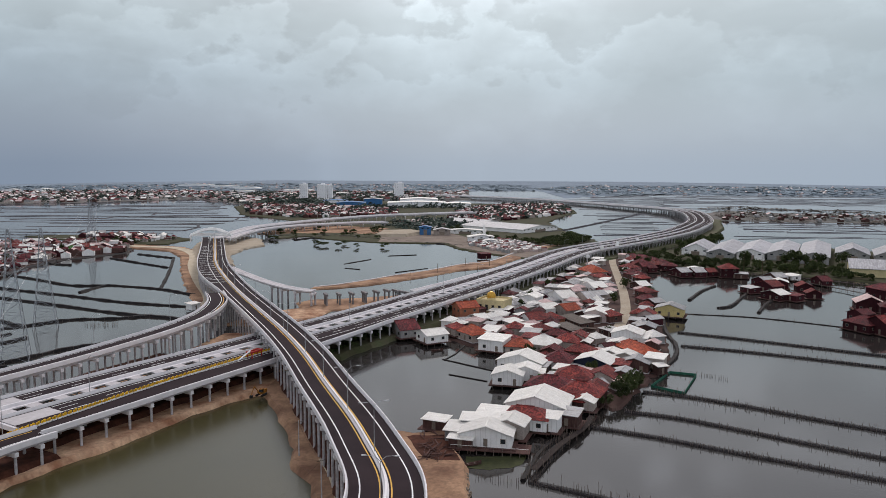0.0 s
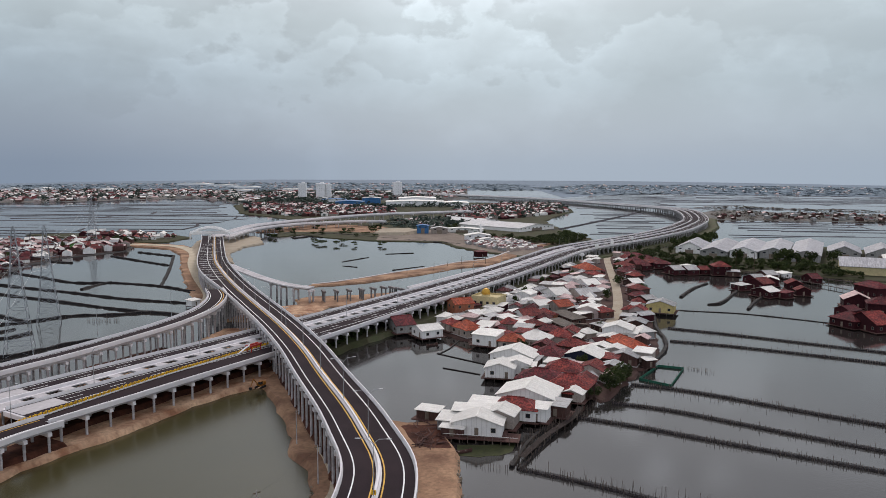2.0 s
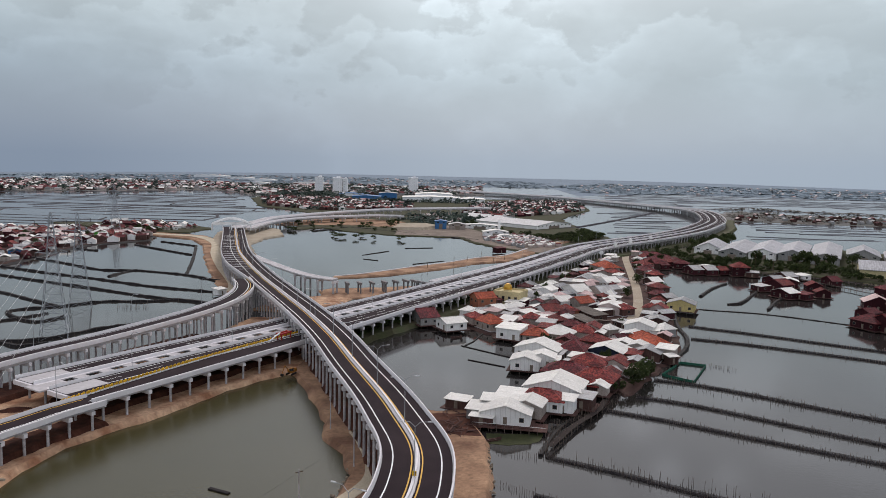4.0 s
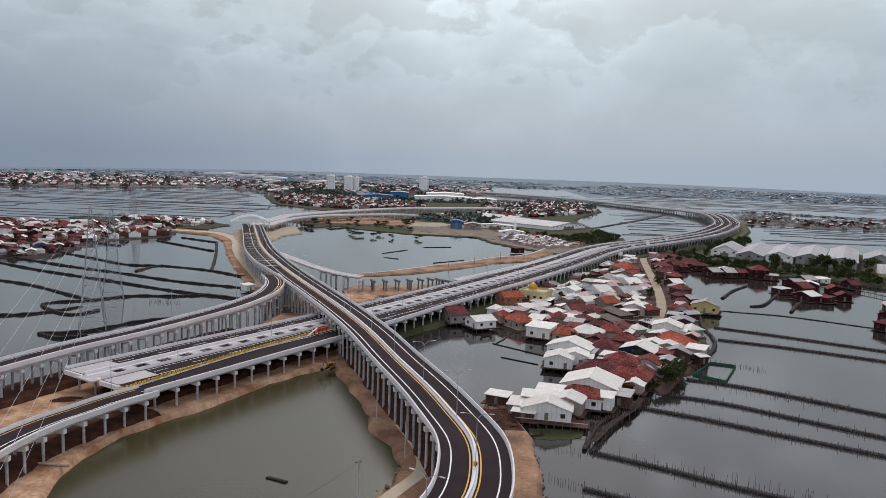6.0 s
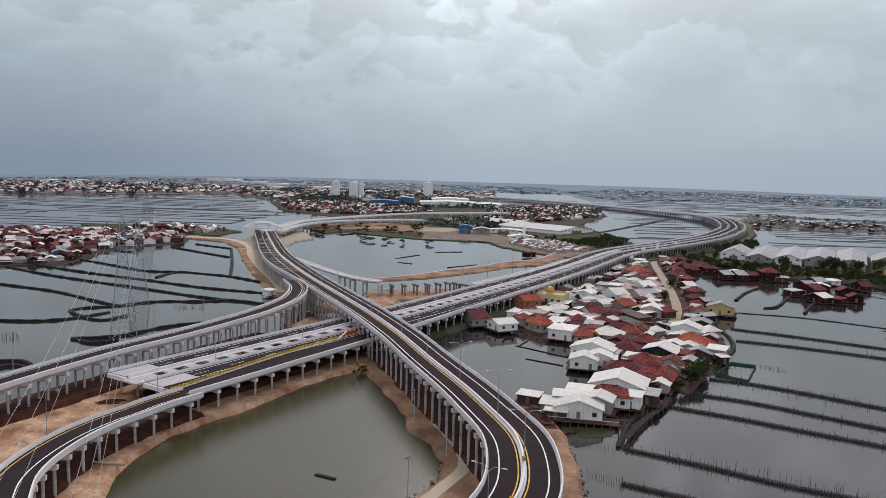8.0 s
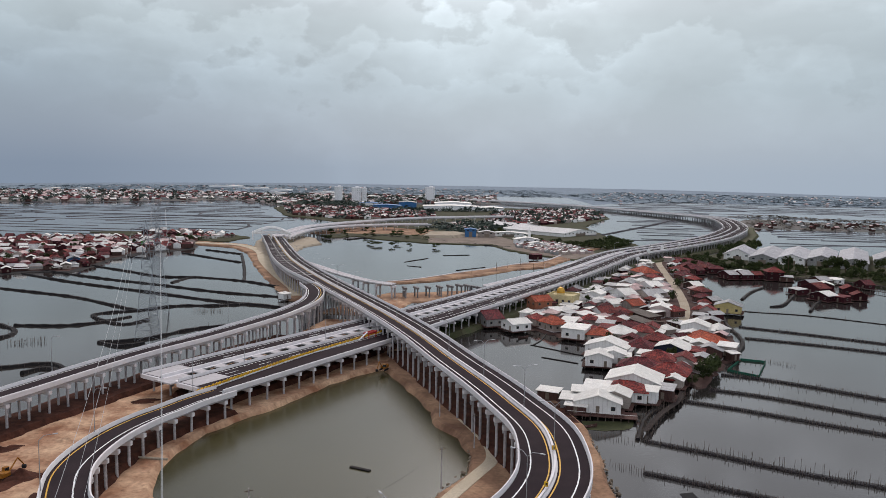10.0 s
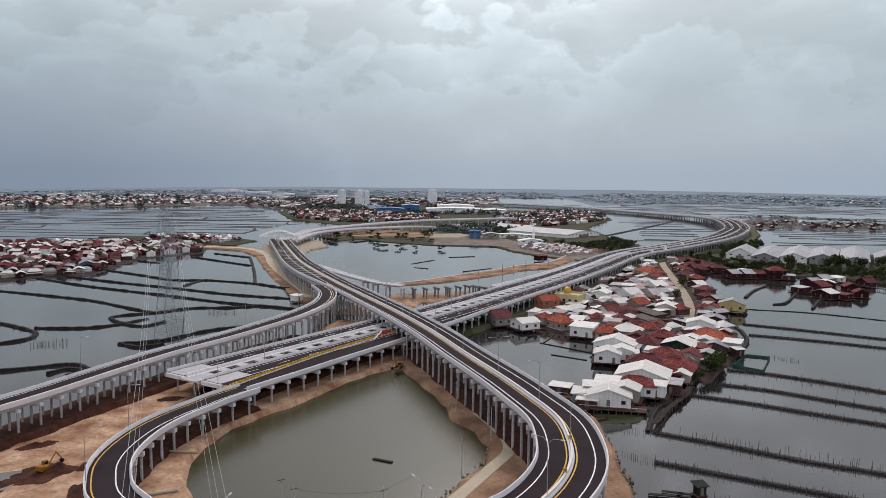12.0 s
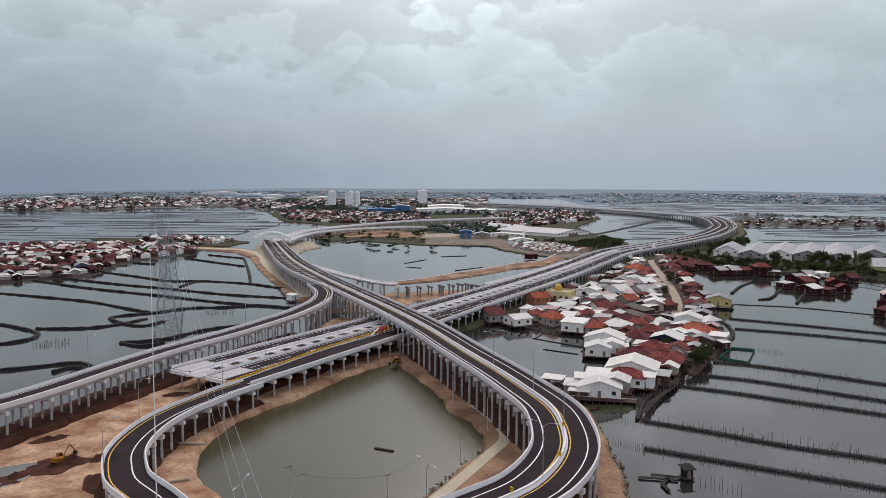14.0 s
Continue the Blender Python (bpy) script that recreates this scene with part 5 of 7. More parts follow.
def boat(x, y, yaw, length=5.0):
    ob = empty("boat", pose(x, y, 0.0, 0, 0, yaw), "small weathered wooden fishing boat on the water", "boat", "boats")
    bm = bmesh.new()
    prev = None
    for i in range(9):
        u = i / 8
        w_ = 0.62 * math.sin(math.pi * min(1, max(0.06, u * 0.94 + 0.05))) ** 0.7
        x_ = (u - 0.5) * length
        s_ = 0.45 + 0.5 * (2 * u - 1) ** 2
        ring = [bm.verts.new(p) for p in ((x_, -w_, s_), (x_, -w_ * 0.6, -0.1), (x_, w_ * 0.6, -0.1), (x_, w_, s_), (x_, w_ * 0.8, s_ - 0.02), (x_, w_ * 0.45, 0.06), (x_, -w_ * 0.45, 0.06), (x_, -w_ * 0.8, s_ - 0.02))]
        if prev:
            for j in range(8):
                bm.faces.new((prev[j], prev[(j + 1) % 8], ring[(j + 1) % 8], ring[j]))
        prev = ring
    bmesh.ops.recalc_face_normals(bm, faces=bm.faces)
    part("hull", bm, "w_wood", ob)
    for x_ in (-0.8, 0.9):
        bm = bmesh.new()
        box(bm, x_, 0, 0.4, 0.3, 1.0, 0.06)
        part("thwart", bm, "bamboo", ob)
    return ob


boat(6.5, 168.3, 20)
boat(31, 244, 60)
boat(40, 199, 55)
boat(-2, 276, 30)

# ---------------------------------------------------------------- light houses for the farther hamlets
BOX_W = {k: mesh_of("wall_mesh", lambda bm: box(bm, 0, 0, 0.5, 1, 1, 1), WALLS[k]) for k in ("white", "plaster", "wood", "redwood", "pink")}
BOX_W["green"] = mesh_of("wall_mesh", lambda bm: box(bm, 0, 0, 0.5, 1, 1, 1), "w_green")
BOX_W["blue"] = mesh_of("wall_mesh", lambda bm: box(bm, 0, 0, 0.5, 1, 1, 1), "blue")
SMALL_ROOFS = {}
for _k in ("white", "zinc", "red", "dark", "orange", "pink"):
    SMALL_ROOFS["gable", _k] = mesh_of("roof_mesh", lambda bm: gable_roof(bm, 1, 1, 0.24, 0.07, 0.03), _k)
    SMALL_ROOFS["hip", _k] = mesh_of("roof_mesh", lambda bm: hip_roof(bm, 1, 1.3, 0.30, 0.07, 0.03), _k)


def small_home(x, y, w, d, yaw, h, shape, roof, wall, z=0.6, group="hamlet houses"):
    words = {**WALL_WORDS, "green": "green walls", "blue": "blue walls"}
    ob = empty("house", pose(x, y, z, 0, 0, yaw), f"small {ROOF_WORDS[roof]} roofed house with {words[wall]}", "house", group)
    wl_ = shared("wall", BOX_W[wall], ob, Matrix.Diagonal((w, d, h, 1)))
    shared("roof", SMALL_ROOFS[shape, roof], ob, Matrix.Translation((0, 0, h)) @ Matrix.Diagonal((w, d / (1.3 if shape == "hip" else 1), w * 0.85, 1)))
    for s in (-1, 1):
        shared("door" if s < 0 else "window", DOOR, wl_, Matrix.Translation((0.15, s * 0.5, 0.42)) @ Matrix.Diagonal((1.1 / w, 1.2 / d, 0.5, 1)))
    return ob


def inside(x, y, poly):
    hit = False
    for (x0, y0), (x1, y1) in zip(poly, poly[1:] + poly[:1]):
        if (y0 > y) != (y1 > y) and x < x0 + (y - y0) * (x1 - x0) / (y1 - y0):
            hit = not hit
    return hit


def scatter(poly, gap, count, seed):
    r = random.Random(seed)
    xs, ys = [p[0] for p in poly], [p[1] for p in poly]
    got = []
    for _ in range(count * 40):
        x, y = r.uniform(min(xs), max(xs)), r.uniform(min(ys), max(ys))
        if inside(x, y, poly) and all((x - a) ** 2 + (y - b) ** 2 > gap * gap for a, b in got):
            got.append((x, y))
            if len(got) == count:
                break
    return got


OUTLYING = []


def hamlet(poly, gap, count, seed, yaw, roofs, walls, group, single):
    """The nearest houses of a hamlet as single things; the places of the rest are kept for one joined quarter."""
    r = random.Random(seed)
    spots = sorted(scatter(poly, gap, count, seed), key=lambda p: math.hypot(p[0] + 60, p[1] - 100))
    for x, y in spots[:single]:
        small_home(x, y, r.uniform(4, 6.8), r.uniform(5, 8.5), yaw + r.choice((0, 90)) + r.uniform(-8, 8), r.uniform(2.2, 3.3), r.choice(("gable", "gable", "hip")), r.choice(roofs), r.choice(walls), group=group)
    OUTLYING.extend(spots[single:])


WEST_VILLAGE = [(-330, 395), (-309, 419), (-296, 440), (-272, 440), (-272, 474), (-276, 505), (-274, 540), (-246, 586), (-262, 640), (-302, 655), (-343, 654), (-389, 642), (-440, 625), (-560, 600), (-560, 560), (-420, 580), (-370, 540), (-380, 450), (-420, 380)]
land("hamlet_shore", "dark muddy shore below the western hamlet", [(x + 5, y - 6) for x, y in WEST_VILLAGE], 0.35, "mud", 2.5, seed=26)
land("hamlet_ground", "dark trodden ground of the western hamlet", WEST_VILLAGE, 0.6, "village_soil", 2.0, seed=21)
hamlet(WEST_VILLAGE, 6.0, 400, 22, 35, ("white", "red", "dark", "dark", "zinc", "zinc", "white", "dark", "white", "pink", "dark"), ("redwood", "wood", "redwood", "wood", "redwood", "white", "plaster"), "western hamlet houses", 110)
small_home(-283, 470, 8, 9, 30, 4.2, "gable", "zinc", "blue", group="western hamlet houses")
small_home(-283, 588, 11, 9, 30, 4.5, "gable", "white", "green", group="western hamlet houses")
GATE_HAMLET = [(-250, 662), (-238, 690), (-262, 708), (-320, 716), (-340, 704), (-300, 680)]
land("gate_hamlet_ground", "green and brown land behind the western fish ponds", [(-236, 645), (-226, 690), (-262, 722), (-330, 732), (-390, 716), (-350, 690), (-300, 664), (-262, 648)], 0.7, "yard", 2.5, seed=23)
hamlet(GATE_HAMLET, 7, 34, 24, 20, ("red", "dark", "white", "pink", "zinc", "red"), ("redwood", "white", "plaster"), "hamlet houses behind the toll gate", 8)

# ---------------------------------------------------------------- dykes and nets
for i, c in enumerate((
    [(-229.7, 575.7), (-194.7, 551.7)], [(-239.6, 550.7), (-209.6, 524.8), (-181.2, 501.0)], [(-194.7, 551.7), (-171.4, 475.8), (-154.1, 414.5)],
    [(-277.1, 473.5), (-236.8, 445.7), (-207.4, 425.5), (-186.5, 426.0)], [(-192.3, 402.1), (-190.1, 420.9), (-185.8, 426.0)], [(-185.8, 426.0), (-155.4, 414.4), (-132, 397), (-122, 392)],
    [(-284.8, 439.4), (-237.0, 412.8), (-195.7, 393.2), (-157.2, 373.3), (-123.6, 362.4), (-112, 358)], [(-292.3, 426.3), (-246.5, 396.6), (-189.2, 366.9), (-149.2, 345.8), (-117.3, 333.0), (-106, 328)],
    [(-330, 392), (-283.4, 374.9), (-251.4, 361.9), (-220.5, 348.0), (-191.1, 327.0), (-176.0, 316.5)], [(-176.0, 316.5), (-190.4, 306.2), (-184, 295), (-169.0, 285.4), (-162.9, 295.8)],
    [(-176.0, 316.5), (-162.2, 330.2), (-145.4, 332.5), (-130.5, 338.0), (-117.3, 333.0)], [(-260, 300), (-232.7, 288.1), (-217.3, 278.5), (-206.9, 270.5), (-202.7, 259.6), (-209.9, 249.2), (-230, 244)],
    [(-211.3, 278.6), (-191.3, 280.2), (-180.4, 289.0), (-173.1, 302.3)], [(-163.4, 251.9), (-154.6, 255.1), (-147.5, 260.5), (-141, 273), (-132.3, 283.3), (-118, 291)], [(-163.4, 251.9), (-152.9, 246.2), (-146.7, 252.2)],
    [(-210, 203), (-186.5, 209.1), (-175.9, 214.5), (-165.7, 219.9), (-157, 214)], [(-167.2, 207.1), (-164.2, 213.7), (-157.6, 211.0), (-160.1, 205.3)], [(-276, 542), (-268, 520), (-250, 512)],
)):
    dyke(c, 1.7, 0.8, posts=2.2 if i > 8 else 0, post_h=1.4, seed=40 + i)
for i, (c, net) in enumerate((
    ([(60.1, 224.5), (71.9, 219.8), (85.6, 210.8), (105.3, 195.8), (150, 165), (200, 130)], True), ([(50.2, 206.3), (64.1, 199.9), (79.2, 189.1), (95.0, 177.5), (140, 146), (190, 110)], True),
    ([(36.9, 194.2), (53.4, 185.6), (69.5, 175.4), (88.1, 164.1), (130, 138), (180, 104)], True), ([(18.9, 158.3), (33.0, 150.3), (50.2, 139.3), (68.4, 130.2), (110, 106), (160, 75)], True),
    ([(13.7, 137.7), (32.4, 127.7), (47.8, 119.6), (59.6, 113.6), (100, 92), (150, 62)], True), ([(95.5, 306.9), (118.5, 294.0), (149.4, 274.1), (190, 248)], True), ([(89.5, 283.6), (110.4, 274.7), (140.8, 257.8), (185, 230)], True),
    ([(33.8, 189.7), (26.3, 174.8), (18.9, 158.3)], True), ([(30.8, 188.4), (23.4, 176.5), (17.3, 159.3)], False),
)):
    dyke(c, 1.15 if i > 6 else 0.4 if i > 4 else 0.8, 0.5 if i > 6 else 0.2, "mud", posts=0.5, post_h=1.35, label="net fence and low mud bank between fish ponds", seed=60 + i, net=net)
for i, c in enumerate((
    [(96.7, 332.1), (90.7, 306.9), (88.4, 287.2), (83.6, 269.6), (75.1, 253.7), (67.8, 243.0)], [(124.4, 382.7), (138.9, 408.7), (153.1, 427.9)], [(131, 361), (140.1, 367.3), (162.2, 404.6), (177.0, 428.3)], [(145.8, 349.5), (159.7, 373.4), (175.5, 394.0)],
    [(105, 352), (115.2, 345.5), (140.5, 337.7), (172.6, 315.3)],
)):
    dyke(c, 1.5 if i < 4 else 0.7, 0.8 if i < 4 else 0.3, posts=2.0, post_h=1.2, seed=80 + i)


def stakes(name, label, pts, spread, count, h, mat, seed):
    """Loose bamboo stakes standing in the water."""
    r = random.Random(seed)
    bm = bmesh.new()
    line_, at_ = smooth_line([(x, y, 0) for x, y in pts], 1.0)
    for i in range(count):
        s_ = at_[-1] * i / count
        x = np.interp(s_, at_, line_[:, 0]) + r.uniform(-spread, spread)
        y = np.interp(s_, at_, line_[:, 1]) + r.uniform(-spread, spread)
        rod(bm, (x, y, -0.6), (x + r.uniform(-0.2, 0.2), y + r.uniform(-0.2, 0.2), h * r.uniform(0.5, 1.2)), 0.05, 4)
    return tagged(link_mesh(name, bm, mat), label, "stakes", kind="stuff")


stakes("stakes", "bamboo stakes standing in open water", [(7.2, 142.8), (13.7, 137.7)], 0.15, 14, 1.4, "bamboo", 1)
stakes("stakes", "bamboo stakes standing in open water", [(7.2, 161.6), (16.9, 157.8)], 0.2, 16, 1.2, "bamboo", 2)
stakes("stakes", "bamboo stakes standing in open water", [(21, 117.4), (29.0, 112.7)], 0.15, 10, 1.8, "bamboo", 3)
stakes("stakes", "bamboo stakes standing in open water", [(66, 222), (100, 200)], 3.0, 40, 1.6, "bamboo", 4)
stakes("stakes", "bamboo stakes standing in open water", [(25, 158), (70, 132)], 2.0, 44, 1.6, "bamboo", 5)
stakes("stakes", "bamboo stakes standing in open water", [(83.5, 244.1), (91.1, 237.8)], 0.4, 20, 1.2, "bamboo", 6)
stakes("stakes", "bamboo stakes of a fish trap in open water", [(-195, 247.5), (-183.9, 252.6)], 1.2, 46, 1.9, "bamboo", 7)
stakes("stakes", "bamboo stakes of a fish trap in open water", [(-150, 318), (-138, 320)], 1.5, 40, 1.5, "bamboo", 8)
stakes("stakes", "dark stakes along the village shore", [(20, 176), (34, 190), (48, 208)], 1.2, 60, 2.2, "bamboo", 9)

# net cage with green sides, and its hut
cage = empty("net_cage", Matrix.Identity(4), "fish cage of green netting on stakes", "fish cage")
corners = [(64.0, 230.2), (72.0, 223.0), (82.1, 243.0), (74.5, 246.2)]
for (x0, y0), (x1, y1) in zip(corners, corners[1:] + corners[:1]):
    d_ = Vector((x1 - x0, y1 - y0, 0))
    bm = bmesh.new()
    box(bm, (x0 + x1) / 2, (y0 + y1) / 2, 0.35, d_.length, 0.12, 0.8, math.atan2(d_.y, d_.x), 0.03)
    part("net_side", bm, "green_net", cage)
    for u in range(5):
        bm = bmesh.new()
        p = Vector((x0, y0, 0)) + d_ * u / 5
        rod(bm, (p.x, p.y, -0.6), (p.x, p.y, 1.7), 0.06, 5)
        part("stake", bm, "bamboo", cage)


def hut(x, y, w, d, yaw, label, mats=("w_wood", "white"), h=2.4, base=0.9):
    """A small guard hut on posts, open below."""
    ob = empty("guard_hut", pose(x, y, base, 0, 0, yaw), label, "hut")
    bm = bmesh.new()
    box(bm, 0, 0, -0.1, w + 0.6, d + 0.6, 0.2)
    part("floor", bm, "w_wood", ob)
    bm = bmesh.new()
    box(bm, 0, 0, h / 2, w, d, h)
    wall_ = part("wall", bm, mats[0], ob)
    shared("door", DOOR, wall_, Matrix.Translation((0, -d / 2, 0.95)) @ Matrix.Diagonal((0.8, 1, 1.8, 1)))
    bm = bmesh.new()
    shed_roof(bm, w, d, 0.5)
    part("roof", bm, mats[1], ob).location.z = h
    for i in (-1, 1):
        for j in (-1, 1):
            shared("stilt", STILT, ob, Matrix.Translation((i * w / 2, j * d / 2, -base - 0.8)) @ Matrix.Diagonal((1, 1, base + 0.75, 1)))
    return ob


hut(70.5, 243.5, 3.4, 3.0, 20, "small white-roofed guard hut at the fish cage")
hut(18.4, 119.3, 2.0, 1.8, 15, "dark guard hut standing over the fish pond", ("rubber", "rubber"), 1.9, 0.5)
hut(29.6, 549.1, 8, 6, 30, "red-walled hut on the lagoon causeway", ("w_redwood", "dark"), 3.4)
hut(-116, 352, 5, 4, 60, "white site hut on the embankment", ("w_white", "white"), 2.6)
dock = empty("dock", Matrix.Identity(4), "rough plank dock at the guard hut", "dock")
for a, b in (((7.8, 119.4), (16.1, 118.0)), ((11, 121), (19.6, 118.6)), ((14.9, 120.2), (12.0, 115.5)), ((12.0, 115.5), (12.5, 112))):
    d_ = Vector((b[0] - a[0], b[1] - a[1], 0))
    bm = bmesh.new()
    box(bm, (a[0] + b[0]) / 2, (a[1] + b[1]) / 2, 0.35, d_.length, 0.9, 0.18, math.atan2(d_.y, d_.x))
    part("plank", bm, "mud", dock)
    for p in (a, b):
        bm = bmesh.new()
        rod(bm, (*p, -0.8), (*p, 0.5), 0.09, 5)
        part("post", bm, "bamboo", dock)

# ---------------------------------------------------------------- trees
def leaf_cloud(seed, lobes, leaves, size, squash=0.8):
    """A crown of many small leaf clumps in several lobes, with gaps."""
    r = random.Random(seed)
    verts, faces = [], []
    cs = []
    for i in range(lobes):
        a, q = r.uniform(0, 6.28), r.uniform(0.15, 0.75)
        cs.append((math.cos(a) * q, math.sin(a) * q, r.uniform(0.45, 1.25), r.uniform(0.28, 0.5)))
    for i in range(leaves):
        cx, cy, cz, cr = r.choice(cs)
        v = Vector((r.gauss(0, 1), r.gauss(0, 1), r.gauss(0, 1))).normalized() * cr * r.uniform(0.55, 1.05)
        p = Vector((cx + v.x, cy + v.y, cz + v.z * squash))
        u = Vector((r.gauss(0, 1), r.gauss(0, 1), r.gauss(0, 0.6))).normalized()
        w = u.cross(Vector((r.gauss(0, 1), r.gauss(0, 1), r.gauss(0, 1)))).normalized()
        s_ = size * r.uniform(0.6, 1.4)
        k = len(verts)
        verts += [tuple(p - u * s_), tuple(p + w * s_ * 0.6), tuple(p + u * s_), tuple(p - w * s_ * 0.6 + Vector((0, 0, s_ * 0.25)))]
        faces += [(k, k + 1, k + 2), (k, k + 2, k + 3)]
    me = bpy.data.meshes.new("crown_mesh")
    me.from_pydata(verts, [], faces)
    me.materials.append(M["leaf"])
    return me


def trunk_mesh(bm, seed):
    r = random.Random(seed)
    rod(bm, (0, 0, -0.1), (0.03, 0.02, 0.55), 0.07, 7, 0.045)
    for i in range(4):
        a = i * 1.6 + r.uniform(-0.4, 0.4)
        rod(bm, (0.03, 0.02, r.uniform(0.35, 0.55)), (0.4 * math.cos(a), 0.4 * math.sin(a), r.uniform(0.8, 1.1)), 0.04, 5, 0.012)


CROWNS = [leaf_cloud(s_, 7 + s_, 900, 0.085) for s_ in range(4)]
TRUNKS = [mesh_of("trunk_mesh", lambda bm, s_=s_: trunk_mesh(bm, s_), "trunk") for s_ in range(4)]
BUSHES = [leaf_cloud(20 + s_, 6, 420, 0.13, 0.55) for s_ in range(3)]


def tree(x, y, height, spread, z=0.5, label="broad leafy tree with a dense green crown", group="trees"):
    r = random.Random(int(x * 17 + y * 5))
    ob = empty("tree", pose(x, y, z, 0, 0, r.uniform(0, 360)), label, "tree", group)
    k = r.randrange(4)
    m = Matrix.Diagonal((spread, spread, height / 1.6, 1))
    shared("trunk", TRUNKS[k], ob, m)
    shared("crown", CROWNS[k], ob, m)
    return ob


def bush(x, y, h, spread, z=0.4, label="low green bush", group="bushes", name="bush"):
    r = random.Random(int(x * 11 + y * 3))
    ob = new(name, r.choice(BUSHES))
    ob.matrix_basis = pose(x, y, z - 0.35 * h, 0, 0, r.uniform(0, 360)) @ Matrix.Diagonal((spread, spread, h, 1))
    return tagged(ob, label, "bush", group)


for x, y, h_, s_ in ((56, 222, 7.5, 4.6), (52, 217, 6, 3.6), (45, 209, 4, 2.6), (60, 229, 5, 3.2)):
    tree(x, y, h_, s_, label="leafy tree at the village shore", group="village trees")
for x, y in ((48, 240), (30, 262), (66, 300), (84, 372), (100, 420), (112, 470), (118, 500), (58, 412), (44, 380), (80, 450), (36, 352), (107, 392)):
    tree(x, y, rnd.uniform(4, 6.5), rnd.uniform(2.2, 3.4), label="small green tree between the houses", group="village trees")
for x, y in scatter([(134, 506), (152, 508), (182, 484), (216, 474), (252, 448), (262, 470), (262, 500), (235, 512), (205, 520), (185, 540), (165, 590), (136, 570)], 6.5, 50, 31):
    tree(x, y, rnd.uniform(3.5, 7.5), rnd.uniform(2.6, 4.6), group="trees before the warehouses")
for x, y in ((240, 506), (234, 510), (228, 508), (204, 514), (247, 500), (272, 520)):
    tree(x, y, rnd.uniform(10, 12.5), rnd.uniform(5, 7), group="trees before the warehouses")
for x, y in scatter([(186, 606), (204, 604), (236, 650), (250, 690), (236, 682), (206, 640)], 6, 16, 33):
    tree(x, y, rnd.uniform(6, 10), rnd.uniform(4, 6), group="trees before the warehouses")
for x, y in scatter([(-40, 262), (-30, 284), (-8, 330), (4, 340), (-12, 334), (-34, 290)], 2.2, 60, 34):
    bush(x, y, rnd.uniform(1.4, 3.0), rnd.uniform(1.4, 2.4), 0.9, "bush on the overgrown bank", "bushes by the viaduct")
for x, y in ((-108.7, 650.8), (-104, 640), (-99.5, 635.3), (-86.6, 630.6), (-84, 651), (-70.3, 626), (-158, 700), (-150, 689), (-153.5, 692), (-138.8, 720.8), (-93.6, 722), (-88, 726), (-78.3, 703.5), (-71, 722.7), (-66.7, 750), (-120, 716), (-112, 722), (-49, 626.5), (-98, 640), (-60, 700)):
    bush(x, y, rnd.uniform(1.8, 2.5), rnd.uniform(3.0, 5.0), 1.1, "mangrove clump standing in the lagoon", "mangroves", "mangrove")
for x, y in scatter([(6, 800), (36, 715), (64, 672), (88, 630), (106, 628), (132, 680), (124, 735), (112, 700), (80, 662), (56, 682), (28, 740), (14, 800)], 5, 75, 35):
    tree(x, y, rnd.uniform(3.5, 6.5), rnd.uniform(3, 5), group="trees beside the far warehouses")
for x, y in scatter([(-320, 660), (-262, 650), (-240, 690), (-300, 690)], 6, 20, 36):
    bush(x, y, rnd.uniform(1.5, 3), rnd.uniform(3, 5), 0.8, "bush on the green bank", "bushes by the hamlet")
for x, y in scatter(WEST_VILLAGE, 22, 22, 37):
    tree(x, y, rnd.uniform(5, 8), rnd.uniform(2.6, 4), group="hamlet trees")

for x, y in scatter([(140, 512), (152, 506), (182, 482), (216, 471), (258, 440), (262, 470), (235, 508), (200, 516), (180, 535), (160, 585), (146, 560)], 4.2, 78, 38):
    bush(x, y, rnd.uniform(2.2, 4.2), rnd.uniform(2.6, 4.2), 0.6, "dense green bush before the warehouses", "bushes before the warehouses")

# ---------------------------------------------------------------- street lamps
def arm_lamp(bm, side):
    rod(bm, (0, 0, 8.9), (side * 0.9, 0, 9.75), 0.06, 6, 0.05)
    rod(bm, (side * 0.9, 0, 9.75), (side * 2.3, 0, 9.85), 0.05, 6, 0.045)


POLE = mesh_of("pole_mesh", lambda bm: rod(bm, (0, 0, 0), (0, 0, 9.0), 0.09, 8, 0.05), "steel")
ARM = {s_: mesh_of("arm_mesh", lambda bm, s_=s_: arm_lamp(bm, s_), "steel") for s_ in (-1, 1)}
HEAD = mesh_of("head_mesh", lambda bm: box(bm, 0, 0, 0, 0.85, 0.3, 0.14, bevel=0.04), "lamp_head")


def street_lamp(x, y, z, ang, sides, group):
    ob = empty("street_lamp", Matrix.Translation((x, y, z)) @ Matrix.Rotation(ang, 4, "Z"), f"grey steel street lamp with {'two arms' if len(sides) > 1 else 'one arm'} on the viaduct", "street lamp", group)
    shared("pole", POLE, ob, Matrix.Identity(4))
    for s_ in sides:
        arm = shared("arm", ARM[s_], ob, Matrix.Identity(4))
        shared("lamp_head", HEAD, arm, Matrix.Translation((s_ * 2.6, 0, 9.84)))
    return ob


def lamps_along(line_, at_, offset, z, start, stop, gap, sides, group):
    n_ = lefts(line_)
    s_ = start
    while s_ < min(stop, at_[-1]):
        p = [np.interp(s_, at_, line_[:, k]) for k in range(3)]
        q = [np.interp(s_, at_, n_[:, k]) for k in range(2)]
        street_lamp(p[0] + q[0] * offset, p[1] + q[1] * offset, p[2] + z, math.atan2(q[1], q[0]), sides, group)
        s_ += gap


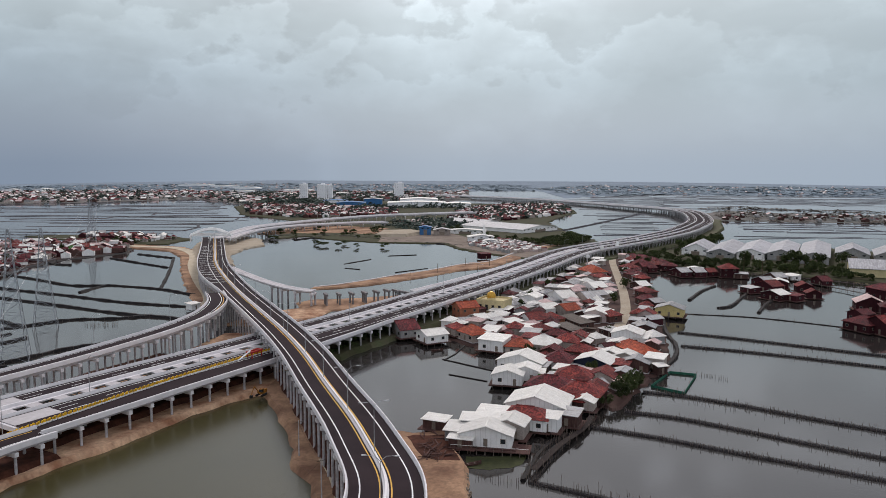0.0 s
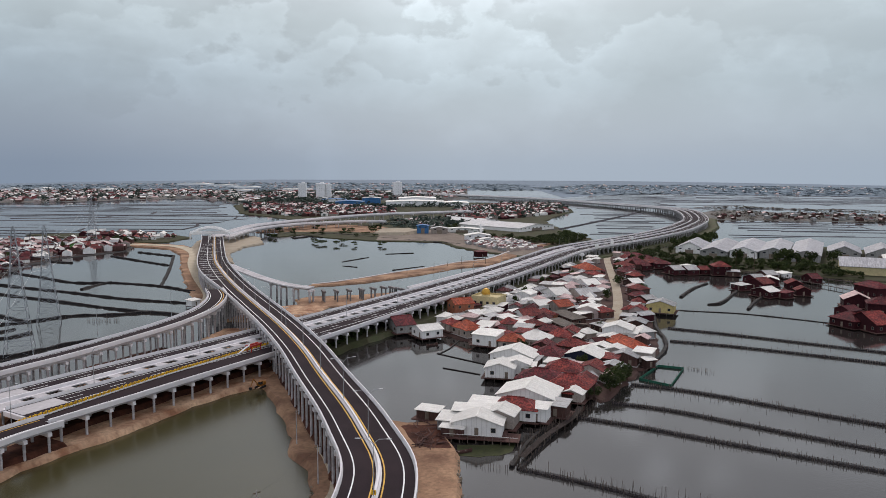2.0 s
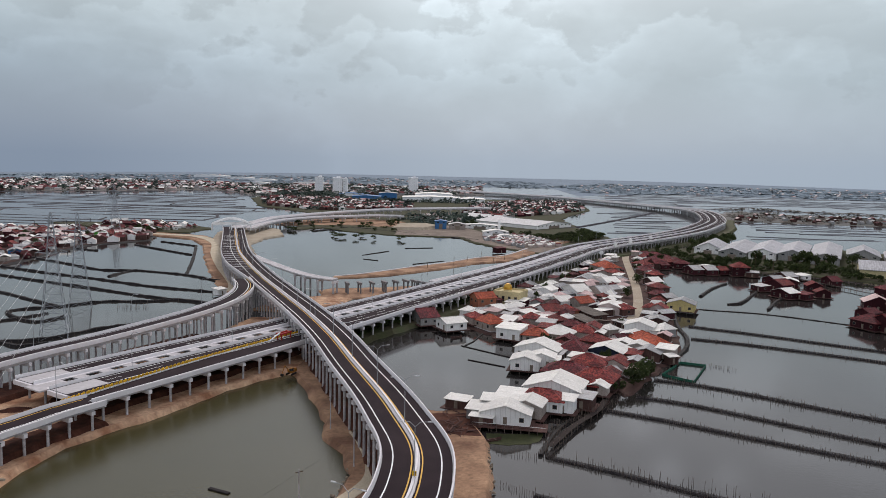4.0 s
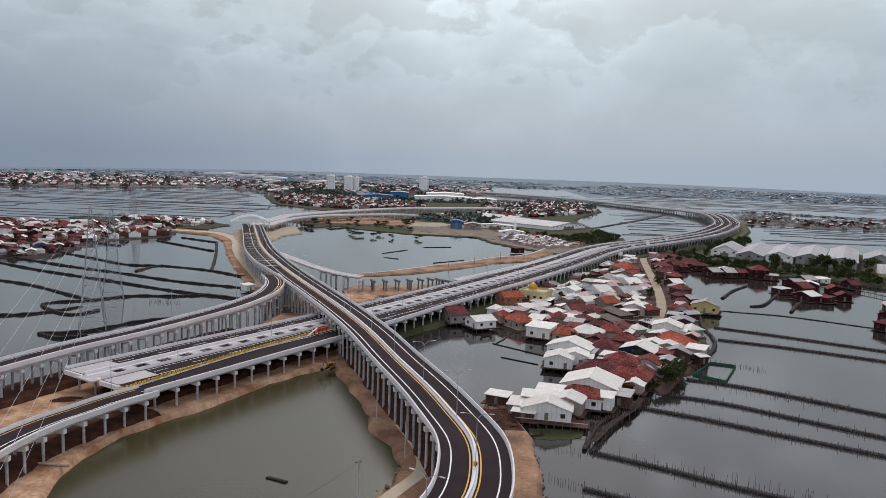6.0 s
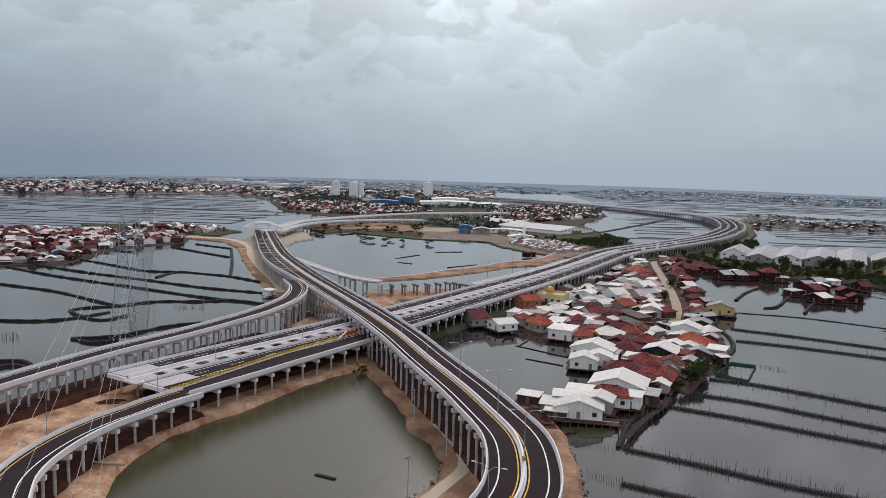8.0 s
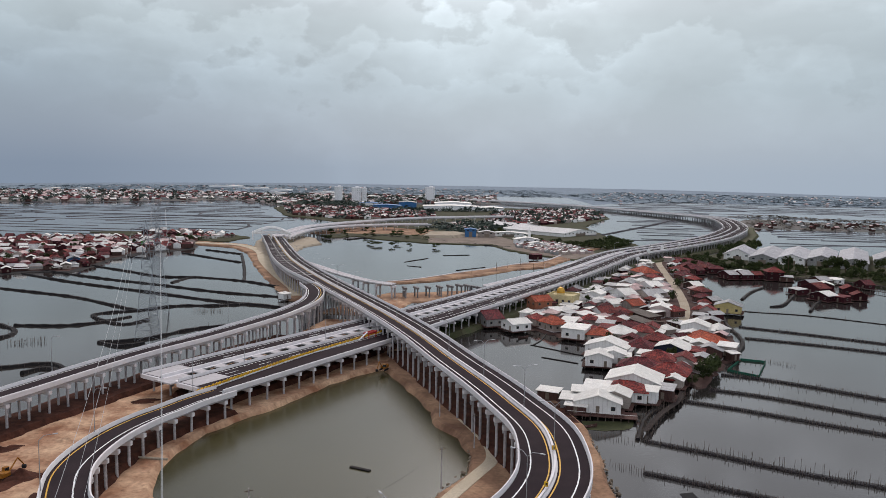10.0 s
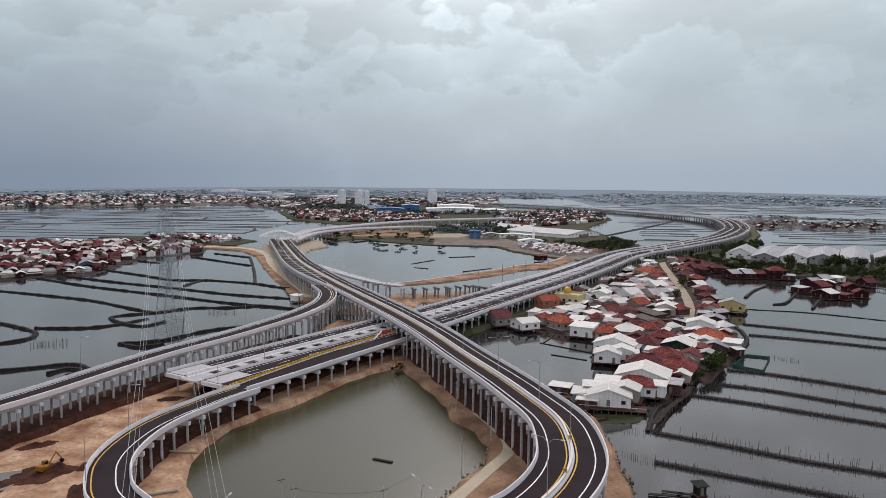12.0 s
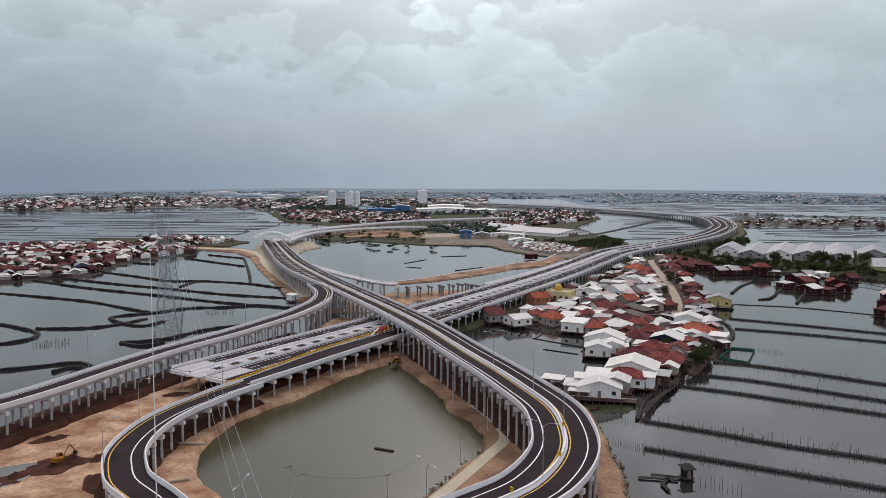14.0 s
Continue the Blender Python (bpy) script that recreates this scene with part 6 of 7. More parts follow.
lamps_along(ramp_line, ramp_at, 0.0, 0.9, 16, 620, 28, (-1, 1), "lamps on the ramp median")
lamps_along(west_line, west_at, 4.0, 0.95, 20, 400, 36, (-1,), "lamps on the west ramp")
lamps_along(loop_line, loop_at, 3.7, 0.95, 30, 140, 34, (-1,), "lamps on the loop ramp")
lamps_along(south_line, south_at, 4.0, 0.95, 24, 620, 36, (-1,), "lamps on the main viaduct")

# ---------------------------------------------------------------- things on the roads
# yellow and white plastic barriers along the unfinished lane
BAR_BASE = mesh_of("barrier_base", lambda bm: (box(bm, 0, 0, 0.18, 1.25, 0.55, 0.36, bevel=0.05)), "white_line")
BAR_TOP = mesh_of("barrier_top", lambda bm: (box(bm, -0.3, 0, 0.36, 0.5, 0.36, 0.75, bevel=0.06), box(bm, 0.32, 0, 0.28, 0.45, 0.3, 0.6, bevel=0.06)), "yellow_plastic")
bl, bat = smooth_line([(-97.3, 165.5, 7.35), (-90.7, 180.5, 7.35), (-77.0, 209.5, 7.35), (-62.5, 235, 7.35), (-56, 246, 7.35)], 1.0)
bn = lefts(bl)
s = 1.0
while s < bat[-1]:
    p = [np.interp(s, bat, bl[:, k]) for k in range(3)]
    q = [np.interp(s, bat, bn[:, k]) for k in range(2)]
    ob = empty("road_barrier", Matrix.Translation(p) @ Matrix.Rotation(math.atan2(q[1], q[0]) + math.pi / 2 + rnd.uniform(-0.05, 0.05), 4, "Z"), "yellow and white plastic road barrier", "road barrier", "barrier row on the main viaduct")
    shared("base", BAR_BASE, ob, Matrix.Identity(4))
    shared("top", BAR_TOP, ob, Matrix.Translation((0, 0, 0.36)))
    s += 1.45
# bare concrete end of the unfinished carriageways
for sgn, ln, lf_, rt_ in ((south, south_line, 3.8, 3.8), (north, north_line, 3.8, 3.8)):
    cut = ln[:3].copy()
    part("bare_slab", sweep(cut, lambda i, a=lf_, b=rt_: [(-b + 0.5, 0.045), (a - 0.5, 0.045), (a - 0.5, 0.09), (-b + 0.5, 0.09)]), "girder", sgn, "bare pale concrete slab without asphalt")
    n_ = lefts(ln)
    c_ = (lf_ - rt_) / 2
    bm = bmesh.new()
    box(bm, ln[0, 0] + n_[0, 0] * c_, ln[0, 1] + n_[0, 1] * c_, 6.6, lf_ + rt_ + 0.8, 1.3, 1.2, math.atan2(n_[0, 1], n_[0, 0]), 0.05)
    part("end_beam", bm, "concrete", sgn, "pale concrete end beam")
# transverse stripes before the toll gate
n_ = lefts(ramp_line)
s = 375.0
while s < 585:
    p = [np.interp(s, ramp_at, ramp_line[:, k]) for k in range(3)]
    q = [np.interp(s, ramp_at, n_[:, k]) for k in range(2)]
    w_ = float(np.interp(s, _at, _line[:, 3]))
    bm = bmesh.new()
    a0, a1 = 1.2, w_ - 1.0
    t_ = (q[1], -q[0])
    v = [bm.verts.new((p[0] + q[0] * o + t_[0] * e, p[1] + q[1] * o + t_[1] * e, p[2] + 0.085)) for o, e in ((a0, -0.35), (a1, -0.35), (a1, 0.35), (a0, 0.35))]
    bm.faces.new(v)
    bmesh.ops.recalc_face_normals(bm, faces=bm.faces)
    part("rumble_stripe", bm, "white_line", ramp)
    s += 11.0
# yellow arrow boards on the median of the bend
ARROW = mesh_of("arrow_board_mesh", lambda bm: box(bm, 0, 0, 0.6, 0.06, 0.75, 0.9, bevel=0.02), "yellow_plastic")
ARROW_POST = mesh_of("arrow_post_mesh", lambda bm: rod(bm, (0, 0, -0.1), (0, 0, 0.5), 0.05, 6), "steel")
ARROW_MARK = mesh_of("arrow_mark_mesh", lambda bm: (box(bm, 0, 0.08, 0.72, 0.08, 0.4, 0.14), box(bm, 0, 0.08, 0.5, 0.08, 0.4, 0.14)), "rubber")
for s in (62, 82, 100):
    p = [np.interp(s, ramp_at, ramp_line[:, k]) for k in range(3)]
    q = [np.interp(s, ramp_at, n_[:, k]) for k in range(2)]
    ob = empty("arrow_board", Matrix.Translation((p[0], p[1], p[2] + 0.95)) @ Matrix.Rotation(math.atan2(q[1], q[0]) + math.pi / 2, 4, "Z"), "yellow arrow board on the median of the bend", "road sign", "arrow boards")
    shared("board", ARROW, ob, Matrix.Identity(4))
    shared("post", ARROW_POST, ob, Matrix.Identity(4))
    shared("arrow", ARROW_MARK, ob, Matrix.Identity(4))

# red launching frame under the crossing
gantry = empty("launching_frame", pose(-59.5, 238, 7.35, 0, 0, 62), "red steel launching frame beneath the ramp", "steel frame")
for y_ in (-0.9, 0.9):
    bm = bmesh.new()
    box(bm, 0, y_, 1.9, 5.6, 0.35, 0.6, bevel=0.05)
    beam = part("beam", bm, "red_steel", gantry)
    for x_ in (-2.2, 2.2):
        bm = bmesh.new()
        rod(bm, (x_, y_, 0), (x_, y_, 1.65), 0.18, 8)
        part("leg", bm, "red_steel", gantry)
for x_ in (-2.2, 0.0, 2.2):
    bm = bmesh.new()
    box(bm, x_, 0, 2.1, 0.25, 1.9, 0.25)
    part("cross_tie", bm, "red_steel", gantry)
bm = bmesh.new()
rod(bm, (-2.0, 0, 2.3), (-9.0, -1.5, 1.0), 0.28, 6, 0.2)
part("jib", bm, "w_bright", gantry, "white steel jib")


def excavator(x, y, z, yaw, label):
    ob = empty("excavator", pose(x, y, z, 0, 0, yaw) @ Matrix.Diagonal((0.8, 0.8, 0.8, 1)), label, "excavator", "excavators")
    for s_ in (-1, 1):
        bm = bmesh.new()
        box(bm, 0, s_ * 1.1, 0.42, 3.9, 0.6, 0.84, bevel=0.25)
        part("track", bm, "rubber", ob)
    bm = bmesh.new()
    box(bm, -0.7, 0, 1.5, 3.0, 2.5, 1.1, bevel=0.15)
    box(bm, -1.6, 0, 2.1, 1.2, 2.4, 0.5, bevel=0.12)
    body = part("body", bm, "digger_yellow", ob)
    bm = bmesh.new()
    box(bm, 0.9, 0.75, 2.0, 1.5, 1.0, 1.9, bevel=0.12)
    cab = part("cab", bm, "digger_yellow", ob)
    bm = bmesh.new()
    box(bm, 0.95, 0.75, 2.25, 1.46, 1.06, 1.0, bevel=0.05)
    part("cab_window", bm, "glass", cab)
    bm = bmesh.new()
    for a, b, w in (((1.0, -0.2, 1.6), (4.0, -0.2, 4.4), 0.28), ((4.0, -0.2, 4.4), (6.0, -0.2, 1.9), 0.22)):
        rod(bm, a, b, w, 4, w * 0.8)
    part("boom", bm, "digger_yellow", ob)
    bm = bmesh.new()
    box(bm, 6.0, -0.2, 1.3, 0.9, 1.2, 1.0, bevel=0.2)
    part("bucket", bm, "rubber", ob)
    return ob


excavator(-122.5, 123, 1.32, 75, "orange-yellow excavator digging among dark soil heaps")
excavator(-52.5, 216.5, 1.32, 250, "small yellow excavator parked under the ramp")


def heap(x, y, w, d, h, yaw, seed, mat="soil"):
    bm = bmesh.new()
    bmesh.ops.create_grid(bm, x_segments=16, y_segments=16, size=0.5)
    for v in bm.verts:
        r_ = min(1.0, math.hypot(v.co.x, v.co.y) * 2)
        f = (math.cos(r_ * math.pi) * 0.5 + 0.5) * (0.6 + 0.9 * noise.noise((v.co.x * 5, v.co.y * 5, seed)))
        v.co.z = max(0, f) * h - 0.08
        v.co.x *= w
        v.co.y *= d
    ob = link_mesh("earth_mound", bm, mat, None, "", True)
    ob.matrix_basis = pose(x, y, 1.3, 0, 0, yaw)
    return tagged(ob, "loose mound of dug earth on the site", "mound", "earth mounds")


for i, (x, y, w, d, h_, a) in enumerate(((-121, 124, 12, 8, 2.2, 20), (-128, 116, 9, 5, 1.6, 60), (-133, 139, 12, 5, 1.3, 40), (-113, 141, 9, 4, 1.2, 30), (-122, 146, 7, 4, 1.0, 0), (-118, 155, 9, 4, 0.9, 50), (-140, 128, 8, 5, 0.8, 10), (-115, 127, 8, 5, 1.4, 80), (-112, 164, 8, 5, 1.2, 30), (-105, 181, 8, 4, 1.0, 60))):
    heap(x, y, w, d, h_, a, i, "dug_and_shaded_soil" if i in (0, 1, 2, 7) else "soil")
for i, (x, y, w, d, h_, a) in enumerate(((-123, 122, 15, 12, 0.8, 50), (-115.5, 178, 9, 6, 0.5, 20), (-131, 112, 12, 9, 0.6, 30), (-110, 113, 5, 16, 0.5, 20))):
    heap(x, y, w * 1.25, d * 1.25, h_, a, 40 + i, "dug_and_shaded_soil")
bm = bmesh.new()
bm.faces.new([bm.verts.new((x, y, 1.34)) for x, y in blob_outline([(-140, 112), (-134, 121), (-128, 124), (-125, 119), (-127, 111), (-134, 104)], 0.6, 77, 1.5)])
bmesh.ops.recalc_face_normals(bm, faces=bm.faces)
tagged(link_mesh("puddle", bm, "puddle"), "grey muddy puddle on the construction ground", "puddle", kind="structure")

# rubble along the east shore and spit
STONES = [mesh_of("stone_mesh", lambda bm, k=k: (bmesh.ops.create_icosphere(bm, subdivisions=1, radius=0.5), [setattr(v, "co", v.co * (1 + 0.5 * noise.noise(v.co * 2.5 + Vector((k * 9, 0, 0))))) for v in bm.verts]), "stone") for k in range(4)]
shore = empty("rubble_bank", Matrix.Identity(4), "bank of loose pale rubble stones", "rubble", kind="structure")
shore_line, shore_at = smooth_line([(2.0, 95, 0), (2.5, 109, 0), (4.7, 122, 0), (4.8, 136, 0), (4.9, 155, 0), (4.2, 168, 0), (0, 178, 0)], 1.0)
pond_line, pond_at = smooth_line([(-38.5, 109, 0), (-33.8, 118, 0), (-25.6, 136, 0), (-24.4, 147, 0), (-26.4, 157, 0)], 1.0)
for ln, la, k_ in ((shore_line, shore_at, 190), (pond_line, pond_at, 100)):
    for i in range(k_):
        s_ = rnd.uniform(0, la[-1])
        x, y = np.interp(s_, la, ln[:, 0]) + rnd.uniform(-1.2, 1.0), np.interp(s_, la, ln[:, 1]) + rnd.uniform(-0.8, 0.8)
        f = rnd.uniform(0.3, 1.0)
        shared("stone", rnd.choice(STONES), shore, pose(x, y, rnd.uniform(0.1, 0.75), rnd.uniform(0, 360), rnd.uniform(0, 360), 0) @ Matrix.Diagonal((f, f * rnd.uniform(0.6, 1), f * 0.7, 1)))
for a, b in (((-100.3, 136.2), (-93.1, 135.5)), ((-96.2, 111.2), (-90.0, 114.3))):
    bm = bmesh.new()
    rod(bm, (*a, 1.55), (*b, 1.5), 0.3, 8)
    tagged(link_mesh("precast_column", bm, "sand"), "long pale concrete column lying on the ground", "column", "spare columns")
bm = bmesh.new()
box(bm, 0, 0, 0.1, 5.2, 1.0, 0.35, bevel=0.1)
log = link_mesh("raft", bm, "mud")
log.matrix_basis = pose(-49.9, 136.1, 0.05, 0, 0, -25)
tagged(log, "dark low raft floating on the pond", "raft")

# electricity poles round the pond, with slack wires
POLE2 = mesh_of("post_mesh", lambda bm: rod(bm, (0, 0, -0.6), (0, 0, 8.5), 0.16, 8, 0.09), "column")
TIE = mesh_of("tie_mesh", lambda bm: box(bm, 0, 0, 8.0, 1.6, 0.1, 0.12), "trunk")
post_spots = [(-66.4, 105, 0), (-63.0, 101, 0), (-46.2, 101, 0), (-31.5, 125, 1.3), (-24.2, 147.5, 1.3), (-33.0, 170.5, 1.25)]
for x, y, z in post_spots:
    ob = empty("power_pole", pose(x, y, z, 0, 0, 35), "slim concrete electricity pole with a crossbar", "power pole", "power poles")
    shared("post", POLE2, ob, Matrix.Identity(4))
    shared("crossbar", TIE, ob, Matrix.Identity(4))


def wire(name, a, b, sag, r, label, group="", mat="rubber"):
    bm = bmesh.new()
    a, b = Vector(a), Vector(b)
    pts = [a.lerp(b, i / 24) - Vector((0, 0, sag * 4 * (i / 24) * (1 - i / 24))) for i in range(25)]
    side = (b - a).cross(Vector((0, 0, 1))).normalized() * r
    rings = [[bm.verts.new(p + o) for o in (side, Vector((0, 0, r)), -side, Vector((0, 0, -r)))] for p in pts]
    for p, q in zip(rings[:-1], rings[1:]):
        for i in range(4):
            bm.faces.new((p[i], p[(i + 1) % 4], q[(i + 1) % 4], q[i]))
    return tagged(link_mesh(name, bm, mat), label, "wire", group)


for (x0, y0, z0), (x1, y1, z1) in zip(post_spots[:-1], post_spots[1:]):
    wire("cable", (x0, y0, z0 + 8.0), (x1, y1, z1 + 8.0), 0.8, 0.018, "thin slack cable between poles", "pole cables")

# ---------------------------------------------------------------- pylons and conductors
def pylon(x, y, h, yaw, foot, label="tall grey lattice pylon standing in the ponds"):
    ob = empty("pylon", pose(x, y, -0.3, 0, 0, yaw), label, "pylon", "pylons")
    def half(z):
        return foot * (1 - z / h) ** 1.25 + 0.55 if z < h else 0.3
    bm = bmesh.new()
    zs = [h * u for u in (0, 0.09, 0.18, 0.27, 0.36, 0.45, 0.53, 0.61, 0.68, 0.75, 0.82, 0.88, 0.94, 1.0)]
    for z0, z1 in zip(zs[:-1], zs[1:]):
        a, b = half(z0), half(z1)
        c0 = [(a, a, z0), (-a, a, z0), (-a, -a, z0), (a, -a, z0)]
        c1 = [(b, b, z1), (-b, b, z1), (-b, -b, z1), (b, -b, z1)]
        for i in range(4):
            j = (i + 1) % 4
            rod(bm, c0[i], c1[i], 0.13, 4)
            rod(bm, c0[i], c1[j], 0.06, 4)
            rod(bm, c0[j], c1[i], 0.06, 4)
            rod(bm, c1[i], c1[j], 0.06, 4)
    part("lattice_mast", bm, "lattice", ob)
    for u in (0.68, 0.81, 0.93):
        for s_ in (-1, 1):
            bm = bmesh.new()
            z = h * u
            tip = (s_ * 5.2, 0, z + 0.3)
            b = half(z)
            for q in ((s_ * b, b, z), (s_ * b, -b, z), (s_ * b, 0, z + 1.7)):
                rod(bm, q, tip, 0.07, 4)
            part("cross_arm", bm, "lattice", ob)
            bm = bmesh.new()
            rod(bm, tip, (tip[0], 0, tip[2] - 1.8), 0.12, 6)
            part("insulator", bm, "glass", ob)
    return ob


pylon(-149, 262, 46, 22, 4.2)
pylon(-166, 316, 42, 22, 4.0)
pylon(-15.4, -80, 46, 22, 4.2)
pylon(-284, 618, 38, 22, 3.8)
pylon(-330, 720, 38, 22, 3.8)
for u in (0.68, 0.81, 0.93):
    for s_ in (-1, 1):
        c_, n2 = math.cos(radians(22)), math.sin(radians(22))
        o = (s_ * 5.2 * c_, s_ * 5.2 * n2)
        z = 46 * u - 1.9
        wire("conductor", (-149 + o[0], 262 + o[1], z), (-15.4 + o[0], -80 + o[1], z), 9.0, 0.03, "bright high-voltage conductor between pylons", "conductors", "steel")
        wire("conductor", (-149 + o[0], 262 + o[1], z), (-166 + o[0], 316 + o[1], 42 * u - 1.9), 1.0, 0.025, "bright high-voltage conductor between pylons", "conductors", "steel")
        wire("conductor", (-166 + o[0], 316 + o[1], 42 * u - 1.9), (-284 + o[0], 618 + o[1], 38 * u - 1.9), 8.0, 0.03, "bright high-voltage conductor between pylons", "conductors", "steel")

# ---------------------------------------------------------------- toll gate
gate = empty("toll_gate", pose(-190, 626, 6.1, 0, 0, 16), "white arched steel canopy over the toll gate", "toll gate")
for y_ in (-9, 0, 9):
    bm = bmesh.new()
    pts = [Vector((-16 + 32 * i / 16, y_, 4.2 + 4.8 * math.sin(math.pi * i / 16))) for i in range(17)]
    rings = []
    for i, p in enumerate(pts):
        t_ = (pts[min(i + 1, 16)] - pts[max(i - 1, 0)]).normalized()
        n_ = Vector((-t_.z, 0, t_.x))
        rings.append([bm.verts.new(p + n_ * 0.5 * math.cos(a_ * math.pi / 4) + Vector((0, 0.5 * math.sin(a_ * math.pi / 4), 0))) for a_ in range(8)])
    for p, q in zip(rings[:-1], rings[1:]):
        for a_ in range(8):
            bm.faces.new((p[a_], p[(a_ + 1) % 8], q[(a_ + 1) % 8], q[a_]))
    bm.faces.new(rings[0])
    bm.faces.new(rings[-1])
    bmesh.ops.recalc_face_normals(bm, faces=bm.faces)
    part("arch", bm, "white_line", gate)
    bm = bmesh.new()
    box(bm, 0, y_, 4.6, 31, 0.8, 0.9, bevel=0.1)
    part("tie_beam", bm, "white_line", gate)
    for x_ in (-15.5, 0, 15.5):
        bm = bmesh.new()
        rod(bm, (x_, y_, -0.6), (x_, y_, 5.2), 0.4, 8)
        part("column", bm, "white_line", gate)
for i in range(8):
    bm = bmesh.new()
    x_ = -13.6 + 27.2 * i / 7
    z = 4.2 + 4.8 * math.sin(math.pi * (x_ + 16) / 32)
    rod(bm, (x_, -9, z), (x_, 9, z), 0.18, 6)
    part("purlin", bm, "white_line", gate)

# ---------------------------------------------------------------- large buildings
def hall(x, y, w, d, h, rise, yaw, roof, wall, label, z=0.6, group="warehouses", name="warehouse"):
    """A big shed with a gabled metal roof, a wide gate and a row of windows."""
    ob = empty(name, pose(x, y, z, 0, 0, yaw), label, "warehouse", group)
    bm = bmesh.new()
    box(bm, 0, 0, h / 2, w, d, h)
    for e in (-1, 1):
        v = [bm.verts.new((sx, e * (d / 2 - k), zz)) for k in (0.0, 0.3) for sx, zz in ((-w / 2, h - 0.01), (w / 2, h - 0.01), (0, h + rise - 0.04))]
        for f in ((0, 1, 2), (3, 5, 4), (0, 3, 4, 1), (1, 4, 5, 2), (2, 5, 3, 0)):
            bm.faces.new([v[i] for i in f])
    bmesh.ops.recalc_face_normals(bm, faces=bm.faces)
    wl_ = part("wall", bm, wall, ob)
    bm = bmesh.new()
    gable_roof(bm, w, d, rise, 0.8, 0.25)
    part("roof", bm, roof, ob).location.z = h
    if y < 1200:
        shared("gate", DOOR, wl_, Matrix.Translation((0, -d / 2, h * 0.35)) @ Matrix.Diagonal((w * 0.3, 1.5, h * 0.7, 1)))
    for i in range(max(2, int(w / 6)) if y < 1150 else 0):
        shared("window", PANE, wl_, Matrix.Translation((-w / 2 + w * (i + 0.5) / max(2, int(w / 6)), -d / 2, h * 0.85)) @ Matrix.Diagonal((2.0, 2, 0.9, 1)))
    return ob


land("warehouse_ground", "dark gardens and yards round the eastern warehouses", [(128, 500), (150, 505), (178, 480), (215, 470), (240, 448), (262, 432), (300, 420), (420, 420), (420, 610), (330, 600), (312, 626), (264, 634), (222, 640), (184, 612), (146, 570)], 0.55, "yard", 2.5, seed=51)
hall(199, 593, 20, 44, 4, 4.5, -26, "shed_roof", "w_white", "broad grey-roofed warehouse with white gable")
for i, (x, y, w, d) in enumerate(((214.6, 578, 18.3, 78), (236.4, 578.2, 18.3, 78), (256.6, 574.6, 18.3, 78), (275.6, 565.5, 19.0, 100))):
    hall(x, y, w, d, 5.0, 3.0, -27, "shed_roof", "w_white" if i == 1 else "w_zincwall", "long grey metal-roofed warehouse in a row of sheds")
hall(300, 560, 21, 44, 4.5, 4.5, -27, "shed_roof", "w_zincwall", "long grey metal-roofed warehouse in a row of sheds")
hall(322, 549, 21, 44, 4.5, 4.5, -27, "shed_roof", "w_zincwall", "long grey metal-roofed warehouse in a row of sheds")
hall(279, 469, 34, 52, 5, 4.0, 65, "shed_roof", "w_cream", "cream warehouse with a wide pale roof near the water")
hall(312, 508, 21, 24, 5, 4.0, -26, "white", "w_white", "long warehouse with white roof")


def walkway(pts, label):
    """A plank walk on posts over the water."""
    ob = empty("walkway", Matrix.Identity(4), label, "walkway", "plank walkways")
    ln, la = smooth_line([(x, y, 1.2) for x, y in pts], 4.0)
    part("deck", sweep(ln, rect(-0.8, 0.8, -0.12, 0.0)), "old_plank", ob)
    nn = lefts(ln)
    for i in range(len(ln)):
        for s_ in (-0.75, 0.75):
            shared("post", STILT, ob, Matrix.Translation((ln[i, 0] + nn[i, 0] * s_, ln[i, 1] + nn[i, 1] * s_, -0.8)) @ Matrix.Diagonal((1, 1, rnd.uniform(2.2, 3.2), 1)))
    return ob


walkway([(178, 484), (204, 462), (226, 440), (246, 416)], "dark plank walkway on posts along the pond")
walkway([(190, 468), (206, 440), (216, 412), (222, 396), (236, 392)], "dark plank walkway on posts along the pond")
walkway([(40, 200), (36, 190), (28, 178), (20, 163)], "dark plank walkway on posts by the shore houses")
for x, y in ((187, 474), (197, 470)):
    bm = bmesh.new()
    rod(bm, (x, y, -0.5), (x, y, 13), 0.22, 7, 0.12)
    tagged(link_mesh("mast", bm, "trunk"), "tall dark wooden mast standing at the pond", "mast", "masts")

land("mid_ground", "built-up land round the central warehouses", [(-150, 700), (-132, 724), (-104, 694), (-76, 676), (-55, 664), (-25, 660), (0, 659), (13, 616), (33, 581), (62, 548), (92, 580), (128, 640), (138, 690), (122, 735), (124, 800), (122, 900), (150, 990), (186, 1080), (205, 1280), (60, 1330), (-60, 1400), (-320, 1400), (-330, 1220), (-270, 1030), (-215, 965), (-150, 880), (-170, 800)], 0.6, "yard", 3.0, seed=52)
land("mid_soil", "bare brown earth by the lagoon", [(-56, 668), (-25, 664), (2, 662), (15, 620), (35, 586), (60, 556), (86, 592), (70, 640), (30, 690), (0, 770), (-60, 790)], 0.75, "far_soil", 2.0, seed=53)
land("earth_terrace", "flat-topped terrace of tan fill earth", [(-62, 712), (-34, 716), (-20, 742), (-32, 766), (-58, 758)], 3.4, "sand", 1.5, 3.0, seed=55)
hall(68, 802, 58, 84, 3.5, 3.0, 46, "pale_sheet", "w_white", "very broad low pale-roofed warehouse")
hall(34, 872, 34, 56, 3.5, 2.2, 46, "pale_sheet", "w_white", "broad low pale-roofed warehouse")
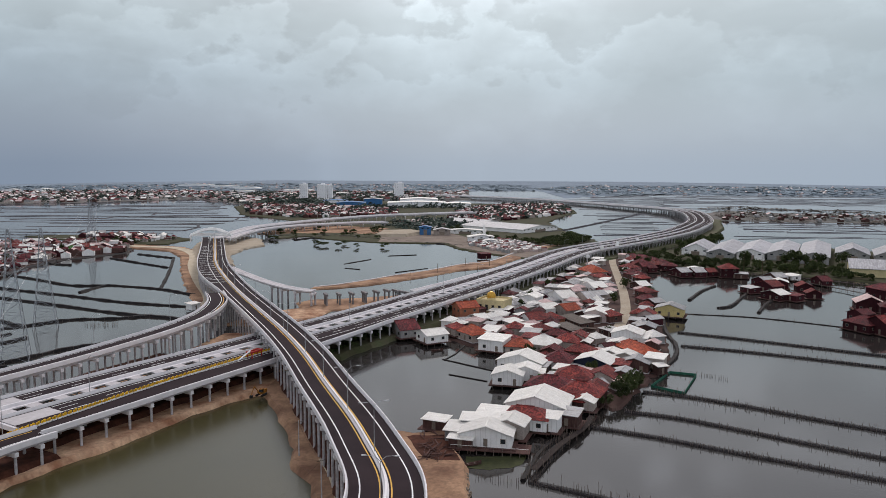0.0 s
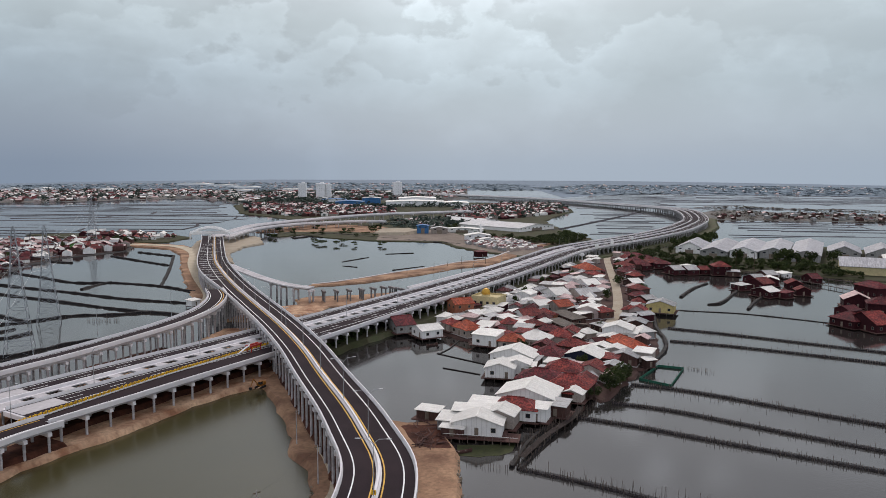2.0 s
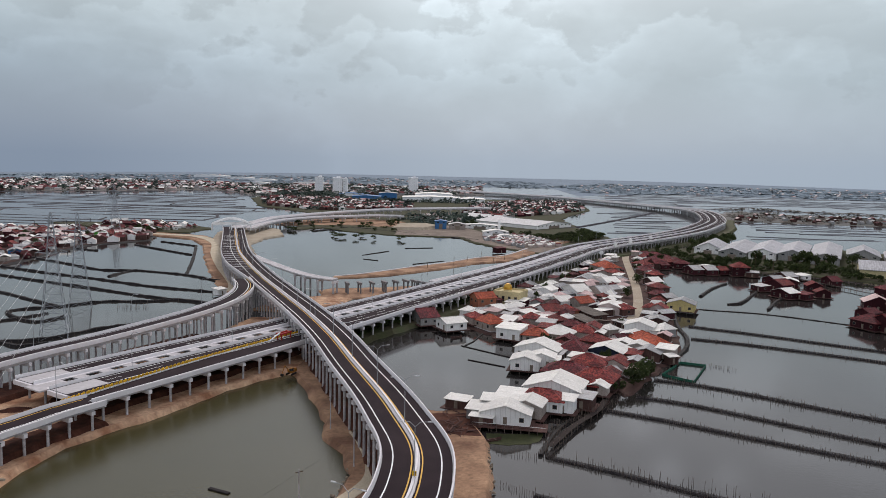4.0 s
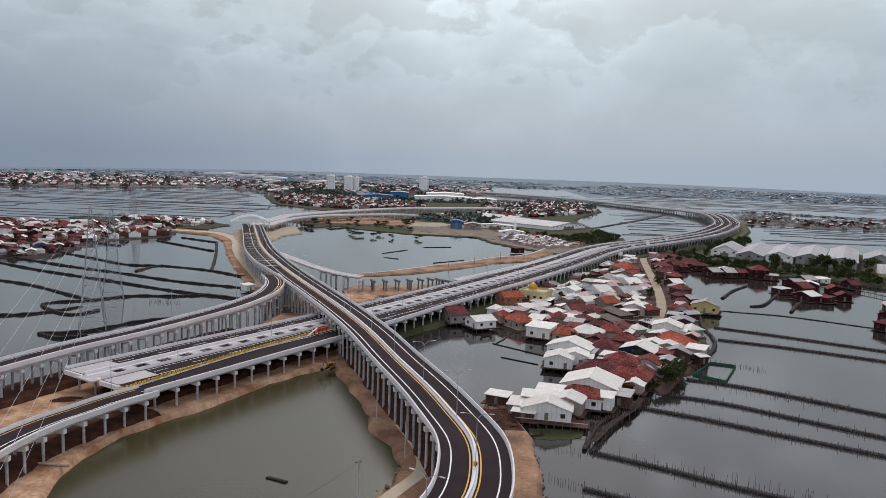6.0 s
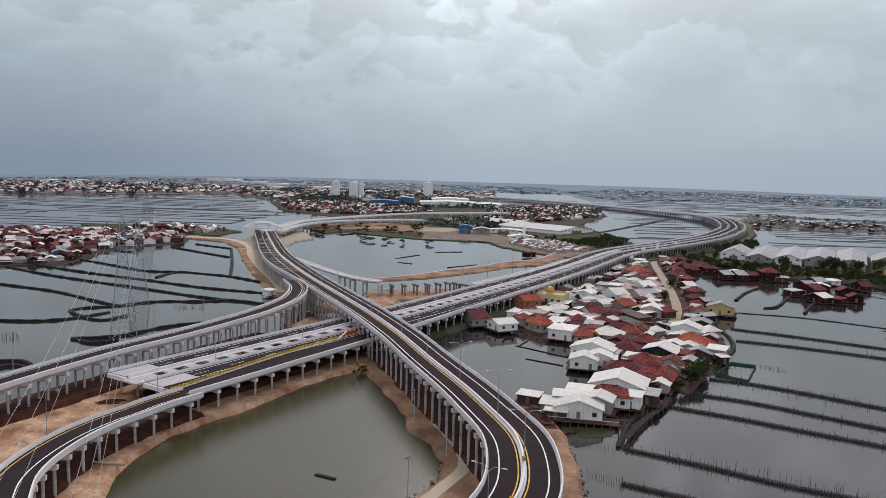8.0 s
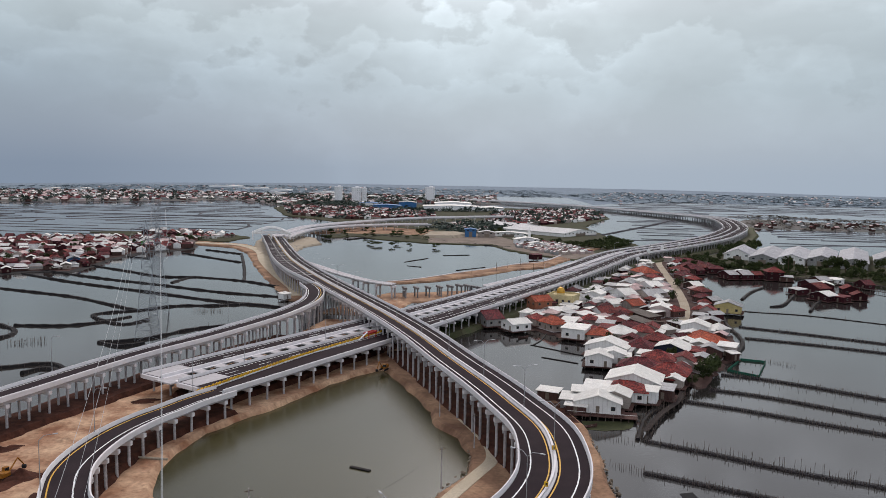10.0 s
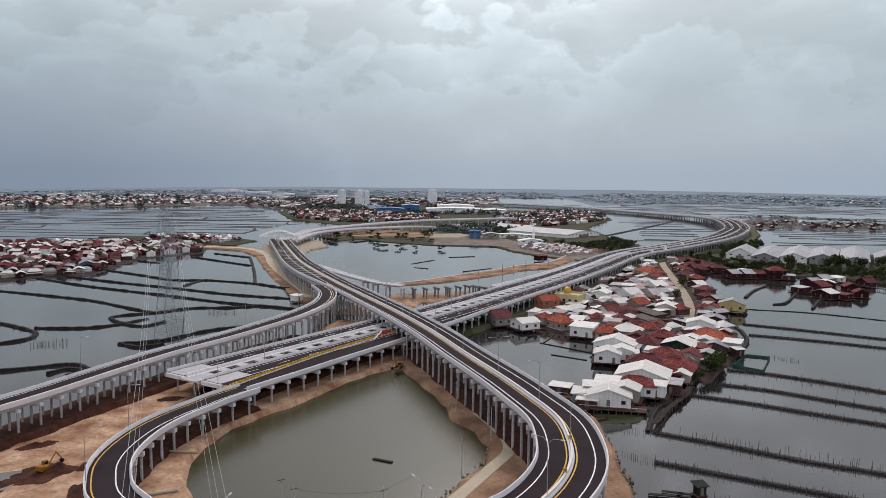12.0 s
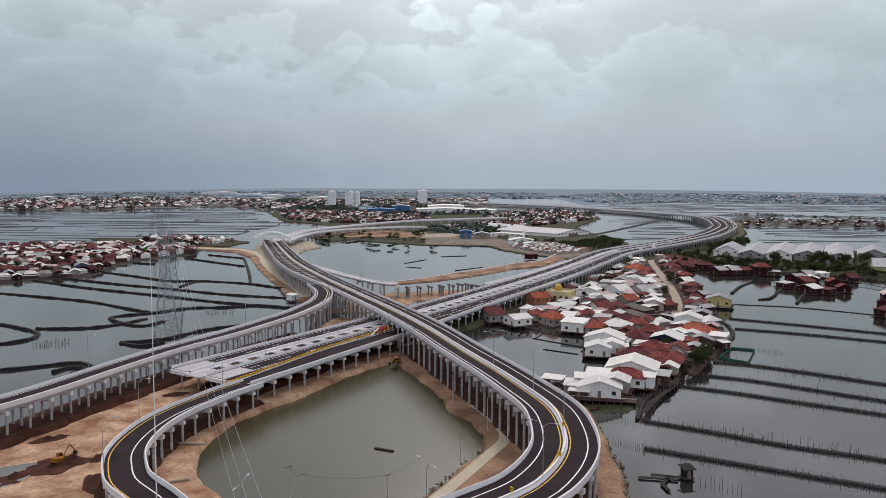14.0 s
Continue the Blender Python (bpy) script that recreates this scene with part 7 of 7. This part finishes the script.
hall(22, 752, 40, 12, 3.2, 1.4, -8, "white", "w_white", "long low white-roofed shed")
hall(33, 672, 22, 11, 4.5, 1.8, 5, "white", "w_bright", "white hall with a small tower", group="halls")
hall(40, 650, 12, 8, 3, 1.2, 5, "white", "w_bright", "small white hall near the lagoon", group="halls")
bm = bmesh.new()
box(bm, 0, 0, 6, 2.4, 2.4, 12, bevel=0.1)
rod(bm, (0, 0, 12), (0, 0, 15), 1.0, 8, 0.05)
mt = link_mesh("minaret", bm, "w_white")
mt.location = (36.5, 681, 0.6)
tagged(mt, "slim white minaret beside the hall", "minaret")
hall(-17, 738, 11, 10, 7.5, 1.0, 0, "blue", "blue", "tall blue-clad industrial building")
hall(-1, 736, 16, 11, 5, 1.6, 0, "zinc", "w_plaster", "plain grey industrial shed")
# white factory and the tower blocks
hall(-42, 1232, 92, 44, 7, 1.6, 2, "white", "w_bright", "large bright white factory building with stepped roofs", group="factories", name="factory")
hall(-40, 1285, 62, 40, 10, 2.0, 2, "white", "w_bright", "large bright white factory building with stepped roofs", group="factories", name="factory")
hall(22, 1250, 44, 40, 4.5, 1.4, 2, "white", "w_bright", "large bright white factory building with stepped roofs", group="factories", name="factory")
hall(-150, 1262, 46, 30, 5, 1.6, 2, "blue", "blue", "distant blue factory shed", group="factories", name="factory")
hall(-118, 1300, 30, 26, 9, 1.6, 2, "zinc", "blue", "distant blue-grey factory shed", group="factories", name="factory")
hall(-185, 1330, 40, 30, 5, 1.6, 2, "blue", "w_bright", "distant hall with a blue roof", group="factories", name="factory")
for x, y, w, d, h_ in ((-215, 1390, 50, 26, 8), (-420, 1560, 90, 40, 8), (-330, 1640, 110, 36, 8), (-230, 1700, 90, 40, 8), (-110, 1720, 80, 36, 8), (-965, 1860, 70, 40, 14), (-1035, 1850, 60, 40, 12), (-810, 1865, 130, 40, 8), (-745, 2330, 170, 60, 12), (-620, 2200, 120, 50, 10), (-520, 2060, 110, 50, 10), (-480, 1840, 90, 40, 8), (-360, 1900, 120, 50, 9)):
    hall(x, y, w * 0.6, d * 0.6, h_ * 0.45, 1.5, rnd.uniform(-6, 6), "white", "w_bright", "distant white factory hall", group="distant factories", name="factory")


def tower(x, y, w, d, h, storeys, yaw, wall, label):
    """A tower block: shaft, roof slab, and a window for each storey and bay."""
    ob = empty("tower_block", pose(x, y, 0.5, 0, 0, yaw), label, "tower block", "tower blocks")
    bm = bmesh.new()
    box(bm, 0, 0, h / 2, w, d, h, bevel=0.1)
    wl_ = part("wall", bm, wall, ob)
    bm = bmesh.new()
    box(bm, 0, 0, h + 0.8, w + 0.8, d + 0.8, 1.6, bevel=0.1)
    box(bm, w * 0.1, 0, h + 2.6, w * 0.4, d * 0.5, 2.4)
    part("roof", bm, wall, ob)
    bays = 4
    for i in range(storeys):
        for j in range(bays):
            shared("window", PANE, wl_, Matrix.Translation((-w / 2 + w * (j + 0.5) / bays, -d / 2, h * (i + 0.6) / storeys)) @ Matrix.Diagonal((w / bays * 0.16, 1.5, h / storeys * 0.16, 1)))
    return ob


tower(-259, 1432, 14, 13, 29, 10, 4, "w_bright", "slim pale tower block above the town")
tower(-226, 1440, 17, 14, 28, 9, 4, "w_bright", "pale grey tower block above the town")
tower(-212, 1446, 9, 12, 27, 9, 4, "w_bright", "pale tower block above the town")
tower(-90, 1566, 19, 17, 28, 9, 4, "w_bright", "white square tower block above the factory")

# ---------------------------------------------------------------- far town, far ponds, far woods
def cluster(name, label, polys, gap, count, seed, roofs, size=(8, 14), z=0.6, spots=None, low=1.0, walls=("w_plaster", "w_white", "w_redwood", "w_wood", "w_wood")):
    """A joined far quarter of small gabled houses."""
    r = random.Random(seed)
    verts, faces, mats = [], [], []
    slots = list(dict.fromkeys(roofs)) + list(dict.fromkeys(walls))
    for poly in polys:
        for x, y in spots or scatter(poly, gap, count, seed):
            w, d, h = r.uniform(*size), r.uniform(*size), r.uniform(3, 4.5) * low
            a = r.choice((0.2, 1.77)) + r.uniform(-0.2, 0.2)
            c, s_ = math.cos(a), math.sin(a)
            k = len(verts)
            rise = w * 0.25
            for px, py, pz in ((-w, -d, 0), (w, -d, 0), (w, d, 0), (-w, d, 0), (-w, -d, h), (w, -d, h), (w, d, h), (-w, d, h), (0, -d, h + rise), (0, d, h + rise)):
                verts.append((x + (px * c - py * s_) / 2, y + (px * s_ + py * c) / 2, z + pz))
            wall_ = slots.index(r.choice(walls))
            roof_ = slots.index(r.choice(roofs))
            for f, m in (((0, 1, 5, 8, 4), wall_), ((2, 3, 7, 9, 6), wall_), ((1, 2, 6, 5), wall_), ((3, 0, 4, 7), wall_), ((4, 8, 9, 7), roof_), ((8, 5, 6, 9), roof_)):
                faces.append(tuple(k + i for i in f))
                mats.append(m)
    me = bpy.data.meshes.new(name)
    me.from_pydata(verts, [], faces)
    for s_ in slots:
        me.materials.append(M[s_])
    me.polygons.foreach_set("material_index", mats)
    return tagged(new(name, me), label, "houses", kind="stuff")


def woods(name, label, polys, gap, count, seed, h, spread, mat="far_leaf"):
    """A joined far belt of tree crowns made of rough leaf clumps."""
    r = random.Random(seed)
    verts, faces = [], []
    for poly in polys:
        for x, y in scatter(poly, gap, count, seed):
            hh, ss = h * r.uniform(0.5, 1.3), spread * r.uniform(0.6, 1.4)
            for _ in range(16):
                v = Vector((r.gauss(0, 0.5) * ss, r.gauss(0, 0.5) * ss, hh * r.uniform(0.15, 1.0)))
                q = ss * r.uniform(0.25, 0.5)
                k = len(verts)
                for _i in range(4):
                    verts.append((x + v.x + r.uniform(-q, q), y + v.y + r.uniform(-q, q), max(0.1, v.z + r.uniform(-0.4, 0.4) * hh)))
                faces += [(k, k + 1, k + 2), (k, k + 2, k + 3), (k, k + 3, k + 1), (k + 1, k + 2, k + 3)]
    me = bpy.data.meshes.new(name)
    me.from_pydata(verts, [], faces)
    me.materials.append(M[mat])
    return tagged(new(name, me), label, "trees", kind="stuff")


TOWN = [[(-312, 1210), (-258, 1036), (-209, 995), (-174, 965), (-96, 1000), (-60, 1010), (-70, 1140), (-126, 1160), (-198, 1235), (-281, 1275)], [(6, 935), (38, 884), (117, 976), (177, 1070), (194, 1274), (108, 1262), (29, 1150)]]
WEST_TOWN = [[(-1350, 1130), (-1000, 1190), (-803, 1275), (-728, 1320), (-639, 1345), (-564, 1414), (-489, 1516), (-400, 1400), (-330, 1290), (-290, 1420), (-300, 1600), (-620, 1900), (-1000, 1820), (-1500, 1500)]]
EAST_SHORE = [(250, 1560), (331, 1670), (483, 1775), (603, 1748), (719, 1720), (831, 1695), (884, 1640), (1150, 1480), (1700, 1200)]
cluster("hamlet_rest", "crowded maroon and white roofs of the western hamlet", [0], 0, 0, 60, ("white", "red", "dark", "pink", "dark", "zinc", "white", "dark"), (5, 8.5), spots=OUTLYING, low=0.85)
cluster("town_houses", "red and white roofs of the crowded far town", TOWN, 7.5, 520, 61, ("dark", "red", "dark", "pink", "dark", "zinc", "dark", "white"), (4.5, 8.5), low=0.8)
cluster("west_town_houses", "crowded pale and red roofs of the distant western town", WEST_TOWN, 13, 1100, 62, ("zinc", "dark", "dark", "zinc", "pink", "white"), (6, 11), low=0.8, walls=("w_zincwall", "w_wood", "w_plaster", "w_pink"))
cluster("far_houses", "scattered pale roofs behind the tower blocks", [[(-380, 1420), (-100, 1420), (40, 1480), (60, 1900), (-400, 1900)]], 17, 260, 67, ("zinc", "zinc", "dark", "pink"), (6, 11), low=0.8, walls=("w_zincwall", "w_wood", "w_plaster"))
# only pale colours on these houses, standing for the haze over them
cluster("horizon_houses", "tiny pale roofs among woods towards the horizon", [EAST_SHORE[1:] + [(1500, 1700), (1200, 2300), (500, 2500), (250, 2100)], [(-1000, 1850), (-300, 1900), (100, 2000), (100, 2500), (-700, 2700), (-1100, 2300)]], 26, 190, 65, ("zinc", "zinc", "pink"), (4, 8), 0.3, low=0.6, walls=("w_pink", "w_zincwall"))
cluster("east_houses", "scattered small roofs of the reedy eastern land", [[(330, 935), (443, 915), (560, 900), (780, 870), (800, 960), (540, 1020), (400, 1050)]], 13, 75, 63, ("dark", "zinc", "dark", "zinc", "pink"), (4, 7), low=0.7, walls=("w_zincwall", "w_wood", "w_wood"))
cluster("mid_houses", "roofs of workshops near the lagoon", [[(20, 640), (50, 580), (80, 600), (70, 650), (50, 680)], [(-10, 800), (20, 880), (-30, 930), (-50, 870)]], 4.5, 130, 64, ("white", "zinc", "pink", "zinc", "dark"), (2.6, 5.0), low=0.55, walls=("w_pink", "w_plaster", "w_zincwall"))
woods("town_trees", "green trees between the far town roofs", TOWN, 14, 110, 77, 6, 7)
woods("factory_trees", "dark tree belts round the factory", [[(-130, 1180), (0, 1180), (30, 1210), (-130, 1222)], [(-310, 1290), (-170, 1300), (-170, 1390), (-320, 1400)], [(-20, 780), (10, 790), (30, 860), (-40, 900), (-60, 840)]], 12, 70, 79, 6, 9)
woods("west_town_trees", "dark trees between the western town roofs", WEST_TOWN, 22, 420, 74, 6, 9)
woods("far_woods", "low green woods between the far settlements", [[(-420, 1400), (-60, 1400), (0, 1480), (-60, 1800), (-420, 1800)]], 24, 160, 71, 6, 10)
woods("east_scrub", "brown reeds and scrub on the eastern land", [[(320, 935), (443, 910), (640, 885), (860, 850), (860, 960), (560, 1036), (456, 1090), (420, 1135), (372, 1078)]], 13, 170, 78, 2.0, 9, "reed")
woods("east_reeds", "thin belts of reeds between the eastern ponds", [[(388, 1185), (457, 1205), (518, 1146), (593, 1102), (900, 980), (900, 1000), (600, 1125), (525, 1170), (457, 1228)]], 12, 110, 68, 2.0, 9, "reed")
woods("horizon_woods", "low tree belt along the horizon, haze put into its colour", [EAST_SHORE[1:] + [(1500, 1700), (1200, 2300), (500, 2500), (250, 2100)], [(-1500, 1500), (-1000, 1830), (-300, 1900), (250, 2000), (250, 2500), (-700, 2700), (-1200, 2400)]], 24, 620, 72, 2.2, 34, "haze_tree")
land("far_shore", "low land along the horizon, haze put into its colour", [(-4400, 880), (-2600, 1000), (-1350, 1120), (-1500, 1500), (-1000, 1840), (-300, 1920), (100, 2020), (250, 1990)] + EAST_SHORE + [(3000, 900), (4500, 700), (4500, 990)] + HORIZON[-2:0:-1] + [(-4500, 900)], 0.5, "haze_leaf", 4, 4, seed=73)
land("far_land_west", "low land under the distant settlement", WEST_TOWN[0][:-5] + [(-290, 1410), (-100, 1410), (50, 1480), (60, 1900), (-300, 1960), (-620, 1940), (-1000, 1880), (-1520, 1540)], 0.7, "far_ground", 4, 4, seed=75)
land("far_land_east", "low reedy land beyond the warehouses", [(318, 937), (383, 927), (443, 912), (500, 905), (640, 882), (860, 850), (1100, 800), (1100, 880), (860, 960), (560, 1036), (520, 1056), (456, 1090), (420, 1135), (372, 1078)], 0.4, "far_ground", 5, 4, seed=76)


def pond_grid(name, label, x0, x1, y0, y1, gap, yaw, width, seed, skip=(), mat="far_bank"):
    """Long low banks that divide the far ponds, broken here and there, with cross banks."""
    r = random.Random(seed)
    verts, faces = [], []
    c, s_ = math.cos(radians(yaw)), math.sin(radians(yaw))
    cx, cy = (x0 + x1) / 2, (y0 + y1) / 2

    def bank(ax, ay, bx, by, w):
        p, q = Vector((ax - cx, ay - cy, 0)), Vector((bx - cx, by - cy, 0))
        k_ = max(1, int((q - p).length / 30))
        t = (q - p).normalized()
        o = Vector((-t.y, t.x, 0))
        last = None
        for i in range(k_ + 1):
            m = p.lerp(q, i / k_) + o * r.uniform(-1.2, 1.2)
            wx, wy = cx + m.x * c - m.y * s_, cy + m.x * s_ + m.y * c
            if any(inside(wx, wy, z_) for z_ in skip) or r.random() < 0.05:
                last = None
                continue
            ww, hh = w * r.uniform(0.6, 1.4), r.uniform(0.15, 0.5)
            ox, oy = o.x * c - o.y * s_, o.x * s_ + o.y * c
            k = len(verts)
            for e, z in ((-1, -0.3), (1, -0.3), (0.5, hh), (-0.5, hh)):
                verts.append((wx + ox * ww * e, wy + oy * ww * e, z))
            if last is not None:
                for a, b in ((0, 1), (1, 2), (2, 3), (3, 0)):
                    faces.append((last + a, last + b, k + b, k + a))
            last = k

    y = y0
    while y < y1:
        g = gap * r.uniform(0.4, 1.5)
        xa = x0
        while xa < x1:
            xb = min(x1, xa + r.uniform(120, 520))
            if r.random() < 0.85:
                bank(xa, y + r.uniform(-8, 8), xb, y + r.uniform(-8, 8), width)
            if r.random() < 0.7:
                bank(xb, y, xb + r.uniform(-20, 20), y + g, width * 0.8)
            xa = xb
        y += g
    me = bpy.data.meshes.new(name)
    me.from_pydata(verts, [], faces)
    me.materials.append(M[mat])
    return tagged(new(name, me), label, "dykes", kind="stuff")


SKIP = [[(-330, 1420), (-335, 1220), (-272, 1025), (-180, 930), (-260, 640), (-160, 500), (-60, 420), (100, 520), (150, 800), (210, 1285), (60, 1335)], WEST_TOWN[0], [(250, 1560), (483, 1770), (884, 1635), (1800, 1200), (3000, 6000), (-3000, 6000), (-3000, 1000), (-1350, 1120), (-1000, 1830), (-300, 1910)], [(100, 400), (420, 400), (420, 660), (240, 690), (120, 620)], [(318, 937), (640, 882), (1100, 800), (1100, 880), (860, 960), (560, 1036), (420, 1135), (372, 1078)]]
ALONG = [[(100, 520), (240, 680), (290, 780), (335, 930), (345, 1070), (310, 1140), (180, 1390), (150, 1380), (285, 1100), (296, 1000), (270, 880), (225, 750), (110, 600)]]
pond_grid("west_banks", "dark banks between the western fish ponds", -1500, -240, 740, 1560, 28, -4, 2.5, 81, SKIP, "dark_bank")
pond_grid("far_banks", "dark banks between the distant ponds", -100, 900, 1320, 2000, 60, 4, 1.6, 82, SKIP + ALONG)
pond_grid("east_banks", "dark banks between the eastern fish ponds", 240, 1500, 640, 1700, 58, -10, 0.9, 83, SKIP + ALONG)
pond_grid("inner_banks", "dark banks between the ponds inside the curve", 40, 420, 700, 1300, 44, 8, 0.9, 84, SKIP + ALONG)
for i, c in enumerate(([(-67.6, 520.8), (-51.6, 547.2)], [(-64.4, 500.3), (-54.1, 494.0)], [(-40.9, 567.5), (-20, 575)], [(-30, 480), (-10, 500)], [(-120, 700), (-60, 690)])):
    dyke(c, 0.5, 0.4, seed=90 + i, label="short broken bank in the lagoon")

dyke([(104, 770), (120, 787), (166, 866), (232, 986), (272, 1064)], 2.2, 0.9, "dark_bank", seed=120, label="long dark bank crossing the ponds inside the curve")
dyke([(56, 712), (77, 669), (100, 634)], 1.6, 0.9, "far_soil", seed=121, label="pale earth track beside the green strip")

# stacks of sawn timber in the yard between the houses
for x, y, yaw, n_ in ((56, 313, -25, 5), (58.5, 306, -25, 7), (52, 306.5, -22, 6), (60, 299, -28, 4), (54, 298, -25, 6), (49, 313, -25, 4)):
    stack = empty("timber_stack", pose(x, y, 0.55, 0, 0, yaw), "stack of weathered brown boards in the yard", "timber stack", "timber stacks")
    for k in range(n_):
        bm = bmesh.new()
        for q in range(4):
            box(bm, rnd.uniform(-0.3, 0.3), (q - 1.5) * 0.52, 0.14 + k * 0.26, 7.0 + rnd.uniform(-1, 1), 0.44, 0.18, rnd.uniform(-0.03, 0.03))
        part("layer", bm, "w_wood" if k % 2 else "bamboo", stack)

# poles along the causeway, and floating booms in the water west of the village
for x, y, h_ in ((-3.6, 475, 6.5), (5.2, 496, 4), (14.8, 508, 6), (22.2, 489, 4.5), (30.9, 509, 6), (-20, 462, 4)):
    bm = bmesh.new()
    rod(bm, (x, y, -0.3), (x + 0.2, y, h_), 0.16, 6, 0.1)
    tagged(link_mesh("pole", bm, "trunk"), "dark wooden pole on the lagoon causeway", "pole", "causeway poles")
for a, b in (((-0.1, 263.6), (18.3, 247.0)), ((4.5, 271), (8.9, 286.5)), ((8.9, 286.5), (20.6, 274.9)), ((0.5, 262.5), (4.5, 271)), ((2, 244), (14, 236))):
    d_ = Vector((b[0] - a[0], b[1] - a[1], 0))
    bm = bmesh.new()
    box(bm, (a[0] + b[0]) / 2, (a[1] + b[1]) / 2, 0.12, d_.length, 0.45, 0.3, math.atan2(d_.y, d_.x), 0.05)
    tagged(link_mesh("boom", bm, "mud"), "dark bamboo boom floating on the pond", "boom", "floating booms")

# muddy flats between the lagoon and the far ramps
land("lagoon_flats", "brown muddy flats at the back of the lagoon", [(-180, 742), (-138, 750), (-104, 754), (-66, 742), (-58, 812), (-116, 842), (-152, 828), (-183, 814)], 0.65, "bank", 3.0, seed=54)
for i, c in enumerate(([(-165, 722), (-138, 727), (-105, 733), (-62, 700)], [(-133, 686), (-120, 708), (-105, 733)], [(-62, 700), (-20, 668), (14, 642), (26, 630)], [(-150, 728), (-148, 748)])):
    dyke(c, 1.6, 0.8, seed=95 + i, label="dark bank at the back of the lagoon")
for x, y in ((-158, 748), (-146, 752), (-118, 756), (-96, 752), (-90, 760), (-70, 776), (-64, 790), (-130, 790), (-172, 760)):
    bush(x, y, rnd.uniform(2.5, 4.5), rnd.uniform(4, 7), 0.6, "dark bush on the muddy flats", "bushes on the flats")

# churned earth and weathered rubbish on the tip of the east bank
heap(-36, 205, 8, 14, 0.6, 20, 80, "dug_and_shaded_soil")
